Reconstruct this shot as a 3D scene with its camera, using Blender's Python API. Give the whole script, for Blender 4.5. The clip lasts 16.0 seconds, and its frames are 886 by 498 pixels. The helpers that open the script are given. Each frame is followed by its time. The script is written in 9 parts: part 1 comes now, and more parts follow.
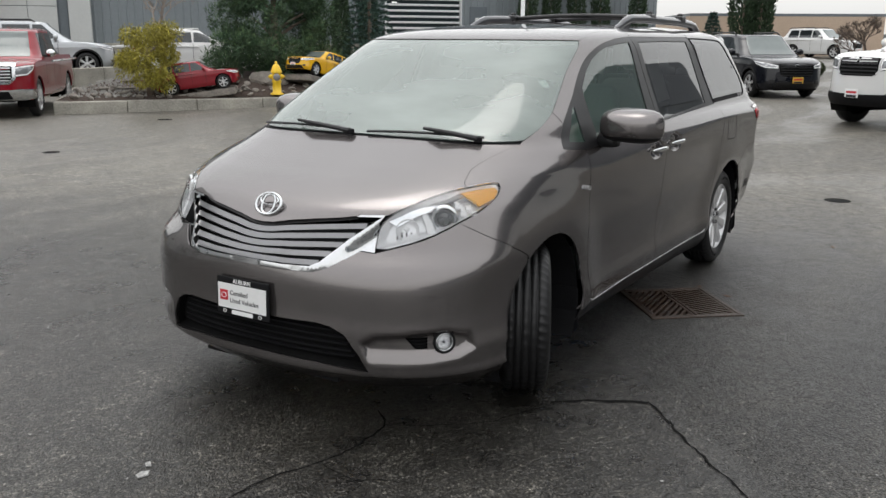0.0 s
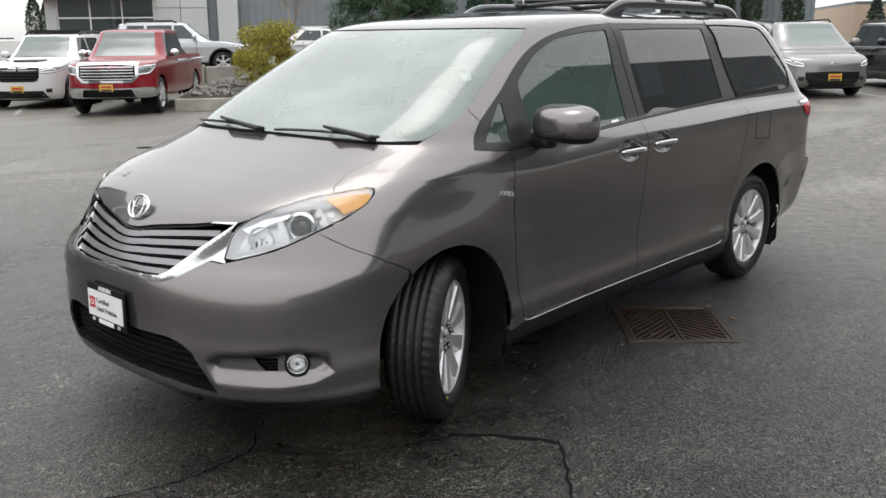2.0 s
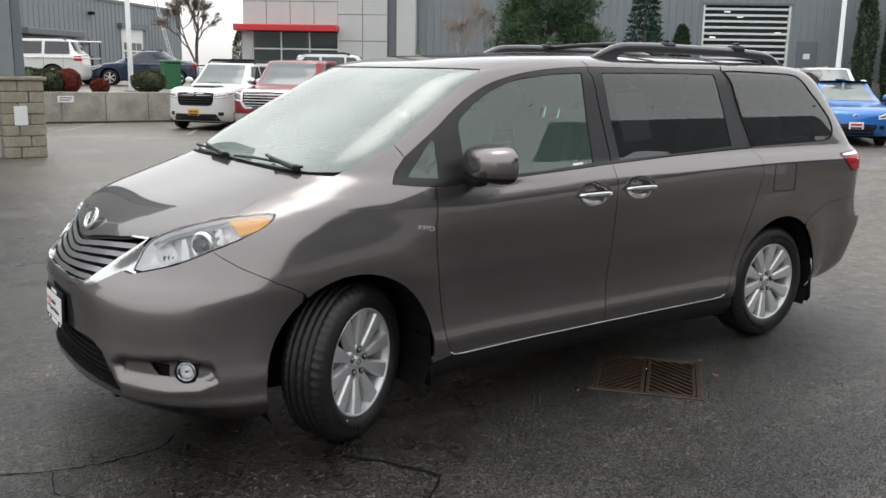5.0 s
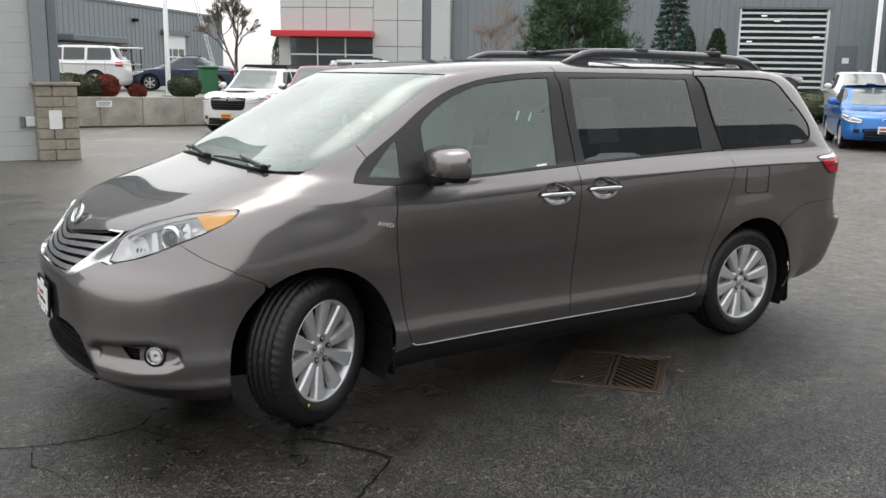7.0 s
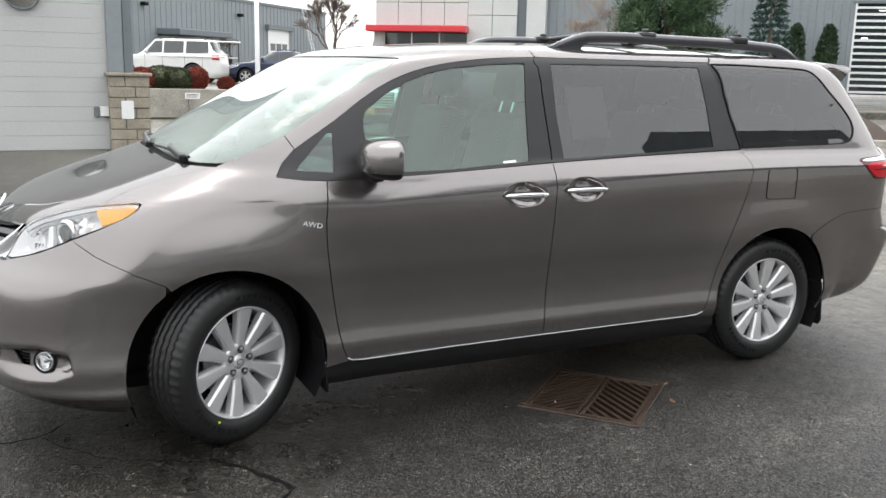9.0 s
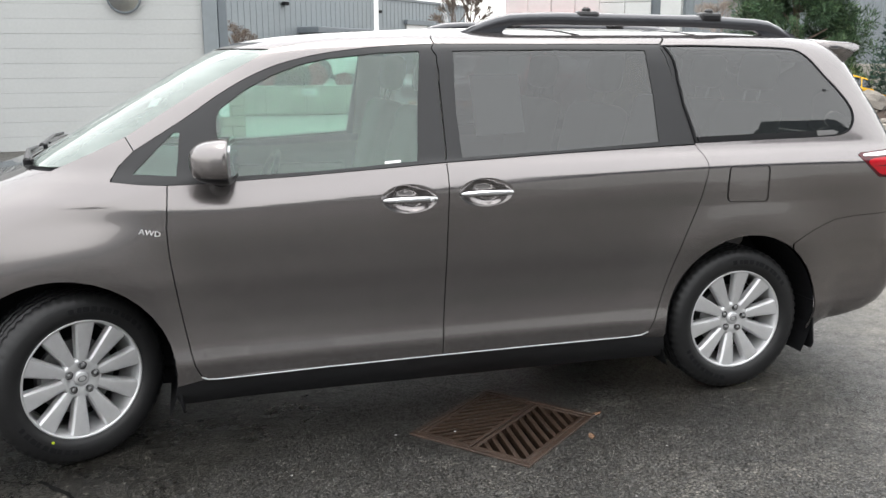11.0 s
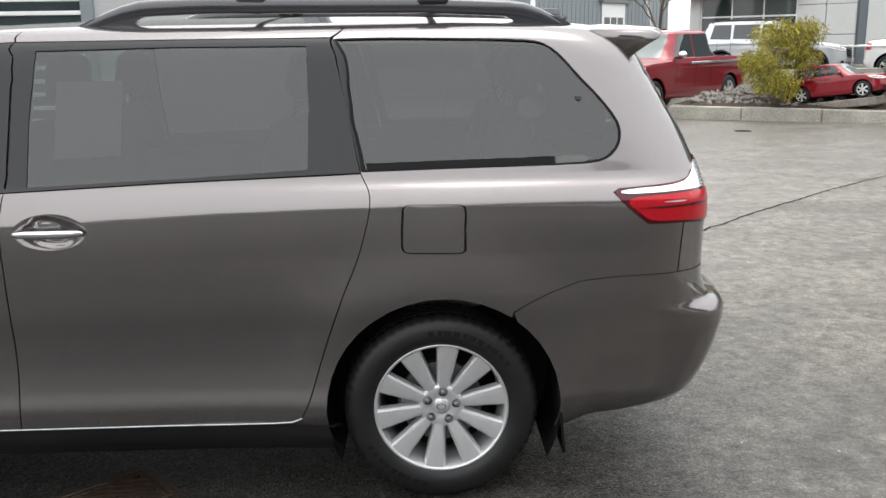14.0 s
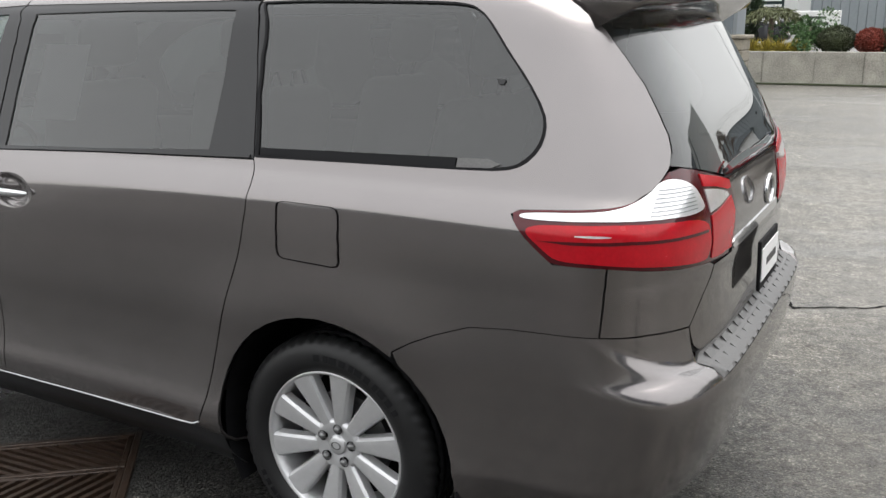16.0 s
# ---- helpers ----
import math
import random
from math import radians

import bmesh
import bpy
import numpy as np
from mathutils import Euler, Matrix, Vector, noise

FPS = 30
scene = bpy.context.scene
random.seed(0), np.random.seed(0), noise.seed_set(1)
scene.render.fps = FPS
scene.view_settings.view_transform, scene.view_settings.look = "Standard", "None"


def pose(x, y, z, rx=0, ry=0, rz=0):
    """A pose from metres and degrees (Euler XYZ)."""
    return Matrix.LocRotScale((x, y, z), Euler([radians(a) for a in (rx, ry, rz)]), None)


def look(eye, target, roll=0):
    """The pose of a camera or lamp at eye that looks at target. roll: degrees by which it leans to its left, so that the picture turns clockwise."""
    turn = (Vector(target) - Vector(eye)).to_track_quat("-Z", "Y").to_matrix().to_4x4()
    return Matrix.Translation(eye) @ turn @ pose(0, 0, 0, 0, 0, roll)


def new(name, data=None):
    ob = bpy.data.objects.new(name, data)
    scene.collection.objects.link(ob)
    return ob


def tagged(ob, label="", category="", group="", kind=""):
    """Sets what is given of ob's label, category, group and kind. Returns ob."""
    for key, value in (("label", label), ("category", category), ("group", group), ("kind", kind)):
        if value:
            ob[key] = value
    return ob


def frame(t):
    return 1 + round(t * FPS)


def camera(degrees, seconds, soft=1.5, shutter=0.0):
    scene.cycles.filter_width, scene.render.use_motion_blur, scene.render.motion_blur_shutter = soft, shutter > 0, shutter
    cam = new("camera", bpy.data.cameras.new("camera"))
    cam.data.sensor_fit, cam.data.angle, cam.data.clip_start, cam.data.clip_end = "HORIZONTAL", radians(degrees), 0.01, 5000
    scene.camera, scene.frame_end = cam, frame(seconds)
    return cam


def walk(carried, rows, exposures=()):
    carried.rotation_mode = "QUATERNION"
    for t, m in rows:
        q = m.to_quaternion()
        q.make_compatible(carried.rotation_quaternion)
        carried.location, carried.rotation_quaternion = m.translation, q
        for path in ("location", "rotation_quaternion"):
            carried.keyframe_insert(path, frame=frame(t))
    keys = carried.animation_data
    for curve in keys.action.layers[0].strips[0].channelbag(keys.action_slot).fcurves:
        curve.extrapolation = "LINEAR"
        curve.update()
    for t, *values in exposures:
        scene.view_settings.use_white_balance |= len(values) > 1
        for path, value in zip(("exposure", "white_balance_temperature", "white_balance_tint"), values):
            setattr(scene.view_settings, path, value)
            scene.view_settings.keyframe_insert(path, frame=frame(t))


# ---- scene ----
cam = camera(53.1, 16.0, soft=1.5)
PATH = [
    (0, (-3.747, -2.725, 1.672), (-2.103, -1.683, 1.211), 0.3),
    (0.5, (-3.496, -2.822, 1.676), (-1.921, -1.68, 1.214), -0.3),
    (1, (-3.247, -3.065, 1.666), (-1.749, -1.825, 1.201), -0.6),
    (1.5, (-3.005, -3.257, 1.648), (-1.544, -1.974, 1.177), -0.9),
    (2, (-2.708, -3.39, 1.637), (-1.278, -2.073, 1.169), -0.6),
    (2.5, (-2.448, -3.605, 1.623), (-1.112, -2.19, 1.16), 0.7),
    (3, (-2.232, -3.83, 1.639), (-0.979, -2.342, 1.175), 0.9),
    (3.5, (-2.042, -3.92, 1.632), (-0.821, -2.404, 1.171), 0.7),
    (4, (-1.909, -4.031, 1.649), (-0.729, -2.475, 1.219), 1.0),
    (6.5, (-1.899, -4.562, 1.661), (-0.806, -2.931, 1.277), 0.7),
    (7, (-1.709, -4.658, 1.664), (-0.651, -3.005, 1.279), 0.9),
    (7.5, (-1.541, -4.694, 1.649), (-0.526, -3.016, 1.255), 0.7),
    (8, (-1.328, -4.585, 1.635), (-0.357, -2.881, 1.243), 1.1),
    (10.5, (0.135, -4.59, 1.61), (0.751, -2.733, 1.198), 0.2),
    (11, (0.492, -4.597, 1.618), (1.023, -2.714, 1.202), -0.2),
    (11.5, (0.858, -4.504, 1.662), (1.317, -2.605, 1.236), -0.3),
    (12, (1.247, -4.454, 1.667), (1.65, -2.543, 1.236), -0.2),
    (12.5, (1.653, -4.377, 1.681), (1.985, -2.454, 1.242), -0.1),
    (13, (2.03, -4.201, 1.705), (2.313, -2.273, 1.253), -0.1),
    (13.5, (2.602, -4.132, 1.693), (2.72, -2.188, 1.239), -1.0),
    (14, (2.97, -3.963, 1.668), (3.018, -2.016, 1.214), -0.9),
    (14.5, (3.425, -3.796, 1.644), (3.279, -1.85, 1.206), -0.3),
    (15, (3.918, -3.586, 1.647), (3.325, -1.727, 1.207), -0.8),
    (15.5, (4.235, -3.258, 1.621), (3.444, -1.472, 1.193), -1.0),
    (16, (4.533, -2.931, 1.612), (3.592, -1.236, 1.123), -0.3),
]
walk(cam, [(t, look(eye, target, roll)) for t, eye, target, roll in PATH],
     [(0, -0.25), (2, 0.03), (4, -0.03), (6.5, -0.08), (7, 0.03), (8, 0.3), (10.5, 0.76), (12.5, 0.70), (13.5, 0.45), (14, 0.47), (14.5, 0.34), (16, 0.30)])

# ---- light: bright overcast sky, very soft sun ----
world = bpy.data.worlds.new("overcast")
scene.world = world
world.use_nodes = True
wn, wl = world.node_tree.nodes, world.node_tree.links
wn.clear()
w_out, w_bg = wn.new("ShaderNodeOutputWorld"), wn.new("ShaderNodeBackground")
sky = wn.new("ShaderNodeTexSky")
sky.sky_type, sky.sun_disc = "NISHITA", False
sky.sun_elevation, sky.sun_rotation = radians(75), radians(23)
sky.dust_density, sky.air_density = 4.0, 1.0
w_sat = wn.new("ShaderNodeHueSaturation")
w_sat.inputs["Saturation"].default_value = 0.25
w_sat.inputs["Value"].default_value = 0.10
w_tc, w_sep = wn.new("ShaderNodeTexCoord"), wn.new("ShaderNodeSeparateXYZ")
w_ramp = wn.new("ShaderNodeValToRGB")
for k, (at, c) in enumerate(((0.47, (0.55, 0.55, 0.54)), (0.51, (0.88, 0.88, 0.865)), (0.60, (1.20, 1.20, 1.18)), (0.80, (1.36, 1.37, 1.38)), (1.0, (1.36, 1.375, 1.39)))):
    el = w_ramp.color_ramp.elements[k] if k < 2 else w_ramp.color_ramp.elements.new(at)
    el.position, el.color = at, (*c, 1)
w_map = wn.new("ShaderNodeMath")
w_map.operation, w_map.inputs[1].default_value, w_map.inputs[2].default_value = "MULTIPLY_ADD", 0.5, 0.5
w_noise = wn.new("ShaderNodeTexNoise")
w_noise.inputs["Scale"].default_value, w_noise.inputs["Detail"].default_value = 2.2, 4
w_cl = wn.new("ShaderNodeMapRange")
w_cl.inputs["To Min"].default_value, w_cl.inputs["To Max"].default_value = 0.93, 1.07
w_mul, w_add = wn.new("ShaderNodeMix"), wn.new("ShaderNodeMix")
for mx, kind in ((w_mul, "MULTIPLY"), (w_add, "ADD")):
    mx.data_type, mx.blend_type = "RGBA", kind
    mx.inputs[0].default_value = 1.0
wl.new(w_tc.outputs["Generated"], w_sep.inputs[0])
wl.new(w_tc.outputs["Generated"], w_noise.inputs["Vector"])
wl.new(w_sep.outputs["Z"], w_map.inputs[0])
wl.new(w_map.outputs[0], w_ramp.inputs["Fac"])
wl.new(w_noise.outputs["Fac"], w_cl.inputs["Value"])
wl.new(w_ramp.outputs["Color"], w_mul.inputs[6])
wl.new(w_cl.outputs["Result"], w_mul.inputs[7])
wl.new(sky.outputs["Color"], w_sat.inputs["Color"])
wl.new(w_mul.outputs[2], w_add.inputs[6])
wl.new(w_sat.outputs["Color"], w_add.inputs[7])
wl.new(w_add.outputs[2], w_bg.inputs["Color"])
w_bg.inputs["Strength"].default_value = 1.0
wl.new(w_bg.outputs[0], w_out.inputs["Surface"])
sun_data = bpy.data.lights.new("sun", "SUN")
sun_data.energy, sun_data.angle, sun_data.color = 0.5, radians(35), (1.0, 0.97, 0.92)
sun = new("sun", sun_data)
sun.matrix_world = look((0, 0, 30), (-3, -7, 0))

# ---- materials ----
def nd(nt, kind, **inputs):
    n = nt.nodes.new("ShaderNode" + kind)
    for k, v in inputs.items():
        n.inputs[k.replace("_", " ")].default_value = v
    return n


def surf(name, color, rough=0.5, metal=0.0, var=0.15, scale=8.0, fine=60.0, bump=0.0, bscale=40.0, coat=0.0, spec=0.5, rvar=0.1, tint=0.0):
    """A surface with colour variation at two scales, roughness variation and fine relief."""
    m = bpy.data.materials.new(name)
    m.use_nodes = True
    nt = m.node_tree
    b = nt.nodes["Principled BSDF"]
    tc = nd(nt, "TexCoord")
    n1, n2 = nd(nt, "TexNoise", Scale=scale, Detail=5.0), nd(nt, "TexNoise", Scale=fine, Detail=3.0)
    add = nd(nt, "Math")
    add.operation = "ADD"
    for n in (n1, n2):
        nt.links.new(tc.outputs["Object"], n.inputs["Vector"])
    nt.links.new(n1.outputs["Fac"], add.inputs[0])
    nt.links.new(n2.outputs["Fac"], add.inputs[1])
    mr = nd(nt, "MapRange", From_Min=0.6, From_Max=1.4, To_Min=1 - var, To_Max=1 + var)
    nt.links.new(add.outputs[0], mr.inputs["Value"])
    mix = nt.nodes.new("ShaderNodeMix")
    mix.data_type, mix.blend_type = "RGBA", "MULTIPLY"
    mix.inputs[0].default_value = 1.0
    mix.inputs[6].default_value = (*color, 1)
    nt.links.new(mr.outputs[0], mix.inputs[7])
    nt.links.new(mix.outputs[2], b.inputs["Base Color"])
    rr = nd(nt, "MapRange", From_Min=0.3, From_Max=0.7, To_Min=max(0.0, rough - rvar * rough), To_Max=min(1.0, rough + rvar * rough))
    nt.links.new(n1.outputs["Fac"], rr.inputs["Value"])
    nt.links.new(rr.outputs[0], b.inputs["Roughness"])
    b.inputs["Metallic"].default_value = metal
    b.inputs["Specular IOR Level"].default_value = spec
    b.inputs["Coat Weight"].default_value = coat
    b.inputs["Coat Roughness"].default_value = 0.03
    if bump:
        n3 = nd(nt, "TexNoise", Scale=bscale, Detail=6.0)
        nt.links.new(tc.outputs["Object"], n3.inputs["Vector"])
        bp = nd(nt, "Bump", Strength=bump, Distance=0.01)
        nt.links.new(n3.outputs["Fac"], bp.inputs["Height"])
        nt.links.new(bp.outputs[0], b.inputs["Normal"])
    return m


def car_paint(name, color, metal=0.35, rough=0.35, flake=0.06):
    """Clear-coated body paint with fine flakes."""
    m = surf(name, color, rough, metal, var=flake, scale=3.0, fine=900.0, coat=1.0, rvar=0.05, spec=0.15)
    m.node_tree.nodes["Principled BSDF"].inputs["Coat IOR"].default_value = 1.52
    m.node_tree.nodes["Principled BSDF"].inputs["Specular Tint"].default_value = (0.35, 0.35, 0.35, 1)
    return m


def tinted(name, color, rough=0.0, haze=0.0, veil_col=(0.54, 0.64, 0.59)):
    """Thin glazing: clear in the tint, mirror by Fresnel; haze mixes in a painted pale reflection."""
    m = bpy.data.materials.new(name)
    m.use_nodes = True
    nt = m.node_tree
    nt.nodes.clear()
    out, mix = nd(nt, "OutputMaterial"), nd(nt, "MixShader")
    tr, gl, fr = nd(nt, "BsdfTransparent"), nd(nt, "BsdfGlossy"), nd(nt, "Fresnel", IOR=1.68)
    tr.inputs["Color"].default_value = (*color, 1)
    gl.inputs["Color"].default_value = (1, 1, 1, 1)
    gl.inputs["Roughness"].default_value = rough
    nt.links.new(fr.outputs[0], mix.inputs[0])
    film, veil = nd(nt, "MixShader"), nd(nt, "BsdfDiffuse")
    veil.inputs["Color"].default_value = (*veil_col, 1)
    veil_noise = nd(nt, "TexNoise", Scale=3.0, Detail=4.0)
    amount = nd(nt, "MapRange", From_Min=0.3, From_Max=0.7, To_Min=haze * 0.8, To_Max=haze * 1.2)
    nt.links.new(veil_noise.outputs["Fac"], amount.inputs["Value"])
    nt.links.new(amount.outputs[0], film.inputs[0])
    nt.links.new(tr.outputs[0], film.inputs[1])
    nt.links.new(veil.outputs[0], film.inputs[2])
    nt.links.new(film.outputs[0], mix.inputs[1])
    nt.links.new(gl.outputs[0], mix.inputs[2])
    nt.links.new(mix.outputs[0], out.inputs["Surface"])
    return m


GREY_PAINT = car_paint("grey_metallic_paint", (0.190, 0.175, 0.172), 0.84, 0.22)
RED_PAINT = car_paint("red_paint", (0.22, 0.006, 0.014), 0.2)
WHITE_PAINT = car_paint("white_paint", (0.68, 0.68, 0.67), 0.0)
SILVER_PAINT = car_paint("silver_paint", (0.50, 0.52, 0.54), 0.5)
BLACK_PAINT = car_paint("black_paint", (0.006, 0.007, 0.011), 0.1)
NAVY_PAINT = car_paint("dark_blue_paint", (0.03, 0.04, 0.075), 0.2)
BLUE_PAINT = car_paint("bright_blue_paint", (0.025, 0.16, 0.50), 0.3)
YELLOW_PAINT = car_paint("yellow_paint", (0.75, 0.42, 0.01), 0.0)
DKGREY_PAINT = car_paint("dark_grey_paint", (0.055, 0.056, 0.062), 0.4)
BLACK_TRIM = surf("satin_black_trim", (0.014, 0.014, 0.015), 0.38, spec=0.4, var=0.2, fine=300)
BLACK_PLASTIC = surf("black_textured_plastic", (0.010, 0.010, 0.011), 0.65, spec=0.12, var=0.25, fine=500, bump=0.15, bscale=600)
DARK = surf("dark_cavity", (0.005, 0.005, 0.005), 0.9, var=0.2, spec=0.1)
CHROME = surf("chrome", (0.64, 0.65, 0.66), 0.09, 1.0, var=0.03)
LAMP_CHROME = surf("lamp_chrome", (0.95, 0.95, 0.955), 0.18, 0.2, var=0.05, bump=0.9, bscale=30)
SLAT_GREY = surf("gunmetal_slat", (0.20, 0.20, 0.205), 0.30, 0.75, var=0.06, coat=0.5)
RIM = surf("silver_alloy", (0.60, 0.60, 0.605), 0.32, 0.55, var=0.05, coat=0.4)
RIM_DARK = surf("brake_metal", (0.20, 0.20, 0.20), 0.45, 0.8, var=0.3, fine=90)
RUBBER = surf("tyre_rubber", (0.013, 0.013, 0.0135), 0.40, spec=0.32, var=0.25, scale=20, fine=200, bump=0.1, bscale=300)
GLASS_FRONT = tinted("green_tinted_glass", (0.52, 0.76, 0.66), haze=0.075, veil_col=(0.42, 0.64, 0.54))
# the strong diffuse haze here paints the bright sky reflection into the screen
GLASS_SCREEN = tinted("sky_veiled_windscreen_glass", (0.50, 0.62, 0.58), haze=0.32)
GLASS_DARK = tinted("privacy_glass", (0.18, 0.19, 0.19), haze=0.012)
GLASS_CLEAR = tinted("clear_lens", (0.98, 0.985, 0.99))
SCREEN_FAR = surf("pale_car_windscreen", (0.13, 0.155, 0.15), 0.06, var=0.25, scale=1.5, spec=0.9)
LAMP_CORE = surf("lamp_core", (0.30, 0.31, 0.32), 0.2, 0.6, var=0.3, scale=20)
GLASS_FAR = surf("dark_car_glass", (0.02, 0.025, 0.027), 0.05, var=0.1, spec=0.8)
SEAT = surf("grey_leather", (0.22, 0.21, 0.20), 0.55, var=0.12, bump=0.2, bscale=200)
DASH = surf("grey_dashboard_plastic", (0.13, 0.13, 0.13), 0.6, var=0.12, bump=0.1, bscale=400)
AMBER = surf("amber_lens", (0.86, 0.43, 0.02), 0.15, var=0.15, scale=30, fine=150, coat=0.8)
REDLENS = surf("red_lens", (0.40, 0.003, 0.010), 0.25, var=0.15, scale=25, fine=120, coat=0.15, spec=0.3)
DARKRED = surf("dark_red_lens", (0.06, 0.002, 0.005), 0.15, var=0.2, scale=25, fine=120, coat=0.3, spec=0.3)
WHITELENS = surf("white_reflector_lens", (0.80, 0.80, 0.80), 0.18, 0.5, var=0.1, scale=40, fine=160, coat=1.0)
LAMP_SILVER = surf("lamp_reflector", (0.97, 0.97, 0.97), 0.25, 0.0, var=0.05)
PLATE_WHITE = surf("white_plate", (0.78, 0.78, 0.77), 0.4, var=0.05)
PLATE_RED = surf("red_print", (0.50, 0.02, 0.03), 0.4, var=0.05)
PRINT_DARK = surf("dark_print", (0.03, 0.03, 0.03), 0.5, var=0.05)
PRINT_WHITE = surf("white_print", (0.85, 0.85, 0.84), 0.5, var=0.03)
PRINT_YELLOW = surf("yellow_print", (0.60, 0.38, 0.05), 0.5, var=0.1)
CONCRETE = surf("weathered_concrete", (0.32, 0.305, 0.265), 0.85, var=0.5, scale=2.2, fine=30, bump=0.4, bscale=25)
BLOCK = surf("tan_split_block", (0.25, 0.225, 0.18), 0.9, var=0.35, scale=5, fine=35, bump=0.8, bscale=18)
WHITE_WALL = surf("white_painted_block", (0.40, 0.41, 0.405), 0.7, var=0.06, scale=1.2, fine=20, bump=0.15, bscale=30)
STEEL_SIDING = surf("grey_metal_siding", (0.20, 0.225, 0.24), 0.5, 0.1, var=0.08, scale=0.6, fine=6)
STEEL_DARK = surf("dark_metal_siding", (0.13, 0.15, 0.165), 0.5, 0.1, var=0.1, scale=0.6, fine=6)
PANEL_WHITE = surf("white_composite_panel", (0.50, 0.51, 0.50), 0.4, var=0.05, scale=1.0, fine=8)
RED_BAND = surf("red_fascia", (0.55, 0.03, 0.04), 0.35, var=0.06)
ALU = surf("white_aluminium", (0.72, 0.73, 0.73), 0.4, 0.2, var=0.05)
STORE_GLASS = surf("dark_store_glass", (0.03, 0.045, 0.045), 0.04, var=0.3, scale=0.8, spec=0.9)
BEIGE_WALL = surf("beige_tilt_wall", (0.48, 0.37, 0.28), 0.8, var=0.1, scale=0.7, fine=10)
IRON = surf("rusty_cast_iron", (0.040, 0.025, 0.017), 0.36, 0.3, var=0.6, scale=14, fine=120, bump=0.5, bscale=120)
YELLOW_ENAMEL = surf("yellow_enamel", (0.80, 0.52, 0.02), 0.35, var=0.1, fine=60)
BARK = surf("grey_bark", (0.16, 0.125, 0.10), 0.9, var=0.35, scale=10, fine=60, bump=0.6, bscale=40)
STONE = surf("landscape_stone", (0.21, 0.19, 0.165), 0.85, var=0.45, scale=4, fine=30, bump=0.5, bscale=20)
MULCH = surf("bark_mulch", (0.045, 0.030, 0.022), 0.95, var=0.6, scale=20, fine=120, bump=1.0, bscale=80)
STEP_PLASTIC = surf("dark_grey_step_plastic", (0.10, 0.098, 0.096), 0.45, spec=0.5, var=0.25, scale=12, fine=200)
GREEN_PLASTIC = surf("green_bin_plastic", (0.02, 0.12, 0.05), 0.5, var=0.1)


def leaf_mat(name, color, var=0.5):
    m = surf(name, color, 0.6, var=var, scale=3, fine=25, spec=0.3)
    nt = m.node_tree
    b = nt.nodes["Principled BSDF"]
    geo = nd(nt, "NewGeometry")
    mr = nd(nt, "MapRange", To_Min=0.55, To_Max=1.5)
    nt.links.new(geo.outputs["Random Per Island"], mr.inputs["Value"])
    mix = nt.nodes.new("ShaderNodeMix")
    mix.data_type, mix.blend_type = "RGBA", "MULTIPLY"
    mix.inputs[0].default_value = 1.0
    src = b.inputs["Base Color"].links[0].from_socket
    nt.links.new(src, mix.inputs[6])
    nt.links.new(mr.outputs[0], mix.inputs[7])
    nt.links.new(mix.outputs[2], b.inputs["Base Color"])
    return m


LEAF_DARK = leaf_mat("dark_green_leaves", (0.045, 0.085, 0.042))
LEAF_TIP = leaf_mat("light_green_needle_tips", (0.085, 0.135, 0.06))
LEAF_YELLOW = leaf_mat("yellow_green_needles", (0.26, 0.23, 0.035))
LEAF_BOX = leaf_mat("clipped_dark_leaves", (0.05, 0.06, 0.03))
LEAF_RED = leaf_mat("red_leaves", (0.20, 0.045, 0.03))
LEAF_CYPRESS = leaf_mat("cypress_green", (0.035, 0.06, 0.03))
LEAF_SPRUCE = leaf_mat("blue_green_needles", (0.035, 0.07, 0.055))
TWIG = leaf_mat("bare_twigs", (0.14, 0.11, 0.09), 0.3)


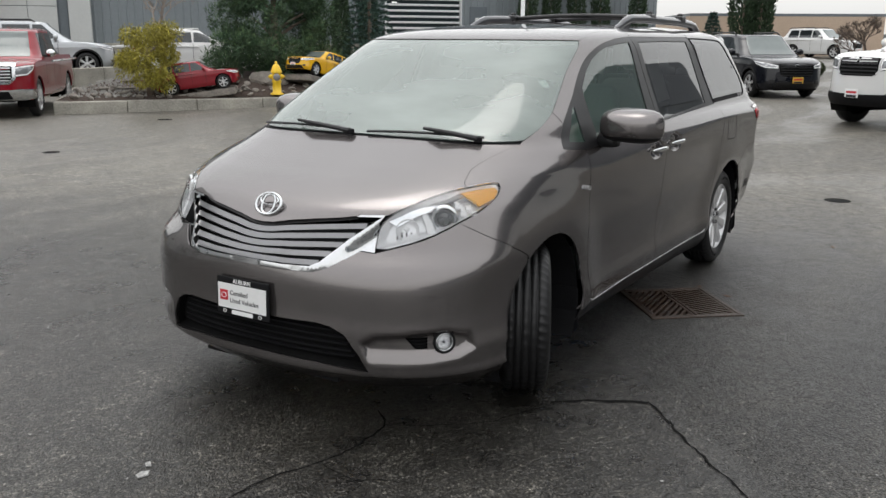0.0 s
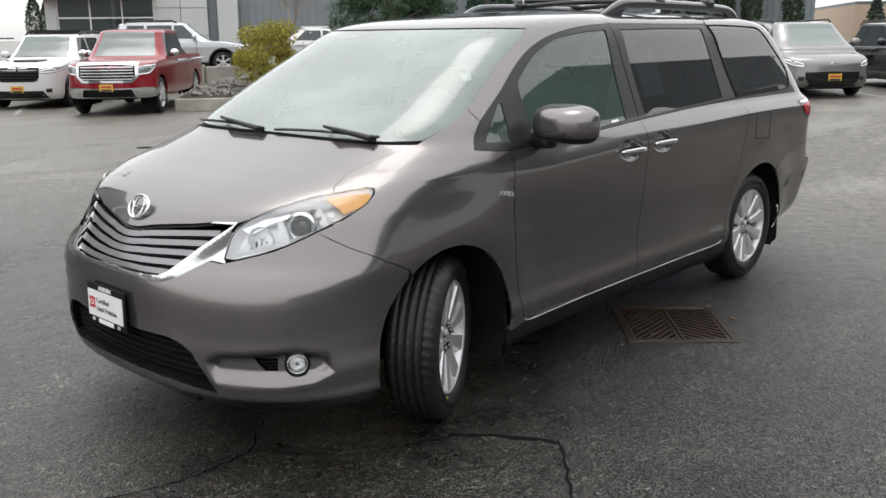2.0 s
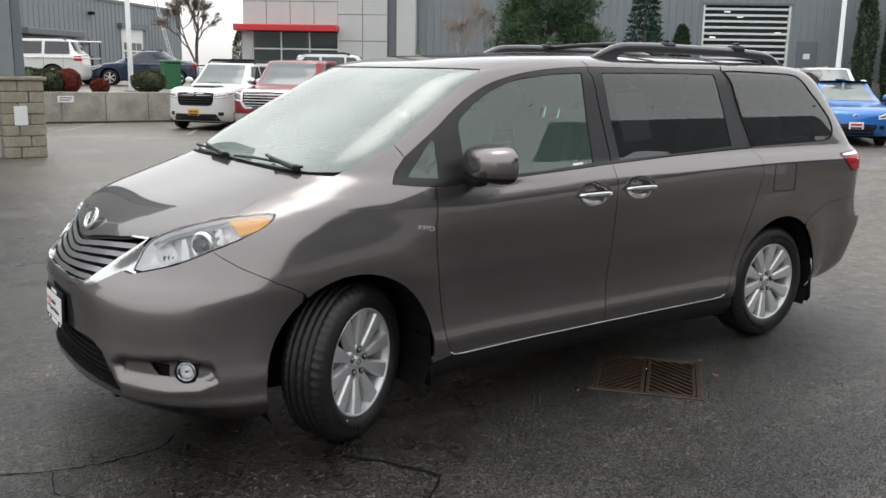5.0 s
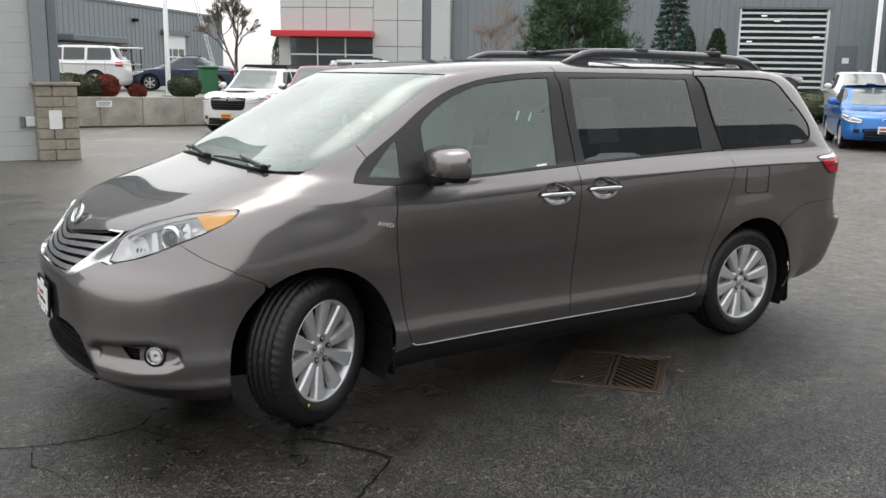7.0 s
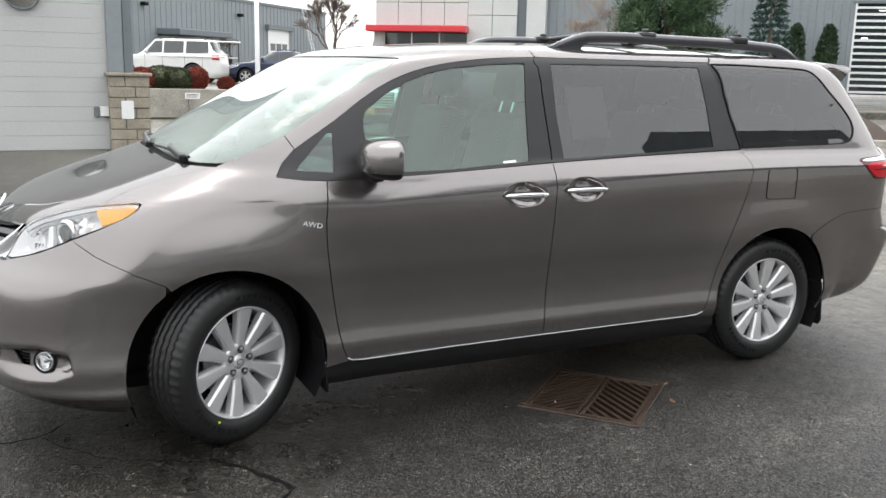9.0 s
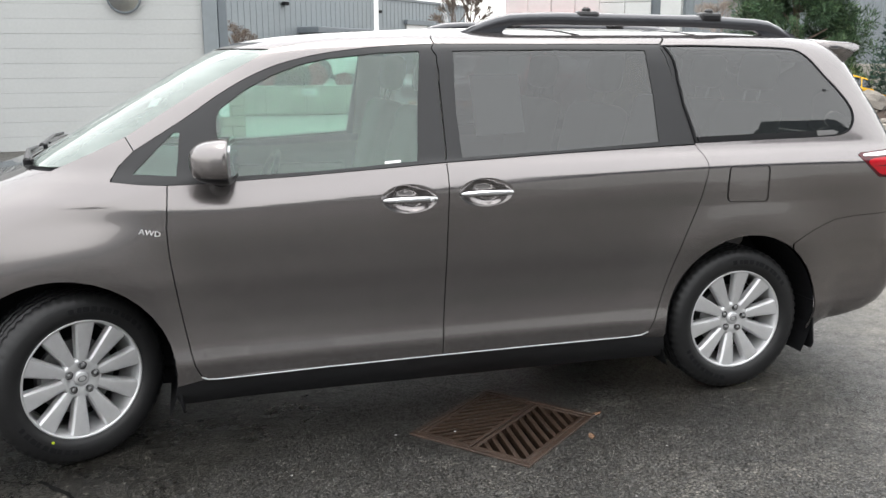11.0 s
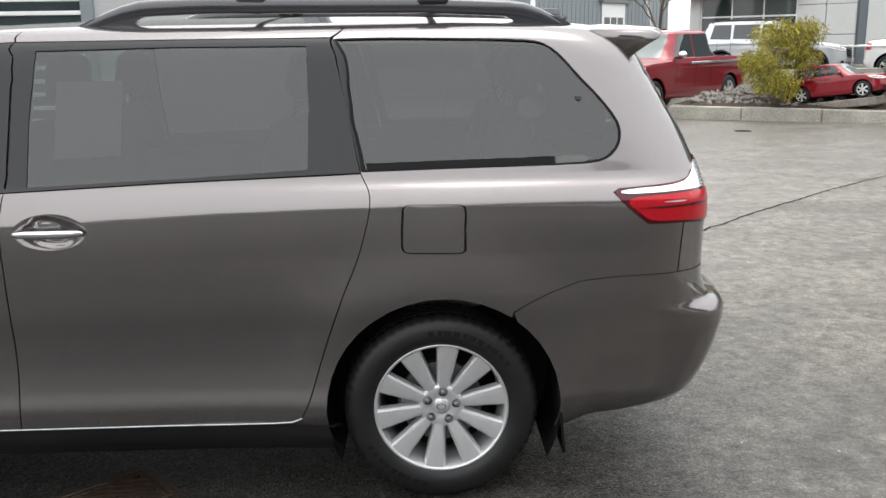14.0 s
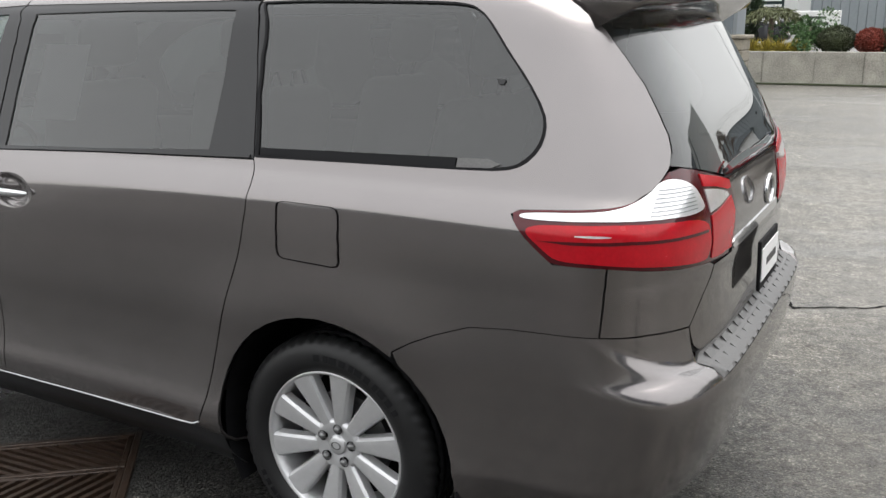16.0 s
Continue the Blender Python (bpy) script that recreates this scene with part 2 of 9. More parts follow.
def asphalt():
    """Old asphalt: loose stones, dry pale zones, wet dark zones with the van's shade painted in, tyre-worn streaks,
    stains.
    """
    m = bpy.data.materials.new("wet_asphalt")
    m.use_nodes = True
    nt = m.node_tree
    b = nt.nodes["Principled BSDF"]
    tc = nd(nt, "TexCoord")
    def noise_at(rot, sx, sy, **kw):
        mp = nd(nt, "Mapping")
        mp.inputs["Rotation"].default_value, mp.inputs["Scale"].default_value = (0, 0, radians(rot)), (sx, sy, 1.0)
        nt.links.new(tc.outputs["Object"], mp.inputs["Vector"])
        n = nd(nt, "TexNoise", **kw)
        nt.links.new(mp.outputs[0], n.inputs["Vector"])
        return n.outputs["Fac"]
    def voronoi(scale, rand=1.0):
        n = nd(nt, "TexVoronoi", Scale=scale, Randomness=rand)
        nt.links.new(tc.outputs["Object"], n.inputs["Vector"])
        return n
    def ranged(sock, f0, f1, t0, t1):
        mr = nd(nt, "MapRange", From_Min=f0, From_Max=f1, To_Min=t0, To_Max=t1)
        nt.links.new(sock, mr.inputs["Value"])
        return mr.outputs[0]
    def calc(op, p, q):
        n = nd(nt, "Math")
        n.operation = op
        for k, v in enumerate((p, q)):
            if isinstance(v, (int, float)):
                n.inputs[k].default_value = v
            else:
                nt.links.new(v, n.inputs[k])
        return n.outputs[0]
    big = noise_at(39, 0.35, 1.0, Scale=0.5, Detail=5.0, Distortion=0.7)
    streak = noise_at(33, 0.10, 1.6, Scale=1.1, Detail=5.0, Roughness=0.6)
    mid_n = noise_at(0, 1, 1, Scale=2.4, Detail=7.0, Roughness=0.7)
    blot = noise_at(0, 1, 1, Scale=9.0, Detail=5.0, Roughness=0.7)
    fine = noise_at(0, 1, 1, Scale=180.0, Detail=3.0, Roughness=0.8)
    grit, chip = voronoi(125.0), voronoi(52.0)
    # the lot dries out away from the parked row
    sep = nd(nt, "SeparateXYZ")
    nt.links.new(tc.outputs["Object"], sep.inputs[0])
    drift = ranged(calc("ADD", calc("MULTIPLY", sep.outputs["X"], 0.8), calc("MULTIPLY", sep.outputs["Y"], 0.45)), 1.8, 5.0, 0.0, 1.05)
    dry = ranged(calc("ADD", big, calc("MULTIPLY", calc("SUBTRACT", streak, 0.5), 0.9)), 0.36, 0.68, 0.08, 0.60)
    dry = calc("MINIMUM", calc("ADD", dry, calc("MULTIPLY", drift, 0.9)), 1.6)
    # rain-wet ellipse by drain and van, darkened further as the van's painted shade
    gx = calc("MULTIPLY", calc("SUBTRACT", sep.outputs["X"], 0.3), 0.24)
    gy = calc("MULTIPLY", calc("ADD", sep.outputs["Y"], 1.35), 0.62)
    van_side_dist = calc("ADD", calc("SQRT", calc("ADD", calc("MULTIPLY", gx, gx), calc("MULTIPLY", gy, gy)), 0.0), calc("MULTIPLY", calc("SUBTRACT", mid_n, 0.5), 0.9))
    wet_shade = ranged(van_side_dist, 0.25, 1.35, 0.40, 1.0)
    # beyond a straight joint lies an older, paler surface
    beyond = calc("ADD", calc("MULTIPLY", calc("SUBTRACT", sep.outputs["X"], 4.4), -0.701), calc("MULTIPLY", calc("SUBTRACT", sep.outputs["Y"], 2.63), 0.713))
    older = ranged(calc("ADD", beyond, calc("MULTIPLY", calc("SUBTRACT", mid_n, 0.5), 0.06)), -0.02, 0.03, 1.0, 1.06)
    # the west of the lot is stained darker
    west = ranged(calc("ADD", sep.outputs["X"], calc("MULTIPLY", calc("SUBTRACT", big, 0.5), 3.0)), -2.5, 2.0, 0.70, 1.0)
    base = nt.nodes.new("ShaderNodeMix")
    base.data_type = "RGBA"
    base.clamp_factor = False
    base.inputs[6].default_value = (0.020, 0.0190, 0.0175, 1)
    base.inputs[7].default_value = (0.086, 0.080, 0.068, 1)
    nt.links.new(dry, base.inputs[0])
    speck = nd(nt, "SeparateColor")
    nt.links.new(grit.outputs["Color"], speck.inputs[0])
    speck2 = nd(nt, "SeparateColor")
    nt.links.new(chip.outputs["Color"], speck2.inputs[0])
    speck3 = nd(nt, "SeparateColor")
    nt.links.new(voronoi(21.0).outputs["Color"], speck3.inputs[0])
    # the aggregate lies open in the west and is worn smooth towards the east
    worn = ranged(calc("ADD", sep.outputs["X"], calc("MULTIPLY", calc("SUBTRACT", mid_n, 0.5), 1.2)), 2.8, 4.6, 1.0, 0.30)
    def eased(fac):
        return calc("ADD", calc("MULTIPLY", calc("SUBTRACT", fac, 1.0), worn), 1.0)
    last = base.outputs[2]
    for fac in (wet_shade, older, west, ranged(mid_n, 0.3, 0.7, 0.55, 1.45), ranged(blot, 0.3, 0.7, 0.66, 1.36), ranged(speck3.outputs[1], 0.0, 1.0, 0.85, 1.16), eased(ranged(calc("POWER", speck.outputs[0], 3.0), 0.0, 1.0, 0.42, 3.5)), eased(ranged(grit.outputs["Distance"], 0.1, 0.75, 1.35, 0.50)), eased(ranged(calc("POWER", speck2.outputs[0], 14.0), 0.0, 1.0, 0.95, 2.6)), eased(ranged(fine, 0.3, 0.7, 0.45, 1.6))):
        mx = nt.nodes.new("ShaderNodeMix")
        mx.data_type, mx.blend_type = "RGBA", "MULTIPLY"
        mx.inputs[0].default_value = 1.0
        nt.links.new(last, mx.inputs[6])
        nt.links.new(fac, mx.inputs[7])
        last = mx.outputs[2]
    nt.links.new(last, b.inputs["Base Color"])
    # a film of rain water lies in shallow dips away from the vehicle
    away = calc("SQRT", calc("ADD", calc("POWER", calc("MULTIPLY", calc("SUBTRACT", sep.outputs["X"], 1.4), 0.55), 2.0), calc("POWER", sep.outputs["Y"], 2.0)), 0.0)
    film = calc("MULTIPLY", ranged(calc("ADD", noise_at(36, 0.45, 1.0, Scale=0.42, Detail=4.0, Distortion=0.6), calc("MULTIPLY", calc("SUBTRACT", blot, 0.5), 0.10)), 0.47, 0.60, 0.0, 1.0), calc("MULTIPLY", ranged(away, 2.0, 3.6, 0.0, 1.0), ranged(calc("ADD", calc("MULTIPLY", sep.outputs["X"], 0.6), sep.outputs["Y"]), 0.5, 4.0, 0.2, 1.0)))
    film = calc("MAXIMUM", film, ranged(older, 1.0, 1.06, 0.0, 0.6))
    grain = calc("MULTIPLY", ranged(film, 0.0, 1.0, 1.0, 0.22), worn)
    rough = calc("ADD", ranged(calc("MULTIPLY", dry, wet_shade), 0.0, 1.2, 0.36, 0.58), ranged(mid_n, 0.3, 0.7, -0.08, 0.08))
    nt.links.new(calc("MAXIMUM", calc("SUBTRACT", rough, calc("MULTIPLY", film, 0.16)), 0.2), b.inputs["Roughness"])
    # wet stones shine, dry ones stay dull
    shine = calc("MULTIPLY", ranged(calc("POWER", speck.outputs[1], 1.5), 0.0, 1.0, 0.22, 1.35), ranged(grit.outputs["Distance"], 0.1, 0.7, 1.15, 0.45))
    shine = calc("MULTIPLY", calc("ADD", calc("MULTIPLY", shine, grain), calc("ADD", calc("MULTIPLY", film, 0.30), calc("MULTIPLY", calc("SUBTRACT", 1.0, worn), ranged(blot, 0.35, 0.65, 0.15, 0.55)))), ranged(west, 0.7, 1.0, 0.80, 1.0))
    nt.links.new(shine, b.inputs["Specular IOR Level"])
    bp = nd(nt, "Bump", Distance=0.005)
    nt.links.new(calc("MULTIPLY", grain, 0.85), bp.inputs["Strength"])
    nt.links.new(calc("ADD", calc("MULTIPLY", grit.outputs["Distance"], -1.0), calc("MULTIPLY", fine, 0.6)), bp.inputs["Height"])
    bp2 = nd(nt, "Bump", Strength=0.4, Distance=0.03)
    nt.links.new(blot, bp2.inputs["Height"])
    nt.links.new(bp2.outputs[0], bp.inputs["Normal"])
    nt.links.new(bp.outputs[0], b.inputs["Normal"])
    return m


ASPHALT = asphalt()

# ---- building helpers ----
def mesh_of(name, bm, mat, smooth=False):
    me = bpy.data.meshes.new(name)
    bm.to_mesh(me)
    bm.free()
    for mt in (mat if isinstance(mat, (list, tuple)) else [mat]):
        me.materials.append(mt)
    if smooth:
        for p in me.polygons:
            p.use_smooth = True
    return me


def part(name, bm, mat, parent, label="", smooth=False):
    ob = new(name, mesh_of(name, bm, mat, smooth))
    ob.parent = parent
    if label:
        tagged(ob, label)
    return ob


def thing(name, label, category, m=None, group="", kind=""):
    ob = new(name)
    ob.empty_display_size = 0.1
    if m is not None:
        ob.matrix_world = m
    return tagged(ob, label, category, group, kind)


def solid(name, bm, mat, label, category, m=None, group="", kind="", smooth=False):
    ob = new(name, mesh_of(name, bm, mat, smooth))
    if m is not None:
        ob.matrix_world = m
    return tagged(ob, label, category, group, kind)


def box(bm, x0, y0, z0, x1, y1, z1, bevel=0.0, seg=1):
    r = bmesh.ops.create_cube(bm, size=1.0)
    vs = r["verts"]
    for v in vs:
        v.co = Vector(((x0 + x1) / 2 + v.co.x * (x1 - x0), (y0 + y1) / 2 + v.co.y * (y1 - y0), (z0 + z1) / 2 + v.co.z * (z1 - z0)))
    if bevel:
        es = list({e for v in vs for e in v.link_edges})
        bmesh.ops.bevel(bm, geom=es, offset=bevel, segments=seg, affect="EDGES", profile=0.5)
    return bm


def nbox(*a, **k):
    return box(bmesh.new(), *a, **k)


def lathe(profile, n=32, axis="y", bm=None):
    """Turned body: profile of (radius, along)."""
    bm = bm or bmesh.new()
    rings = []
    for r, a in profile:
        ring = []
        for i in range(n):
            t = 2 * math.pi * i / n
            c, s = r * math.cos(t), r * math.sin(t)
            ring.append(bm.verts.new({"y": (c, a, s), "z": (c, s, a), "x": (a, c, s)}[axis]))
        rings.append(ring)
    for r0, r1 in zip(rings, rings[1:]):
        for i in range(n):
            bm.faces.new((r0[i], r0[(i + 1) % n], r1[(i + 1) % n], r1[i]))
    bmesh.ops.recalc_face_normals(bm, faces=bm.faces)
    return bm


def tube(bm, pts, radii, n=8, cap=True):
    """A round bar along points, with a radius for each."""
    pts = [Vector(p) for p in pts]
    if not isinstance(radii, (list, tuple)):
        radii = [radii] * len(pts)
    rings = []
    up = Vector((0.13, 0.27, 1)).normalized()
    for i, (p, r) in enumerate(zip(pts, radii)):
        d = (pts[min(i + 1, len(pts) - 1)] - pts[max(i - 1, 0)]).normalized()
        a = d.cross(up)
        a = a.normalized() if a.length > 1e-4 else d.cross(Vector((1, 0, 0))).normalized()
        b = d.cross(a)
        rings.append([bm.verts.new(p + r * (math.cos(2 * math.pi * k / n) * a + math.sin(2 * math.pi * k / n) * b)) for k in range(n)])
    for r0, r1 in zip(rings, rings[1:]):
        for k in range(n):
            bm.faces.new((r0[k], r0[(k + 1) % n], r1[(k + 1) % n], r1[k]))
    if cap:
        bm.faces.new(rings[0][::-1])
        bm.faces.new(rings[-1])
    return bm


def prism(bm, outline, depth, at=lambda u, v, d: (u, v, d), bevel=0.0):
    """An outline pushed out to a depth; at() places (u, v, depth)."""
    lo = [bm.verts.new(at(u, v, 0)) for u, v in outline]
    hi = [bm.verts.new(at(u, v, depth)) for u, v in outline]
    n = len(lo)
    fs = [bm.faces.new(lo[::-1]), bm.faces.new(hi)]
    for i in range(n):
        fs.append(bm.faces.new((lo[i], lo[(i + 1) % n], hi[(i + 1) % n], hi[i])))
    bmesh.ops.recalc_face_normals(bm, faces=fs)
    if bevel:
        es = [e for e in fs[1].edges]
        bmesh.ops.bevel(bm, geom=es, offset=bevel, segments=2, affect="EDGES", profile=0.5)
    return bm


def pchip(xs, ys, q):
    """Smooth curve through knots that does not overshoot."""
    xs, ys, q = np.asarray(xs, float), np.asarray(ys, float), np.asarray(q, float)
    h, d = np.diff(xs), np.diff(ys) / np.diff(xs)
    m = np.zeros_like(ys)
    for i in range(1, len(xs) - 1):
        if d[i - 1] * d[i] > 0:
            w1, w2 = 2 * h[i] + h[i - 1], h[i] + 2 * h[i - 1]
            m[i] = (w1 + w2) / (w1 / d[i - 1] + w2 / d[i])
    m[0], m[-1] = d[0], d[-1]
    k = np.clip(np.searchsorted(xs, q) - 1, 0, len(xs) - 2)
    t = (q - xs[k]) / h[k]
    t2, t3 = t * t, t * t * t
    return (2 * t3 - 3 * t2 + 1) * ys[k] + (t3 - 2 * t2 + t) * h[k] * m[k] + (3 * t2 - 2 * t3) * ys[k + 1] + (t3 - t2) * h[k] * m[k + 1]


# ---- the minivan: one smooth master skin, from which all panels are cut ----
# level: height, nose x, tail x, half width, front corner length and squareness, rear corner length and squareness
LEVELS = np.array([
    (0.19, -0.9, 3.99, 0.885, 0.6, 2.4, 0.45, 2.8), (0.26, -1, 4.05, 0.938, 0.6, 2.4, 0.45, 3),
    (0.31, -1.03, 4.08, 0.951, 0.6, 2.45, 0.45, 3.2), (0.36, -1.045, 4.09, 0.957, 0.6, 2.5, 0.44, 3.6),
    (0.395, -1.049, 4.095, 0.961, 0.6, 2.5, 0.43, 3.75), (0.41, -1.051, 4.098, 0.960, 0.6, 2.5, 0.425, 3.82),
    (0.475, -1.055, 4.106, 0.9500, 0.6, 2.5, 0.40, 4.1), (0.55, -1.052, 4.115, 0.9475, 0.6, 2.5, 0.38, 4.3),
    (0.66, -1.056, 4.118, 0.955, 0.6, 2.4, 0.36, 4.7), (0.71, -1.052, 4.115, 0.962, 0.6, 2.3, 0.36, 4.7),
    (0.745, -1.042, 4.075, 0.967, 0.6, 2.2, 0.38, 4.2),
    (0.82, -0.990, 4.067, 0.974, 0.6, 2, 0.39, 3.8), (0.9, -0.925, 4.066, 0.981, 0.6, 2.1, 0.4, 3.8),
    (0.96, -0.87, 4.068, 0.985, 0.62, 2.3, 0.42, 3.9), (1, -0.8, 4.063, 0.986, 0.66, 2.6, 0.44, 4.1),
    (1.05, -0.67, 4.064, 0.9852, 0.7, 3, 0.46, 4.3), (1.068, -0.613, 4.063, 0.984, 0.714, 3.14, 0.46, 4.34),
    (1.078, -0.58, 4.062, 0.9815, 0.722, 3.22, 0.46, 4.36), (1.1, -0.51, 4.06, 0.973, 0.74, 3.4, 0.46, 4.4),
    (1.15, -0.35, 4.05, 0.948, 0.78, 3.8, 0.46, 4.5), (1.2, -0.205, 4.04, 0.918, 0.82, 4.4, 0.46, 4.5),
    (1.26, -0.11, 4.016, 0.893, 0.88, 5, 0.46, 4.5), (1.35, 0.04, 3.975, 0.857, 0.9, 5.2, 0.46, 4.5),
    (1.45, 0.21, 3.92, 0.818, 0.9, 5.2, 0.46, 4.5), (1.55, 0.385, 3.868, 0.78, 0.9, 5, 0.48, 4.4),
    (1.63, 0.53, 3.83, 0.748, 0.85, 5, 0.5, 4), (1.68, 0.64, 3.8, 0.718, 0.8, 4.6, 0.54, 3.6),
    (1.715, 0.79, 3.745, 0.672, 0.8, 4, 0.56, 3.2), (1.74, 1, 3.6, 0.59, 0.8, 3.4, 0.6, 2.6),
    (1.76, 1.3, 3.35, 0.46, 0.7, 2.8, 0.6, 2.4), (1.775, 1.65, 2.95, 0.27, 0.5, 2.3, 0.5, 2.3),
    (1.78, 2, 2.55, 0.01, 0.2, 2, 0.2, 2)])
NK, NS = 260, 420
SF, SR = 0.32, 0.72


def skin_grid():
    """Points of the left half skin, row by level, column from nose to tail. Left is -y."""
    keys = np.arange(len(LEVELS))
    q = np.linspace(0, len(LEVELS) - 1, NK)
    z, xf, xr, w, lf, nf, lr, nr = (pchip(keys, LEVELS[:, i], q) for i in range(8))
    th = np.linspace(0, math.pi / 2, 300)
    out = np.zeros((NK, NS, 3))
    s = np.linspace(0, 1, NS)
    for i in range(NK):
        fx = xf[i] + lf[i] * (1 - np.cos(th) ** (2 / nf[i]))
        fy = w[i] * np.sin(th) ** (2 / nf[i])
        rx = xr[i] - lr[i] * (1 - np.cos(th) ** (2 / nr[i]))
        mask = np.interp(z[i], [0.80, 0.95, 1.12, 1.21], [0, 1, 1, 0])
        ry = np.interp(z[i] - 0.062 * mask, z, w) * np.sin(th) ** (2 / nr[i])
        fd = np.r_[0, np.cumsum(np.hypot(np.diff(fx), np.diff(fy)))]
        rd = np.r_[0, np.cumsum(np.hypot(np.diff(rx), np.diff(ry)))]
        a, c = s <= SF, s >= SR
        b = ~(a | c)
        qa = s[a] / SF * fd[-1]
        out[i, a, 0], out[i, a, 1] = np.interp(qa, fd, fx), np.interp(qa, fd, fy)
        qc = (1 - s[c]) / (1 - SR) * rd[-1]
        out[i, c, 0], out[i, c, 1] = np.interp(qc, rd, rx), np.interp(qc, rd, ry)
        f = (s[b] - SF) / (SR - SF)
        out[i, b, 0] = fx[-1] + f * (rx[-1] - fx[-1])
        # the shoulder line climbs towards the rear
        xm = out[i, b, 0]
        rise_by = 0.045 * (xm - 1.25) * np.clip(f * 6, 0, 1)
        tail_f = np.clip((f - 0.72) / 0.28, 0, 1)
        rise_by = rise_by * (1 - tail_f) + 0.062 * tail_f
        out[i, b, 1] = np.interp(z[i] - rise_by * mask, z, w)
        out[i, :, 2] = z[i]
    x, zz = out[..., 0], out[..., 2]
    # swelling round the wheel openings
    for cx, amp in ((-0.02, 0.024), (3.04, 0.020)):
        r = np.hypot(x - cx, (zz - 0.36))
        out[..., 1] += amp * np.exp(-((r - 0.45) / np.where(r > 0.45, 0.17, 0.2)) ** 2) * np.clip((out[..., 1] - 0.6) / 0.3, 0, 1)
    # the front wing leans inwards over the wheel
    ahead = np.clip((0.42 - x) / 0.55, 0, 1)
    ahead = ahead * ahead * (3 - 2 * ahead)
    lean = np.interp(zz, [0.76, 0.82, 0.90, 1.00, 1.06, 1.12, 1.20, 1.30], [0, 0.005, 0.016, 0.033, 0.040, 0.038, 0.022, 0])
    out[..., 1] -= lean * ahead * np.clip((out[..., 1] - 0.55) / 0.3, 0, 1)
    out[..., 1] *= -1
    return out


SKIN = skin_grid()
SGRID = np.linspace(0, 1, NS)
KZ = SKIN[:, 0, 2].copy()


def skin_normals():
    du, dv = np.gradient(SKIN, axis=1), np.gradient(SKIN, axis=0)
    n = np.cross(du, dv)
    n /= np.linalg.norm(n, axis=2, keepdims=True) + 1e-12
    n[:, 0, 1] = 0
    n[:, -1, 1] = 0
    return n / (np.linalg.norm(n, axis=2, keepdims=True) + 1e-12)


SKIN_N = skin_normals()
U_LEN = 6.4
V_ROW = np.r_[0, np.cumsum(0.5 * np.linalg.norm(np.diff(SKIN[:, 0], axis=0), axis=1) + 0.5 * np.linalg.norm(np.diff(SKIN[:, NS // 2], axis=0), axis=1))]


def to_uv(p):
    """(x, z), ('f', y, z) at the front or ('r', y, z) at the rear, onto the unrolled left skin."""
    if p[0] in ("f", "r"):
        z = p[2]
    else:
        z = p[1]
    k = float(np.interp(z, KZ, np.arange(NK)))
    i = min(int(k), NK - 2)
    row = SKIN[i] * (1 - k + i) + SKIN[i + 1] * (k - i)
    if p[0] == "f":
        h = int(SF * (NS - 1))
        s = np.interp(abs(p[1]), -row[:h, 1], SGRID[:h])
    elif p[0] == "r":
        h = int(SR * (NS - 1)) + 1
        s = np.interp(abs(p[1]), -row[:h - 1:-1, 1], SGRID[:h - 1:-1])
    else:
        s = np.interp(p[0], row[:, 0], SGRID)
    return np.array([s * U_LEN, np.interp(k, np.arange(NK), V_ROW)])


def on_skin(uv):
    """Places and normals of unrolled points."""
    uv = np.atleast_2d(uv)
    s = np.clip(uv[:, 0] / U_LEN, 0, 1) * (NS - 1)
    k = np.interp(uv[:, 1], V_ROW, np.arange(NK))
    i, j = np.clip(k.astype(int), 0, NK - 2), np.clip(s.astype(int), 0, NS - 2)
    a, b = (k - i)[:, None], (s - j)[:, None]
    f = lambda g: (g[i, j] * (1 - b) + g[i, j + 1] * b) * (1 - a) + (g[i + 1, j] * (1 - b) + g[i + 1, j + 1] * b) * a
    n = f(SKIN_N)
    return f(SKIN), n / np.linalg.norm(n, axis=1, keepdims=True)


def inside(poly, pts):
    x, y = pts[:, 0], pts[:, 1]
    hit = np.zeros(len(pts), bool)
    for (x0, y0), (x1, y1) in zip(poly, np.roll(poly, -1, axis=0)):
        if y0 != y1:
            c = ((y0 > y) != (y1 > y)) & (x < (x1 - x0) * (y - y0) / (y1 - y0) + x0)
            hit ^= c
    return hit


def dense(poly, step):
    out = []
    for a, b in zip(poly, np.roll(poly, -1, axis=0)):
        n = max(1, int(np.hypot(*(b - a)) / step))
        out += [a + (b - a) * t / n for t in range(n)]
    return np.array(out)


def grown(poly, d):
    """The outline moved outwards by d (inwards if negative)."""
    area = 0.5 * np.sum(poly[:, 0] * np.roll(poly[:, 1], -1) - np.roll(poly[:, 0], -1) * poly[:, 1])
    e0, e1 = poly - np.roll(poly, 1, axis=0), np.roll(poly, -1, axis=0) - poly
    e0 /= np.linalg.norm(e0, axis=1, keepdims=True) + 1e-9
    e1 /= np.linalg.norm(e1, axis=1, keepdims=True) + 1e-9
    n = np.stack([e0[:, 1] + e1[:, 1], -(e0[:, 0] + e1[:, 0])], 1)
    n /= np.maximum(np.linalg.norm(n, axis=1, keepdims=True), 0.6)
    return poly + n * d * (1 if area > 0 else -1)


def edge_dist(poly, pts):
    a, b = poly, np.roll(poly, -1, axis=0)
    best = np.full(len(pts), 9.0)
    for p, q in zip(a, b):
        d = q - p
        t = np.clip(((pts - p) @ d) / (d @ d + 1e-12), 0, 1)
        best = np.minimum(best, np.linalg.norm(pts - p - t[:, None] * d, axis=1))
    return best


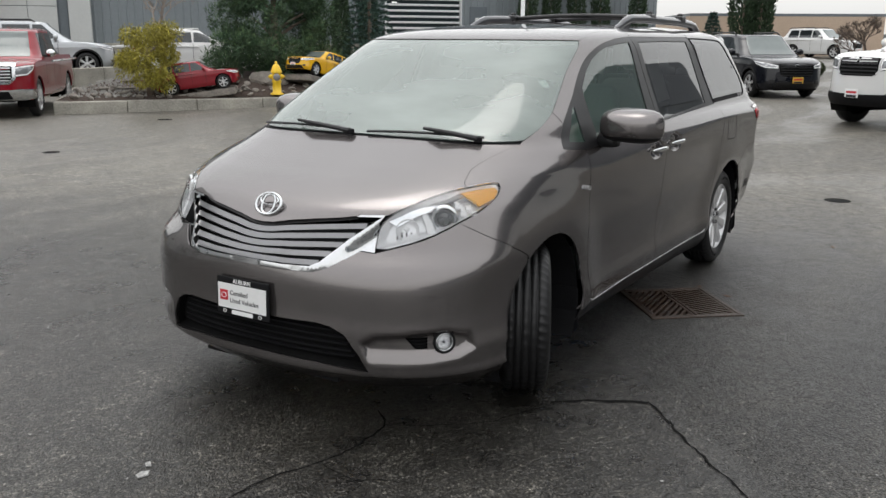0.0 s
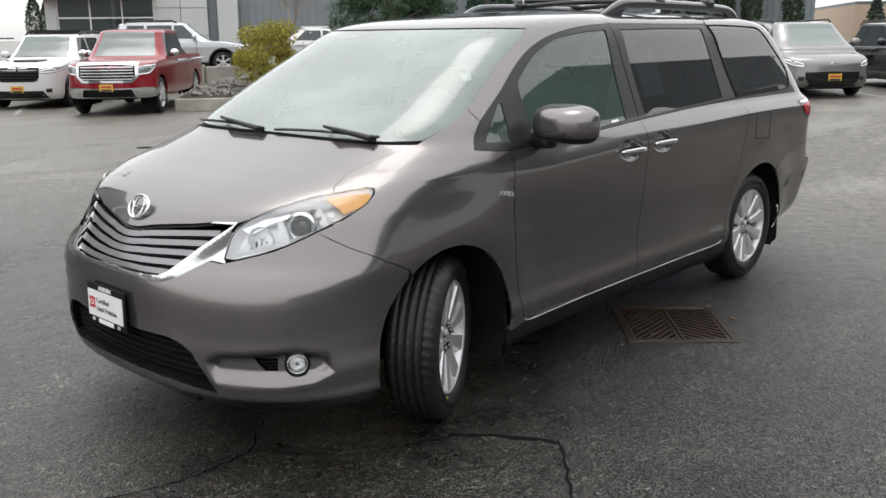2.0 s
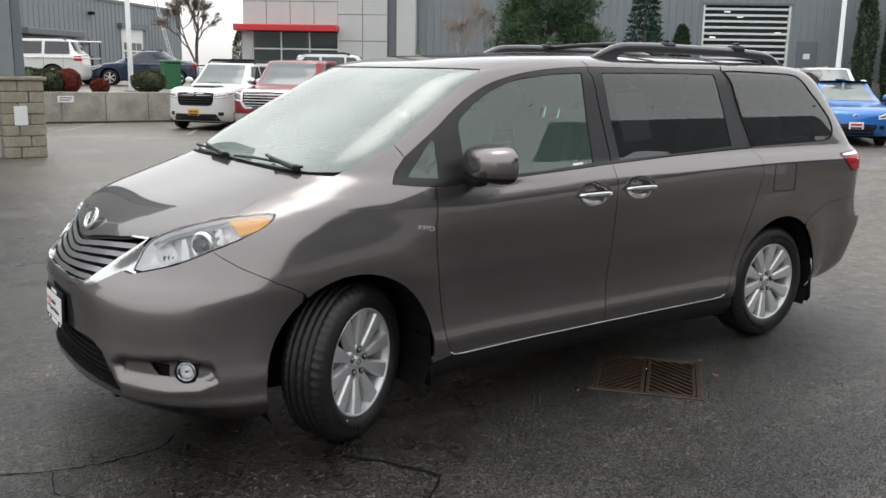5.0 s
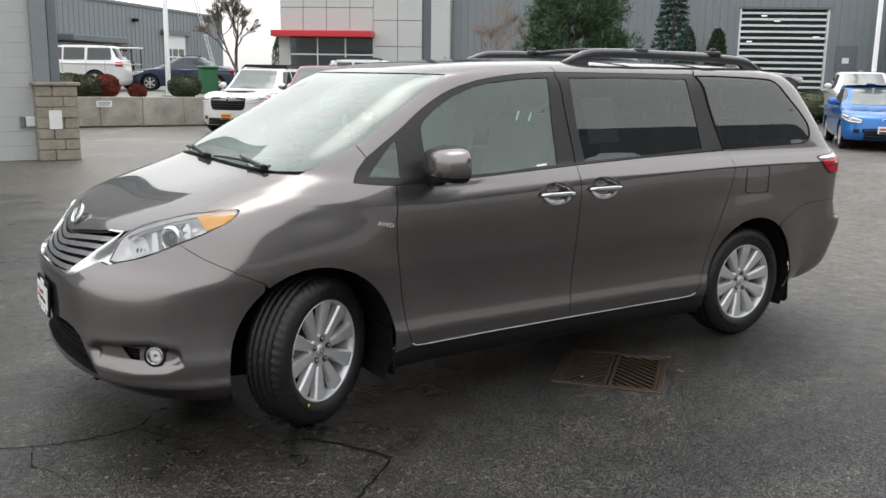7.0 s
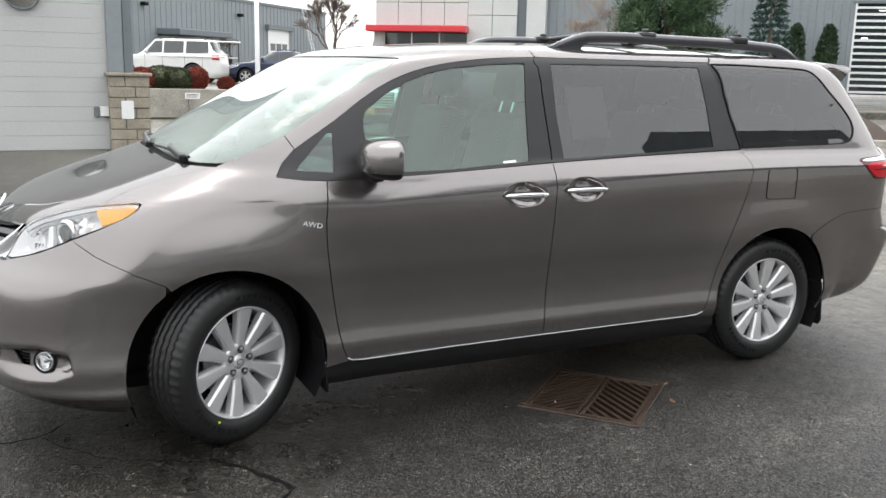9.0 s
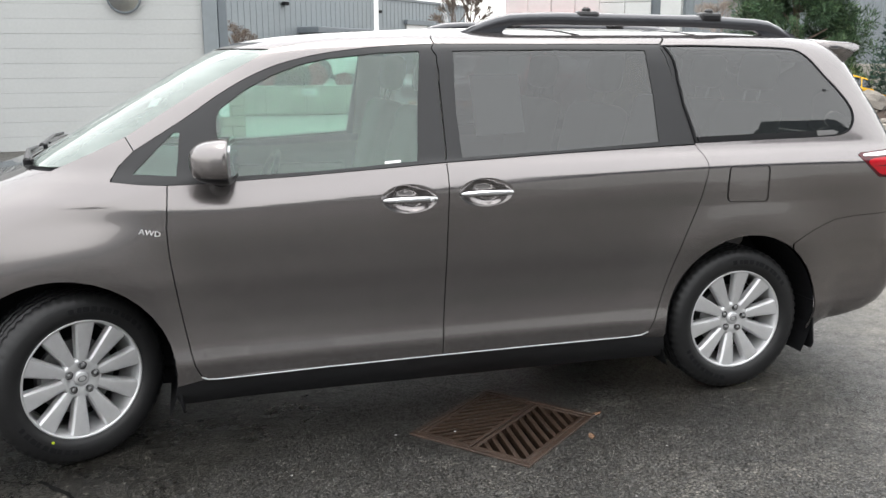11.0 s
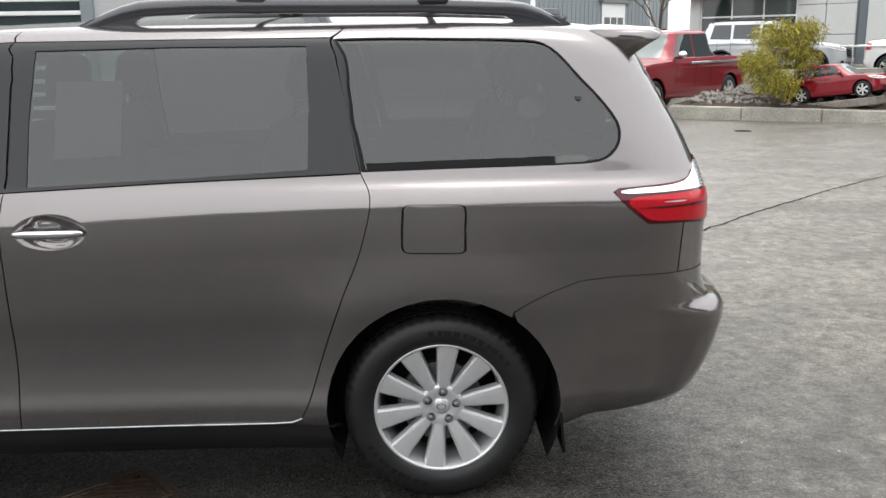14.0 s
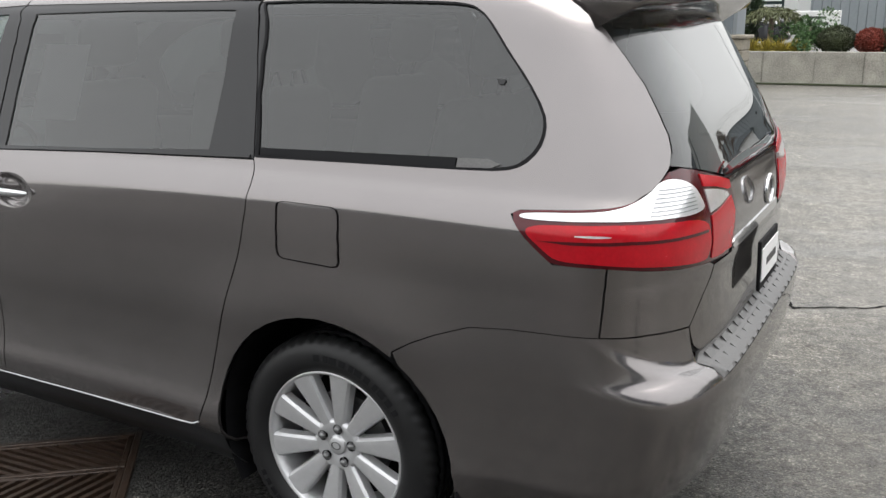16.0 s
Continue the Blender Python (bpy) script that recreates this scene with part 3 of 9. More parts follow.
def curve(pts, n=6):
    """A smooth line through side points (Catmull-Rom)."""
    p = [np.array(a, float) for a in pts]
    p = [2 * p[0] - p[1], *p, 2 * p[-1] - p[-2]]
    out = []
    for a, b, c, d in zip(p, p[1:], p[2:], p[3:]):
        for t in np.arange(n) / n:
            out.append(tuple(0.5 * (2 * b + (c - a) * t + (2 * a - 5 * b + 4 * c - d) * t * t + (3 * b - a - 3 * c + d) * t ** 3)))
    return [*out, tuple(p[-2])]


def outline(pts, step=0.03, smooth=0):
    """World outline points to a dense unrolled outline; corners are cut by Chaikin rounds."""
    full = []
    for a, b in zip(pts, pts[1:] + pts[:1]):
        full.append(a)
        if len(a) == len(b) and not smooth:
            ka, kb = np.array(a[-2:], float), np.array(b[-2:], float)
            n = int(np.hypot(*(kb - ka)) / 0.05)
            full += [(*a[:-2], *(ka + (kb - ka) * t / (n + 1))) for t in range(1, n + 1)]
    q = np.array([to_uv(p) for p in full])
    for _ in range(smooth):
        q = np.concatenate([[0.75 * a + 0.25 * b, 0.25 * a + 0.75 * b] for a, b in zip(q, np.roll(q, -1, axis=0))])
    fine = []
    for a, b in zip(q, np.roll(q, -1, axis=0)):
        n = max(1, int(np.hypot(*(b - a)) / step))
        fine += [a + (b - a) * t / n for t in range(n)]
    return np.array(fine)


def cut(poly, holes=(), step=0.035):
    """Triangles of an unrolled outline less its holes."""
    from mathutils.geometry import delaunay_2d_cdt
    lo, hi = poly.min(0), poly.max(0)
    g = np.stack(np.meshgrid(np.arange(lo[0] + step / 2, hi[0], step), np.arange(lo[1] + step / 2, hi[1], step)), -1).reshape(-1, 2)
    if len(g):
        g = g[inside(poly, g)]
    for r in (poly, *holes):
        if len(g):
            g = g[edge_dist(r, g) > 0.4 * step]
    vs, es = [], []
    for r in (poly, *holes):
        b = len(vs)
        vs += [Vector(p) for p in r]
        es += [(b + i, b + (i + 1) % len(r)) for i in range(len(r))]
    vs += [Vector(p) for p in g]
    v, _, f, *_ = delaunay_2d_cdt(vs, es, [], 0, 1e-6)
    v = np.array([tuple(p) for p in v])
    f = np.array([t for t in f if len(t) == 3])
    c = v[f].mean(1)
    keep = inside(poly, c)
    for h in holes:
        keep &= ~inside(h, c)
    f = f[keep]
    # drop crumbs left between the outline and its holes
    boss = np.arange(len(v))
    for _ in range(200):
        low = boss[f].min(1)
        nxt = boss.copy()
        for k in range(3):
            np.minimum.at(nxt, f[:, k], low)
        nxt = nxt[nxt]
        if (nxt == boss).all():
            break
        boss = nxt
    lab = boss[f[:, 0]]
    ids, cnt = np.unique(lab, return_counts=True)
    return v, f[np.isin(lab, ids[cnt > 0.12 * cnt.max()])]


def skin_mesh(name, pieces, mats, lift=0.0, rim=0.010, sides=(1,), shape=None):
    """A mesh of cut skin. pieces: (poly, holes, material index, lift). sides: 1 left, -1 right."""
    V, N, F, M = [], [], [], []
    for poly, holes, mi, up, step in pieces:
        v, f = cut(poly, holes, step)
        p, n = on_skin(v)
        p = p + n * (lift + up)
        if shape is not None:
            p = shape(p, n, v)
            fn = np.cross(p[f[:, 1]] - p[f[:, 0]], p[f[:, 2]] - p[f[:, 0]])
            fn *= np.sign((fn * n[f[:, 0]]).sum(1))[:, None]
            n = np.zeros_like(p)
            for k in range(3):
                np.add.at(n, f[:, k], fn)
            n[np.abs(p[:, 1]) < 1e-5, 1] = 0
            n /= np.linalg.norm(n, axis=1, keepdims=True) + 1e-12
        # edges used once make the rim
        cnt = {}
        for t in f:
            for a, b in ((t[0], t[1]), (t[1], t[2]), (t[2], t[0])):
                cnt[(min(a, b), max(a, b))] = (a, b) if (min(a, b), max(a, b)) not in cnt else None
        edge = [e for e in cnt.values() if e]
        for sg in sides:
            flip = np.array([1, sg, 1])
            b = len(V)
            V += list(p * flip)
            N += list(n * flip)
            F += [tuple(b + i for i in (t if sg == 1 else t[::-1])) for t in f]
            M += [mi] * len(f)
            if rim:
                for a, c in edge:
                    if abs(p[a][1]) < 1e-4 and abs(p[c][1]) < 1e-4:
                        continue
                    o = np.cross(p[c] - p[a], n[a])
                    o /= np.linalg.norm(o) + 1e-9
                    r = len(V)
                    V += [p[a] * flip, p[c] * flip, (p[c] - n[c] * rim) * flip, (p[a] - n[a] * rim) * flip]
                    N += [o * flip] * 4
                    F.append(tuple(r + i for i in ((0, 3, 2, 1) if sg == 1 else (0, 1, 2, 3))))
                    M.append(mi)
    # weld the coincident points, keeping each face corner's own normal
    key, where, keep_f, keep_m, loops = {}, [], [], [], []
    pts = []
    for p in V:
        k = (round(float(p[0]), 5), round(float(p[1]), 5), round(float(p[2]), 5))
        if k not in key:
            key[k] = len(pts)
            pts.append(tuple(float(c) for c in p))
        where.append(key[k])
    for f, mi in zip(F, M):
        g = tuple(where[i] for i in f)
        if len(set(g)) == len(g):
            keep_f.append(g)
            keep_m.append(mi)
            loops += [tuple(float(c) for c in N[i]) for i in f]
    used = {i: n for n, i in enumerate(sorted({i for f in keep_f for i in f}))}
    me = bpy.data.meshes.new(name)
    me.from_pydata([pts[i] for i in used], [], [tuple(used[i] for i in f) for f in keep_f])
    for m in mats:
        me.materials.append(m)
    me.polygons.foreach_set("material_index", keep_m)
    me.polygons.foreach_set("use_smooth", [True] * len(keep_f))
    me.update()
    me.normals_split_custom_set(loops)
    return me


def skin_part(name, poly, mat, parent, holes=(), lift=0.0, rim=0.010, sides=(1,), step=0.035, label="", shape=None):
    ob = new(name, skin_mesh(name, [(poly, holes, 0, 0.0, step)], [mat], lift, rim, sides, shape))
    ob.parent = parent
    if label:
        tagged(ob, label)
    return ob


# ---- outlines of the body, as (x, z) on the side, ("f", y, z) on the nose, ("r", y, z) on the tail ----
van = thing("minivan", "dark grey metallic minivan with silver roof rails parked on wet asphalt", "minivan")


def ring(cx, cz, r, n=40, rx=None):
    return outline([(cx + (rx or r) * math.cos(2 * math.pi * i / n), max(0.191, cz + r * math.sin(2 * math.pi * i / n))) for i in range(n)])


ARCH_F, ARCH_R = ring(-0.045, 0.36, 0.425), ring(3.04, 0.37, 0.425)
GAP_F = [(0.389, 1.137), (0.376, 0.92), (0.395, 0.73), (0.425, 0.53), (0.45, 0.40), (0.475, 0.345)]
GAP_B = [(1.545, 1.186), (1.535, 0.90), (1.530, 0.64), (1.516, 0.332)]
GAP_R = [(2.765, 1.227), (2.797, 1.14), (2.757, 0.97), (2.688, 0.80), (2.623, 0.624), (2.560, 0.43), (2.525, 0.355)]
BELT_F = [(0.177, 1.157), (0.29, 1.143), (0.464, 1.137), (0.883, 1.152), (1.20, 1.168)]
DRIP = [(0.177, 1.165), (0.21, 1.216), (0.267, 1.271), (0.465, 1.39), (0.60, 1.480), (0.72, 1.548), (0.837, 1.598), (0.95, 1.630), (1.063, 1.652), (1.20, 1.670), (1.354, 1.683), (1.55, 1.692)]
SCREEN_EDGE = [(-0.045, 1.198), (0.10, 1.262), (0.236, 1.324), (0.528, 1.503), (0.70, 1.595), (0.80, 1.648), (0.83, 1.668)]
DITCH = [(0.83, 1.668), (1.0, 1.700), (1.1, 1.712), (1.55, 1.727), (2.0, 1.732), (2.69, 1.732)]
DITCH_R = [(2.69, 1.732), (3.2, 1.727), (3.45, 1.716), (3.62, 1.699)]
GATE = [(3.62, 1.699), (3.656, 1.676), (3.709, 1.639), (3.759, 1.599), (3.819, 1.525), (3.866, 1.462), (3.909, 1.392), (3.940, 1.338), (3.956, 1.298), (3.962, 1.262)]
LAMP_R = [(3.634, 1.157), (3.655, 1.168), (3.85, 1.180), (3.909, 1.190), (3.949, 1.222), (3.966, 1.264), ("r", 0.60, 1.240), ("r", 0.38, 1.192), ("r", 0.35, 1.10), ("r", 0.38, 0.985), ("r", 0.60, 1.000), ("r", 0.789, 1.021), (3.891, 1.047), (3.755, 1.046), (3.728, 1.067), (3.682, 1.105)]
HEAD = [(-0.886, 0.806), (-0.85, 0.865), (-0.817, 0.918), (-0.75, 0.975), (-0.66, 1.012), (-0.56, 1.040), (-0.453, 1.056), (-0.385, 1.063), (-0.366, 1.058), (-0.385, 1.038), (-0.427, 1.012), (-0.515, 0.972), (-0.627, 0.922), (-0.757, 0.856)]
GRILLE = [("f", 0, 0.742), ("f", 0.20, 0.740), ("f", 0.334, 0.744), ("f", 0.375, 0.762), ("f", 0.454, 0.849), ("f", 0.560, 0.940), ("f", 0.47, 0.938), ("f", 0.376, 0.930), ("f", 0.27, 0.919), ("f", 0.15, 0.905), ("f", 0.06, 0.889), ("f", 0, 0.886)]
CHROME_EDGE = [("f", 0, 0.722), ("f", 0.20, 0.720), ("f", 0.345, 0.724), ("f", 0.41, 0.742), ("f", 0.515, 0.810), (-0.888, 0.806), (-0.85, 0.865), (-0.817, 0.922), ("f", 0.570, 0.949), ("f", 0.47, 0.944), ("f", 0.30, 0.86), ("f", 0, 0.80)]
INTAKE = [("f", 0, 0.330), ("f", 0.35, 0.326), ("f", 0.585, 0.308), ("f", 0.56, 0.38), ("f", 0.501, 0.470), ("f", 0.44, 0.500), ("f", 0.372, 0.511), ("f", 0.14, 0.505), ("f", 0, 0.505)]
HOOD_SEAM = [(-0.500, 1.049), (-0.475, 1.066), (-0.43, 1.085), (-0.36, 1.112), (-0.20, 1.158), (-0.053, 1.194)]
SEAM_B = [(-0.60, 0.895), (-0.55, 0.860), (-0.43, 0.800), (-0.299, 0.735)]
BUMP_R = [(3.289, 0.738), (3.35, 0.775), (3.423, 0.809), (3.524, 0.846), (3.638, 0.858), (3.747, 0.863), (3.87, 0.867), ("r", 0.87, 0.865), ("r", 0.71, 0.848)]
QUARTER = [(2.678, 1.6845), (2.69, 1.6848), (2.842, 1.687), (3.107, 1.681), (3.335, 1.674), (3.40, 1.666), (3.43, 1.654), (3.485, 1.608), (3.60, 1.481), (3.665, 1.400), (3.678, 1.352), (3.668, 1.307), (3.632, 1.268), (3.58, 1.252), (3.41, 1.246), (3.176, 1.243), (2.785, 1.2355), (2.771, 1.235), (2.769, 1.245), (2.7205, 1.466)]
GAP_FC, GAP_RC, DRIP_C, SEAM_C = curve(GAP_F), curve(GAP_R), curve(DRIP, 3), curve(HOOD_SEAM, 4)
GAP = -0.0015
SHELL = []


def painted(name, pts, holes=(), parent=None, sides=(1,), step=0.035, mat=None, smooth=0, shape=None, label="", clear=None):
    poly = outline(pts, 0.03, smooth)
    SHELL.append((grown(poly, 0.008), clear or holes, sides))
    body = grown(poly, GAP)
    if min(abs(np.asarray(poly)[:, 0])) < 1e-6:
        body[np.abs(poly[:, 0]) < 1e-6, 0] = 0
    body[np.abs(poly[:, 0] - U_LEN) < 1e-6, 0] = U_LEN
    return skin_part(name, body, mat or GREY_PAINT, parent or van, holes, sides=sides, step=step, shape=shape, label=label)


FOG_HOLLOW = outline([("f", 0.56, 0.44), ("f", 0.62, 0.478), ("f", 0.734, 0.488), ("f", 0.86, 0.502), ("f", 0.925, 0.475), ("f", 0.94, 0.40), ("f", 0.90, 0.36), ("f", 0.80, 0.335), ("f", 0.66, 0.322), ("f", 0.585, 0.33)])


def fog_shape(p, n, uv):
    """The sculpted hollow round the fog lamp, with a ledge at its foot."""
    ins = inside(FOG_HOLLOW, uv)
    d = np.clip(edge_dist(FOG_HOLLOW, uv) / 0.032, 0, 1)
    z = p[:, 2]
    # deepest under the upper edge, running out to a ledge below
    depth = np.where(ins, d * d * (3 - 2 * d) * np.clip((z - 0.338) / 0.065, 0, 1), 0)
    q = p - n * (0.036 * depth)[:, None]
    # lip under the intake stands out
    q = q + n * (0.012 * np.exp(-((z - 0.295) / 0.022) ** 2))[:, None]
    return q


HEAD_O, GRILLE_O, CHROME_O, INTAKE_O, LAMP_O = outline(HEAD, 0.02, 1), outline(GRILLE, 0.02), outline(CHROME_EDGE, 0.02), outline(INTAKE, 0.02), outline(LAMP_R, 0.02, 1)
FOG_UV = to_uv(("f", 0.867, 0.437))
FOG_O = np.array([FOG_UV + 0.050 * np.array([math.cos(a), math.sin(a)]) for a in np.linspace(0, 2 * math.pi, 28, endpoint=False)])
VENT_O = outline([("f", 0.735, 0.462), ("f", 0.815, 0.462), ("f", 0.815, 0.408), ("f", 0.775, 0.408)], 0.02)
QUARTER_O = outline(QUARTER, 0.03, 1)
QUARTER_CUT = outline([(x - 0.03 * (x < 2.80), z) for x, z in QUARTER], 0.03, 1)
FUEL_O = outline([(2.930, 1.129), (3.10, 1.127), (3.115, 1.122), (3.122, 1.108), (3.121, 0.976), (3.115, 0.962), (3.10, 0.957), (2.925, 0.962), (2.911, 0.968), (2.905, 0.982), (2.909, 1.112), (2.915, 1.124)], 0.012)

CUPS = [outline([(c + 0.125 * math.cos(a), 1.045 + dz + 0.062 * math.sin(a)) for a in np.linspace(0, 2 * math.pi, 26, endpoint=False)], 0.02) for c, dz in ((1.366, 0.0), (1.708, 0.014))]
# nose
painted("front_bumper", [("f", 0, 0.195), ("f", 0.55, 0.195), (-0.47, 0.195), (-0.30, 0.36), (-0.299, 0.735), (-0.43, 0.800), (-0.55, 0.860), (-0.60, 0.895), (-0.63, 0.920), (-0.757, 0.856), (-0.886, 0.806), ("f", 0.515, 0.812), ("f", 0.41, 0.742), ("f", 0.345, 0.724), ("f", 0.20, 0.720), ("f", 0, 0.722)],
        [ARCH_F, INTAKE_O, FOG_O, VENT_O], sides=(1, -1), step=0.012, shape=fog_shape, clear=[ARCH_F, INTAKE_O, FOG_HOLLOW])
painted("hood", [("f", 0, 0.886), ("f", 0.06, 0.889), ("f", 0.15, 0.905), ("f", 0.27, 0.920), ("f", 0.376, 0.931), ("f", 0.47, 0.945), ("f", 0.57, 0.950), (-0.80, 0.945), (-0.75, 0.975), (-0.66, 1.012), (-0.56, 1.040), *SEAM_C, ("f", 0.6, 1.196), ("f", 0.3, 1.198), ("f", 0, 1.199)], sides=(1, -1), step=0.03)
for sg in (1, -1):
    painted("front_fender", [*SEAM_B[::-1], (-0.635, 0.922), (-0.627, 0.922), (-0.515, 0.972), (-0.427, 1.012), (-0.385, 1.038), (-0.366, 1.058), (-0.385, 1.063), (-0.453, 1.056), *SEAM_C, *SCREEN_EDGE[:3], (0.267, 1.271), (0.21, 1.216), (0.177, 1.165), *BELT_F[:2], *GAP_FC, (0.48, 0.325), (0.36, 0.30), (0.2, 0.40), (-0.2, 0.60)], [ARCH_F, HEAD_O], sides=(sg,), step=0.022)
    painted("front_door", [*GAP_FC[::-1], *BELT_F[2:], *GAP_B, (0.56, 0.322), (0.50, 0.326)], [CUPS[0]], sides=(sg,), step=0.022)
    painted("sliding_door", [*GAP_B[::-1], (2.1, 1.208), *GAP_RC, (2.49, 0.340), (2.42, 0.334)], [CUPS[1]], sides=(sg,), step=0.022)
    painted("rocker_panel", [(0.39, 0.195), (0.37, 0.32), (0.45, 0.345), (0.475, 0.343), (0.50, 0.326), (0.56, 0.322), (1.516, 0.330), (2.42, 0.332), (2.49, 0.338), (2.525, 0.353), (2.60, 0.40), (2.68, 0.40), (2.68, 0.195)], [ARCH_F, ARCH_R], sides=(sg,), step=0.05, shape=lambda p, n, uv: p - n * (0.003 + 0.75 * np.clip(0.328 - p[:, 2], 0, 0.12))[:, None])
    painted("roof_side", [(0.236, 1.324), (0.267, 1.271), *DRIP_C[9:], (1.553, 1.727), *DITCH[:3][::-1], *SCREEN_EDGE[3:6][::-1]], sides=(sg,), step=0.03)
    painted("roof_rail_panel", [(1.553, 1.727), (1.553, 1.692), (2.66, 1.692), (2.69, 1.732), (2.0, 1.732)], sides=(sg,), step=0.04)
    painted("rear_quarter_panel", [(2.671, 1.690), (2.716, 1.462), *GAP_RC, (2.60, 0.36), (3.04, 0.40), *BUMP_R[:7], (3.884, 1.046), (3.755, 1.046), (3.728, 1.067), (3.682, 1.105), (3.634, 1.157), (3.655, 1.168), (3.85, 1.180), (3.909, 1.190), (3.949, 1.222), *GATE[::-1], *DITCH_R[::-1][1:]], [ARCH_R, QUARTER_CUT, grown(FUEL_O, 0.004)], sides=(sg,), step=0.022)
    skin_part("corner_panel", grown(outline([(3.873, 0.868), (3.887, 1.046), ("r", 0.789, 1.020), ("r", 0.60, 0.999), ("r", 0.565, 0.985), ("r", 0.71, 0.850), ("r", 0.87, 0.867)]), GAP), GREY_PAINT, van, sides=(sg,), step=0.04)
fuel = skin_part("fuel_door", grown(FUEL_O, -0.002), GREY_PAINT, van, step=0.03)
painted("roof", [*DITCH, *DITCH_R, ("r", 0.40, 1.70), ("r", 0, 1.70), ("r", 0, 1.779), ("f", 0, 1.779), ("f", 0, 1.672), ("f", 0.3, 1.672), ("f", 0.6, 1.671)], sides=(1, -1), step=0.05)


STEP_U0, STEP_U1 = to_uv((3.83, 0.85))[0], to_uv(("r", 0.66, 0.712))[0]


def step_shape(p, n, uv):
    """The bumper stands out below a crease that sweeps down round the corner; its foot tucks under."""
    z = p[:, 2]
    t = np.clip((uv[:, 0] - STEP_U0) / (STEP_U1 - STEP_U0), 0, 1)
    crease = 0.712 + 0.15 * (1 - t) ** 2
    out = 0.020 * np.clip(t * 1.6, 0, 1) * np.clip((crease + 0.035 - z) / 0.035, 0, 1)
    out = out * np.interp(z, [0.40, 0.68], [0.2, 1.0])
    tuck = np.interp(z, [0.20, 0.26, 0.31, 0.36, 0.41, 0.475, 0.56, 0.66], [0.11, 0.095, 0.072, 0.052, 0.038, 0.021, 0.008, 0.0]) * np.clip((p[:, 0] - 3.35) / 0.25, 0, 1) * (1 - 0.55 * t)
    return p + n * (out - tuck)[:, None]


FOOT_HOLLOW = outline([(3.38, 0.215), (3.38, 0.60), ("r", 0.6, 0.60), ("r", 0, 0.60), ("r", 0, 0.215), ("r", 0.6, 0.215)])
painted("rear_bumper", [(3.30, 0.36), *BUMP_R, ("r", 0.69, 0.745), ("r", 0.66, 0.705), ("r", 0, 0.705), ("r", 0, 0.325), ("r", 0.6, 0.330), (3.85, 0.315), (3.62, 0.285), (3.46, 0.255)], [ARCH_R], sides=(1, -1), step=0.013, shape=step_shape, clear=[ARCH_R, FOOT_HOLLOW])
step_ = skin_part("bumper_step", outline([("r", 0, 0.703), ("r", 0.655, 0.703), ("r", 0.685, 0.745), ("r", 0.65, 0.764), ("r", 0, 0.764)]), STEP_PLASTIC, van, sides=(1, -1), lift=-0.003, step=0.02, shape=step_shape, label="ribbed dark grey bumper step")
for k in range(-8, 9):
    y = abs(k * 0.075)
    for z0, z1 in ((0.708, 0.728), (0.734, 0.756)):
        skin_part("step_rib", outline([("r", max(y - 0.022, 0.0005), z0), ("r", y + 0.022, z0), ("r", y + 0.022, z1), ("r", max(y - 0.022, 0.0005), z1)]), STEP_PLASTIC, step_, sides=(1 if k <= 0 else -1,), lift=0.001, rim=0.004, shape=step_shape)
gate = painted("tailgate", [("r", 0, 0.767), ("r", 0.65, 0.768), ("r", 0.685, 0.79), ("r", 0.708, 0.848), ("r", 0.56, 0.984), ("r", 0.38, 0.982), ("r", 0.35, 1.10), ("r", 0.38, 1.195), ("r", 0, 1.195)], sides=(1, -1), step=0.04)
skin_part("rear_window", outline([("r", 0, 1.20), ("r", 0.38, 1.20), ("r", 0.60, 1.246), (3.960, 1.270), *[(x + 0.003, z) for x, z in GATE[:-1][::-1]], ("r", 0.45, 1.68), ("r", 0, 1.68)]), GLASS_DARK, gate, sides=(1, -1), lift=-0.003, rim=0.004, step=0.05, label="dark tinted rear window")
me = skin_mesh("inner_shell", [(p, [h for h in hs], 0, 0.0, 0.06) for p, hs, sd in SHELL if sd == (1,)] + [(p, [h for h in hs], 0, 0.0, 0.06) for p, hs, sd in SHELL if len(sd) == 2], [BLACK_TRIM], -0.014, 0.0, (1, -1))
shell = new("inner_shell", me)
shell.parent = van

# glazing and its black frames
Q_GLASS = outline([(0.258, 1.184), (0.422, 1.340), (0.446, 1.340), (0.425, 1.172)], 0.02)
F_GLASS = outline([(0.600, 1.162), (0.588, 1.28), (0.594, 1.392), (0.612, 1.430), (0.72, 1.506), (0.832, 1.562), (0.95, 1.604), (1.060, 1.628), (1.294, 1.652), (1.476, 1.661), (1.440, 1.40), (1.420, 1.198), (1.0, 1.172)], 0.02)
S_GLASS = outline([(1.627, 1.661), (2.10, 1.667), (2.574, 1.664), (2.585, 1.45), (2.580, 1.246), (2.10, 1.222), (1.618, 1.203), (1.615, 1.40)], 0.02)
WS_O = outline([("f", 0, 1.212), ("f", 0.4, 1.211), ("f", 0.7, 1.209), (-0.02, 1.212), *SCREEN_EDGE[1:], ("f", 0.6, 1.669), ("f", 0.3, 1.670), ("f", 0, 1.670)], 0.02)
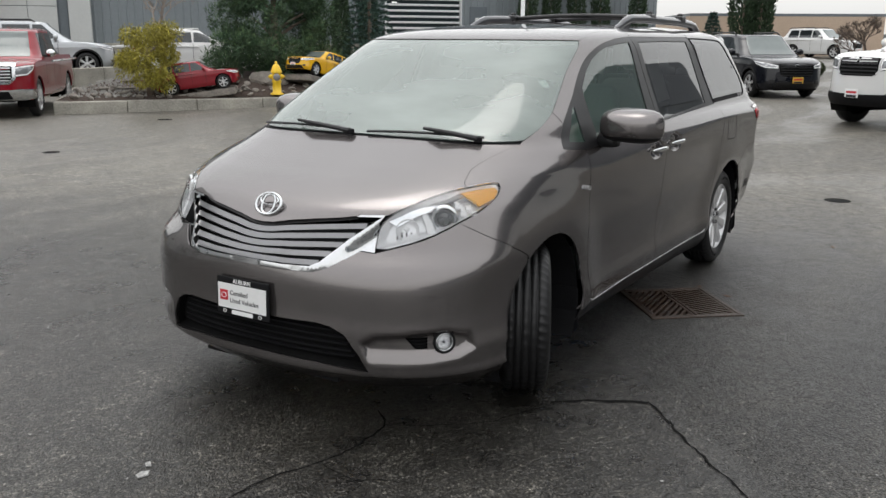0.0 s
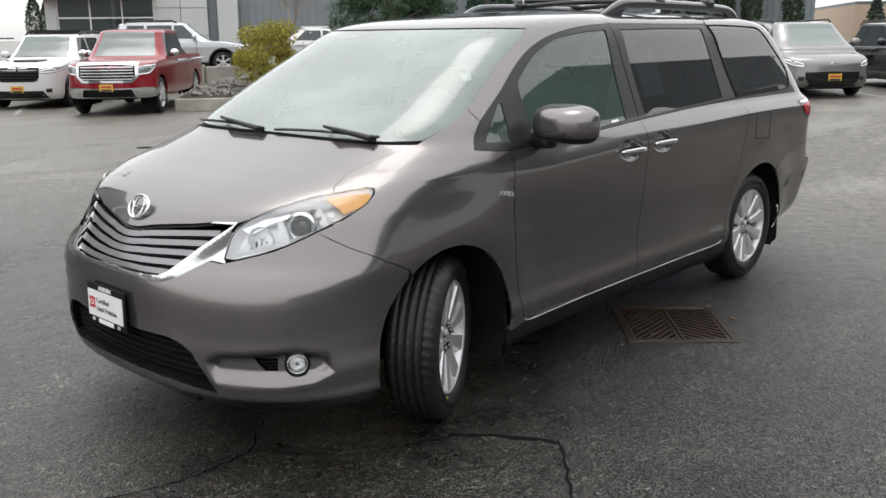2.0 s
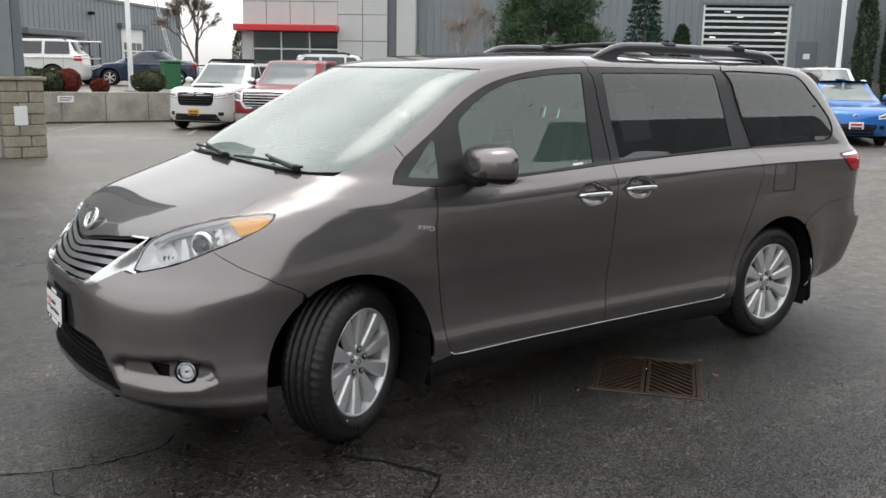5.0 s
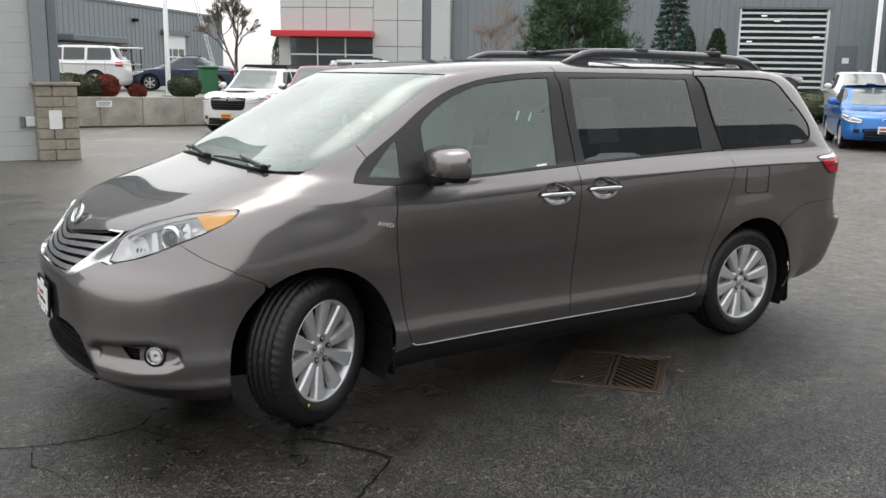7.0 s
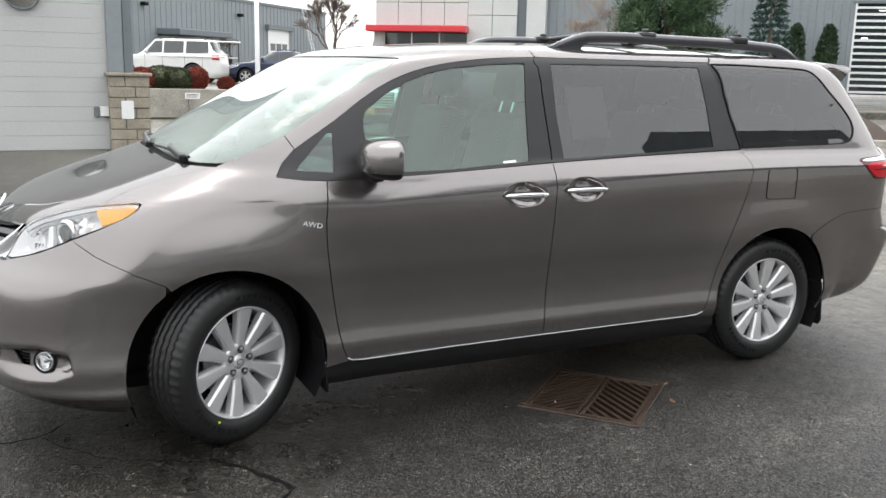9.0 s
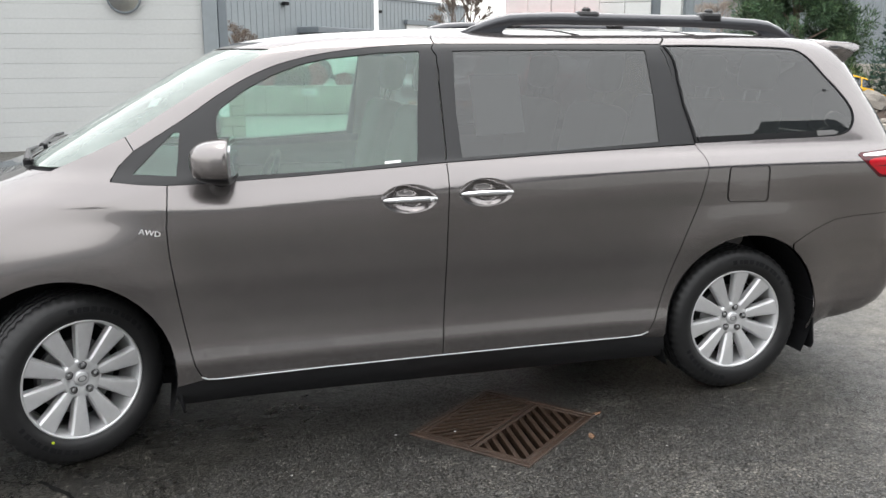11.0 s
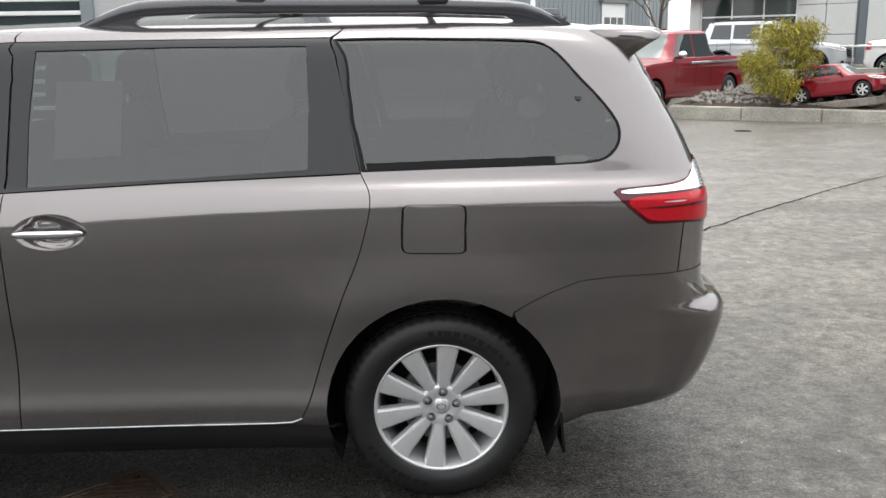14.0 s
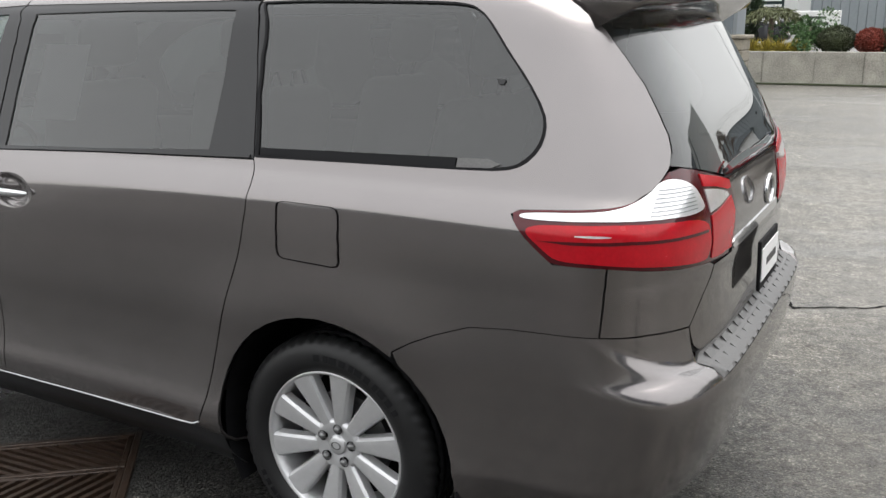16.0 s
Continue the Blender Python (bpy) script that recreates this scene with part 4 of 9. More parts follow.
for sg in (1, -1):
    frame_f = grown(outline([*DRIP_C, (1.548, 1.40), (1.547, 1.188), *BELT_F[::-1]]), -0.002)
    fr = skin_part("window_frame", frame_f, BLACK_TRIM, van, [Q_GLASS, F_GLASS], lift=-0.002, sides=(sg,), step=0.03, label="satin black window frame")
    skin_part("quarter_pane", grown(Q_GLASS, 0.003), GLASS_FRONT, fr, lift=-0.006, rim=0.003, sides=(sg,))
    skin_part("front_door_window", grown(F_GLASS, 0.003), GLASS_FRONT, fr, lift=-0.007, rim=0.003, sides=(sg,), step=0.06, label="green tinted side window")
    frame_s = grown(outline([(1.552, 1.692), (2.10, 1.695), (2.662, 1.690), (2.716, 1.462), (2.763, 1.230), (2.10, 1.210), (1.549, 1.189), (1.552, 1.40)]), -0.002)
    fr = skin_part("window_frame", frame_s, BLACK_TRIM, van, [S_GLASS], lift=-0.002, sides=(sg,), step=0.03, label="satin black window frame")
    skin_part("sliding_door_window", grown(S_GLASS, 0.003), GLASS_DARK, fr, lift=-0.006, rim=0.003, sides=(sg,), step=0.06, label="dark privacy glass window")
    seal = skin_part("window_seal", grown(QUARTER_O, 0.003), BLACK_PLASTIC, van, [grown(QUARTER_O, -0.009)], lift=0.0015, sides=(sg,), step=0.04, label="black rubber window seal")
    skin_part("quarter_window", grown(QUARTER_O, -0.007), GLASS_DARK, seal, lift=-0.003, rim=0.003, sides=(sg,), step=0.06, label="dark privacy glass window")
    skin_part("pillar_trim", outline([(2.668, 1.690), (2.714, 1.462), (2.764, 1.230), (2.81, 1.236), (2.76, 1.462), (2.72, 1.687)]), BLACK_TRIM, van, lift=-0.0045, rim=0.0, sides=(sg,), step=0.04)
    skin_part("lower_strip", outline([(2.787, 1.242), (2.782, 1.262), (3.44, 1.275), (3.44, 1.250)], 0.03), BLACK_PLASTIC, seal, lift=0.002, rim=0.003, sides=(sg,), step=0.05, label="gloss black strip along the glass")
    skin_part("strip_end", outline([(3.445, 1.251), (3.445, 1.275), (3.535, 1.277), (3.570, 1.266), (3.545, 1.255)], 0.03), STEP_PLASTIC, seal, lift=0.002, rim=0.003, sides=(sg,), step=0.05)
    # belt mouldings
    skin_part("belt_moulding", outline([(0.60, 1.142), (0.883, 1.153), (1.545, 1.188), (2.10, 1.211), (2.75, 1.231), (2.75, 1.240), (2.58, 1.236), (2.10, 1.221), (1.545, 1.200), (0.883, 1.164), (0.60, 1.154)]), BLACK_TRIM, van, lift=0.004, rim=0.008, sides=(sg,))
screen = skin_part("windscreen", WS_O, GLASS_SCREEN, van, sides=(1, -1), lift=-0.004, rim=0.004, step=0.06, label="large curved windscreen with pale sky reflections")
WS_IN = grown(WS_O, -0.022)
WS_IN[np.abs(WS_O[:, 0]) < 1e-6, 0] = 0
skin_part("windscreen_border", WS_O, BLACK_TRIM, screen, [WS_IN], sides=(1, -1), lift=-0.010, rim=0.0)
skin_part("cowl", outline([("f", 0, 1.197), ("f", 0.6, 1.196), (-0.05, 1.194), (-0.02, 1.216), ("f", 0.7, 1.213), ("f", 0, 1.216)]), BLACK_PLASTIC, van, sides=(1, -1), lift=-0.012, rim=0.02, label="black plastic cowl")
# ---- parts of the minivan ----
def skin_at(p, sg=1, lift=0.0):
    """A frame on the skin: x rearwards, y up, z outwards."""
    q, n = on_skin(to_uv(p))
    flip = np.array([1, sg, 1])
    q, n = Vector((q[0] + n[0] * lift) * flip), Vector(n[0] * flip)
    r = Vector((0, 0, 1)).cross(n).normalized()
    if r.x < 0 and abs(n.y) > 0.5:
        r = -r
    u = n.cross(r)
    if u.z < 0:
        u = -u
    m = Matrix((r, u, n)).transposed().to_4x4()
    return Matrix.Translation(q) @ m


def set_in(ob, m):
    ob.matrix_local = m
    return ob


def torus(R, r, n=28, k=8, sy=1.0, bm=None):
    bm = bm or bmesh.new()
    g = [[bm.verts.new(((R + r * math.cos(b)) * math.cos(a), (R + r * math.cos(b)) * math.sin(a) * sy, r * math.sin(b))) for b in (2 * math.pi * j / k for j in range(k))] for a in (2 * math.pi * i / n for i in range(n))]
    for i in range(n):
        for j in range(k):
            bm.faces.new((g[i][j], g[(i + 1) % n][j], g[(i + 1) % n][(j + 1) % k], g[i][(j + 1) % k]))
    return bm


def ball(rx, ry, rz, u=20, v=14):
    bm = bmesh.new()
    bmesh.ops.create_uvsphere(bm, u_segments=u, v_segments=v, radius=1.0)
    for w in bm.verts:
        w.co = Vector((w.co.x * rx, w.co.y * ry, w.co.z * rz))
    return bm


def lettering(name, words, size, mat, parent, m, depth=0.001, align="CENTER"):
    cu = bpy.data.curves.new(name, "FONT")
    cu.body, cu.size, cu.extrude, cu.align_x, cu.align_y = words, size, depth, align, "CENTER"
    tmp = new(name, cu)
    me = bpy.data.meshes.new_from_object(tmp.evaluated_get(bpy.context.evaluated_depsgraph_get()))
    bpy.data.objects.remove(tmp)
    me.materials.clear()
    me.materials.append(mat)
    ob = new(name, me)
    ob.parent = parent
    ob.matrix_local = m
    return ob


def bowl(depth, soft, poly):
    def f(p, n, uv):
        d = np.clip(edge_dist(poly, uv) / soft, 0, 1)
        return p - n * (depth * (d * d * (3 - 2 * d)))[:, None]
    return f


# head lamps
PROJ, DISH = (-0.665, 0.945), (-0.775, 0.905)
AMBER_O = outline([(-0.525, 0.985), (-0.535, 1.036), (-0.46, 1.046), (-0.392, 1.050), (-0.40, 1.030), (-0.44, 1.010)], 0.02)
for sg in (1, -1):
    turn = (-58, -48) if sg == 1 else (-122, -132)
    lamp = skin_part("headlight", HEAD_O, BLACK_PLASTIC, van, [grown(HEAD_O, -0.006)], sides=(sg,), lift=-0.003, rim=0.03, label="clear headlight with amber side marker")
    skin_part("reflector", grown(HEAD_O, -0.004), LAMP_CHROME, lamp, sides=(sg,), lift=-0.006, rim=0.0, step=0.018, shape=bowl(0.042, 0.05, HEAD_O))
    skin_part("chrome_trim", outline([(-0.80, 0.930), (-0.735, 0.972), (-0.65, 1.005), (-0.55, 1.032), (-0.46, 1.048), (-0.46, 1.040), (-0.55, 1.020), (-0.65, 0.990), (-0.735, 0.952), (-0.79, 0.912)]), CHROME, lamp, sides=(sg,), lift=-0.012, rim=0.02)
    skin_part("side_marker", AMBER_O, AMBER, lamp, sides=(sg,), lift=-0.010, rim=0.012, step=0.02, label="amber side marker lens")
    pm = skin_at(PROJ, sg, -0.030)
    # the barrels point forwards
    fwd = Matrix.Translation(pm.translation) @ Euler((radians(90), 0, radians(turn[0]))).to_matrix().to_4x4()
    set_in(part("projector_ring", torus(0.050, 0.013), CHROME, lamp, smooth=True), fwd)
    set_in(part("projector_barrel", lathe([(0.058, -0.05), (0.060, -0.004), (0.052, 0.0), (0.044, -0.012)], 28, "z"), CHROME, lamp, smooth=True), fwd)
    set_in(part("projector_lens", ball(0.036, 0.036, 0.022), GLASS_FAR, lamp, smooth=True), fwd)
    dm = skin_at(DISH, sg, -0.034)
    fwd2 = Matrix.Translation(dm.translation) @ Euler((radians(90), 0, radians(turn[1]))).to_matrix().to_4x4()
    set_in(part("high_beam_dish", lathe([(0.050, 0.012), (0.046, 0.004), (0.034, -0.012), (0.016, -0.022), (0.010, -0.010), (0.001, -0.006)], 24, "z"), LAMP_CHROME, lamp, smooth=True), fwd2)
    # pale bezel bridges between the bowls
    for strip in ([(-0.735, 0.885), (-0.715, 0.965), (-0.700, 0.972), (-0.712, 0.885)], [(-0.605, 0.935), (-0.590, 1.010), (-0.575, 1.016), (-0.588, 0.945)], [(-0.86, 0.83), (-0.735, 0.876), (-0.62, 0.932), (-0.54, 0.970), (-0.54, 0.962), (-0.63, 0.922), (-0.745, 0.864), (-0.86, 0.818)]):
        skin_part("bezel_bridge", outline(strip, 0.02), LAMP_SILVER, lamp, sides=(sg,), lift=-0.016, rim=0.02, step=0.02)
    bm = bmesh.new()
    for i in range(5):
        box(bm, -0.045 + i * 0.02, -0.05, 0.0, -0.039 + i * 0.02, -0.012, 0.010)
    set_in(part("dark_fins", bm, BLACK_TRIM, lamp), fwd2 @ pose(0, 0.0, -0.012))
    for i, (x, z) in enumerate(((-0.565, 0.985), (-0.595, 0.990), (-0.60, 0.960), (-0.56, 0.960))):
        set_in(part("signal_facet", nbox(-0.014, -0.012, -0.006, 0.014, 0.012, 0.006, bevel=0.003), LAMP_SILVER, lamp), skin_at((x, z), sg, -0.018))
    skin_part("lens", grown(HEAD_O, -0.003), GLASS_CLEAR, lamp, sides=(sg,), lift=0.002, rim=0.003, step=0.03, label="clear lamp lens")

# grille, chrome, emblem
def blade_shape(p, n, uv):
    """The chrome falls back from the grille, so that it looks down and outwards."""
    return p + n * (0.008 - 0.62 * np.clip(edge_dist(GRILLE_O, uv) - 0.016, 0, 0.055))[:, None]


grille = skin_part("grille", GRILLE_O, DARK, van, sides=(1, -1), lift=-0.055, rim=0.0, label="dark grille with five slats and chrome edge")
skin_part("chrome_surround", CHROME_O, CHROME, grille, [GRILLE_O], sides=(1, -1), lift=0.0, rim=0.03, step=0.014, label="chrome grille surround", shape=blade_shape)
YB = [0, 0.20, 0.334, 0.375, 0.454, 0.55]
Z_LO = lambda y: float(np.interp(y, YB, [0.742, 0.740, 0.744, 0.762, 0.849, 0.935]))
Z_HI = lambda y: float(np.interp(y, [0, 0.06, 0.15, 0.27, 0.376, 0.47, 0.55], [0.886, 0.889, 0.905, 0.919, 0.930, 0.938, 0.944]))
for i in range(5):
    f = 0.10 + i * 0.185
    y_end = 0.36 + 0.036 * i
    ys = np.linspace(0, y_end, 14)
    mid_z = [Z_LO(min(y, 0.33)) * (1 - f) + Z_HI(y) * f for y in ys]
    strip = [("f", y, z - 0.010) for y, z in zip(ys, mid_z)] + [("f", y, z + 0.010) for y, z in zip(ys[::-1], mid_z[::-1])]
    skin_part("grille_slat", outline(strip, 0.03), SLAT_GREY, grille, sides=(1, -1), lift=-0.006, rim=0.035, step=0.02)
em = Matrix.Translation((-0.893, 0, 0.958)) @ Euler((radians(62), 0, radians(-90))).to_matrix().to_4x4()
emblem = set_in(part("emblem", torus(0.072, 0.008, sy=0.70), CHROME, van, "chrome oval emblem", True), em)
part("emblem_inner_oval", torus(0.036, 0.006, sy=1.35), CHROME, emblem, smooth=True)
part("emblem_bar", torus(0.052, 0.006, sy=0.42), CHROME, emblem, smooth=True).matrix_local = pose(0, 0.018, 0)

# lower intake, fog lamps
skin_part("intake_duct", grown(INTAKE_O, 0.006), DARK, van, [grown(INTAKE_O, 0.0012)], sides=(1, -1), lift=-0.004, rim=0.060)
intake = skin_part("lower_intake", grown(INTAKE_O, 0.004), DARK, van, sides=(1, -1), lift=-0.05, rim=0.0, label="black lower intake mesh")
for i in range(5):
    z = 0.350 + i * 0.030
    skin_part("intake_bar", outline([("f", 0, z), ("f", 0.52 - i * 0.012, z), ("f", 0.52 - i * 0.012, z + 0.008), ("f", 0, z + 0.008)]), BLACK_PLASTIC, intake, sides=(1, -1), lift=-0.035, rim=0.02)
for sg in (1, -1):
    fm = skin_at(("f", 0.867, 0.437), sg, -0.036) @ Matrix.Scale(0.80, 4)
    fog = set_in(part("fog_lamp", lathe([(0.062, 0.0), (0.060, 0.012), (0.050, 0.008), (0.046, -0.02), (0.001, -0.03)], 28, "z"), BLACK_PLASTIC, van, "round fog lamp in black bezel", True), fm)
    set_in(part("fog_reflector", lathe([(0.046, 0.006), (0.040, -0.008), (0.020, -0.018), (0.001, -0.016)], 24, "z"), LAMP_CHROME, fog, smooth=True), pose(0, 0, 0))
    set_in(part("fog_lens", ball(0.045, 0.045, 0.014), GLASS_CLEAR, fog, smooth=True), pose(0, 0, 0.004))
    set_in(part("fog_ring", torus(0.046, 0.004), CHROME, fog, smooth=True), pose(0, 0, 0.006))
    set_in(part("fog_bulb", ball(0.009, 0.009, 0.012, 10, 8), LAMP_CORE, fog, smooth=True), pose(0, 0, -0.004))
    vent = skin_part("fog_vent", grown(VENT_O, 0.006), DARK, van, sides=(sg,), lift=-0.075, rim=0.0)
    for i in range(4):
        z = 0.412 + i * 0.014
        skin_part("vent_slat", outline([("f", 0.775 - i * 0.012, z), ("f", 0.818, z), ("f", 0.818, z + 0.006), ("f", 0.775 - i * 0.012, z + 0.006)], 0.02), BLACK_PLASTIC, vent, sides=(sg,), lift=-0.052, rim=0.01)

# dealer plate
plate = set_in(part("front_plate", nbox(-0.155, -0.085, 0, 0.155, 0.085, 0.012, bevel=0.006, seg=2), BLACK_PLASTIC, van, "white dealer plate in black frame"), Matrix.Translation((-1.066, 0.004, 0.565)) @ Euler((radians(88), 0, radians(-90))).to_matrix().to_4x4())
part("plate_sheet", nbox(-0.143, -0.055, 0.010, 0.143, 0.056, 0.015), PLATE_WHITE, plate)
part("plate_square", nbox(-0.128, -0.020, 0.0152, -0.082, 0.026, 0.0165), PLATE_RED, plate, "red square")
set_in(part("plate_ring", torus(0.014, 0.002, 20, 6, 0.75), PRINT_WHITE, plate), pose(-0.105, 0.003, 0.0166))
lettering("plate_town", "AUBURN", 0.026, PRINT_WHITE, plate, pose(0, 0.069, 0.013))
lettering("plate_words", "Certified", 0.030, PRINT_DARK, plate, pose(-0.070, 0.016, 0.0155), align="LEFT")
lettering("plate_words", "Used Vehicles", 0.030, PRINT_DARK, plate, pose(-0.070, -0.018, 0.0155), align="LEFT")
part("plate_bar", nbox(-0.062, -0.080, 0.012, 0.062, -0.061, 0.0135), PRINT_WHITE, plate)
for x in (-0.105, 0.105):
    set_in(part("plate_dot", torus(0.009, 0.002, 16, 6, 0.75), PRINT_WHITE, plate), pose(x, -0.070, 0.0125))

# door handles
for sg in (1, -1):
    for k, (c, dz) in enumerate(((1.366, 0.0), (1.708, 0.014))):
        skin_part("handle_cup", CUPS[k], GREY_PAINT, van, sides=(sg,), lift=-0.0005, rim=0.0, step=0.012, shape=bowl(0.022, 0.05, CUPS[k]))
        hm = skin_at((c, 1.043 + dz), sg, 0.016)
        bm = bmesh.new()
        bmesh.ops.create_uvsphere(bm, u_segments=24, v_segments=14, radius=1.0)
        for v in bm.verts:
            e = 0.6
            v.co = Vector((math.copysign(abs(v.co.x) ** e, v.co.x) * 0.122, math.copysign(abs(v.co.y) ** 0.8, v.co.y) * 0.014, v.co.z * 0.011 + 0.012 - 0.6 * v.co.x ** 2 * 0.02))
        h = set_in(part("door_handle", bm, CHROME, van, "chrome door handle", True), hm)
        if k == 0:
            part("lock_cylinder", lathe([(0.001, 0.030), (0.008, 0.030), (0.009, 0.020)], 14, "z"), RIM, h, smooth=True).matrix_local = pose(0.09, 0, -0.010)

# mirrors
def mirror_shape(lower):
    bm = bmesh.new()
    bmesh.ops.create_uvsphere(bm, u_segments=36, v_segments=24, radius=1.0)
    for v in bm.verts:
        x, y, z = v.co
        q = [math.copysign(abs(c) ** 0.62, c) for c in (x, y, z)]
        px = q[0] * 0.098
        px = min(px, 0.060)
        k = 1 - 0.28 * (-q[0] * 0.5 + 0.5) ** 2
        v.co = Vector((px, q[1] * 0.180 * k, q[2] * 0.092 * k))
    cutz = -0.052
    geom = bm.verts[:] + bm.edges[:] + bm.faces[:]
    bmesh.ops.bisect_plane(bm, geom=geom, plane_co=(0, 0, cutz), plane_no=(0, 0, 1), clear_inner=not lower, clear_outer=lower)
    return bm


for sg in (1, -1):
    mm = Matrix.Translation((0.580, -1.100 * sg, 1.247)) @ Euler((0, 0, radians(-10 * sg))).to_matrix().to_4x4()
    mir = set_in(part("door_mirror", mirror_shape(False), GREY_PAINT, van, "body-coloured door mirror with black base", True), mm)
    part("mirror_base", mirror_shape(True), BLACK_TRIM, mir, smooth=True)
    bm = bmesh.new()
    prism(bm, [(-0.105, -0.060), (0.105, -0.060), (0.108, 0.045), (0.08, 0.062), (-0.09, 0.062), (-0.105, 0.04)], 0.004, lambda u, v, d: (0.0605 + d, u, v))
    part("mirror_glass", bm, surf("mirror_silver", (0.8, 0.82, 0.84), 0.02, 1.0, var=0.01), mir)
    bm = bmesh.new()
    tube(bm, [(0.0, 0.08 * sg, -0.07), (0.0, 0.12 * sg, -0.085), (-0.02, 0.17 * sg, -0.08)], [0.045, 0.035, 0.04], 12)
    part("mirror_arm", bm, BLACK_TRIM, mir, smooth=True)

# rear lamps
for sg in (1, -1):
    tl = skin_part("tail_lamp", LAMP_O, DARKRED, van, sides=(sg,), lift=0.002, rim=0.03, step=0.03, label="red and white wrap-around tail lamp")
    skin_part("red_lens", outline([(3.676, 1.122), (3.702, 1.138), (3.80, 1.143), (3.935, 1.149), ("r", 0.650, 1.130), ("r", 0.612, 1.075), ("r", 0.622, 1.016), ("r", 0.70, 1.020), ("r", 0.789, 1.032), (3.891, 1.056), (3.765, 1.057), (3.738, 1.076)], 0.012, 2), REDLENS, tl, sides=(sg,), lift=0.005, rim=0.003, step=0.02)
    skin_part("red_lens", outline([("r", 0.606, 1.126), ("r", 0.53, 1.130), ("r", 0.40, 1.146), ("r", 0.378, 1.10), ("r", 0.402, 1.000), ("r", 0.564, 1.006), ("r", 0.600, 1.012)], 0.012), REDLENS, tl, sides=(sg,), lift=0.005, rim=0.003)
    skin_part("lens_groove", outline([(3.715, 1.103), (3.80, 1.108), (3.93, 1.112), ("r", 0.64, 1.096), ("r", 0.64, 1.089), (3.93, 1.104), (3.80, 1.100)], 0.02), DARKRED, tl, sides=(sg,), lift=0.0065, rim=0.002)
    skin_part("lens_glint", outline([(3.79, 1.121), (3.86, 1.125), (3.90, 1.122), (3.86, 1.119)], 0.012, 1), WHITELENS, tl, sides=(sg,), lift=0.006, rim=0.002)
    skin_part("white_lens", outline([(3.655, 1.150), (3.668, 1.162), (3.84, 1.171), (3.898, 1.181), (3.936, 1.207), (3.955, 1.243), ("r", 0.682, 1.224), ("r", 0.650, 1.180), ("r", 0.636, 1.142), (3.93, 1.157), (3.72, 1.148)], 0.012, 2), WHITELENS, tl, sides=(sg,), lift=0.005, rim=0.003, step=0.02, label="white reversing lamp lens")
    skin_part("white_lens", outline([("r", 0.620, 1.196), ("r", 0.53, 1.184), ("r", 0.43, 1.162), ("r", 0.43, 1.150), ("r", 0.53, 1.138), ("r", 0.609, 1.134)], 0.012), WHITELENS, tl, sides=(sg,), lift=0.005, rim=0.003)
    skin_part("red_lens", outline([("r", 0.623, 1.234), ("r", 0.50, 1.212), ("r", 0.40, 1.190), ("r", 0.395, 1.168), ("r", 0.43, 1.168), ("r", 0.53, 1.190), ("r", 0.621, 1.203)], 0.012), REDLENS, tl, sides=(sg,), lift=0.005, rim=0.003)
    for i in range(7):
        z = 1.160 + i * 0.009
        skin_part("lens_rib", outline([(3.955, z), ("r", 0.69, z - 0.003), ("r", 0.69, z - 0.001), (3.955, z + 0.002)], 0.02), LAMP_CORE, tl, sides=(sg,), lift=0.007, rim=0.002)

# spoiler
bm = bmesh.new()
rows = []
for i in range(37):
    y = -0.632 + 1.264 * i / 36
    e = abs(y) / 0.632
    back = 3.945 - 0.085 * e ** 3
    front = 3.52 + 0.02 * e
    zt = 1.722 - 0.010 * e ** 2 - 0.016 * e ** 4
    low = min(front + 0.20, back - 0.075)
    prof = [(front, zt + 0.004), (front + 0.5 * (back - front), zt + 0.010), (back - 0.03, zt + 0.002), (back - 0.004, zt - 0.008), (back, zt - 0.014), (back - 0.006, zt - 0.026), (back - 0.05, zt - 0.048), (low, 1.626 - 0.022 * e ** 6), (front + 0.08, 1.630 - 0.02 * e ** 6)]
    rows.append([bm.verts.new((x, y + math.copysign(0.55 * max(0.0, zt - z) * e ** 5, y), z)) for x, z in prof])
for r0, r1 in zip(rows, rows[1:]):
    for k in range(len(r0)):
        bm.faces.new((r0[k], r0[(k + 1) % len(r0)], r1[(k + 1) % len(r0)], r1[k]))
bm.faces.new(rows[0][::-1]), bm.faces.new(rows[-1])
bmesh.ops.recalc_face_normals(bm, faces=bm.faces)
spoiler = part("spoiler", bm, GREY_PAINT, van, "body-coloured roof spoiler", True)
part("brake_light_housing", nbox(3.70, -0.46, 1.600, 3.80, 0.46, 1.640, bevel=0.015, seg=2), BLACK_PLASTIC, spoiler)

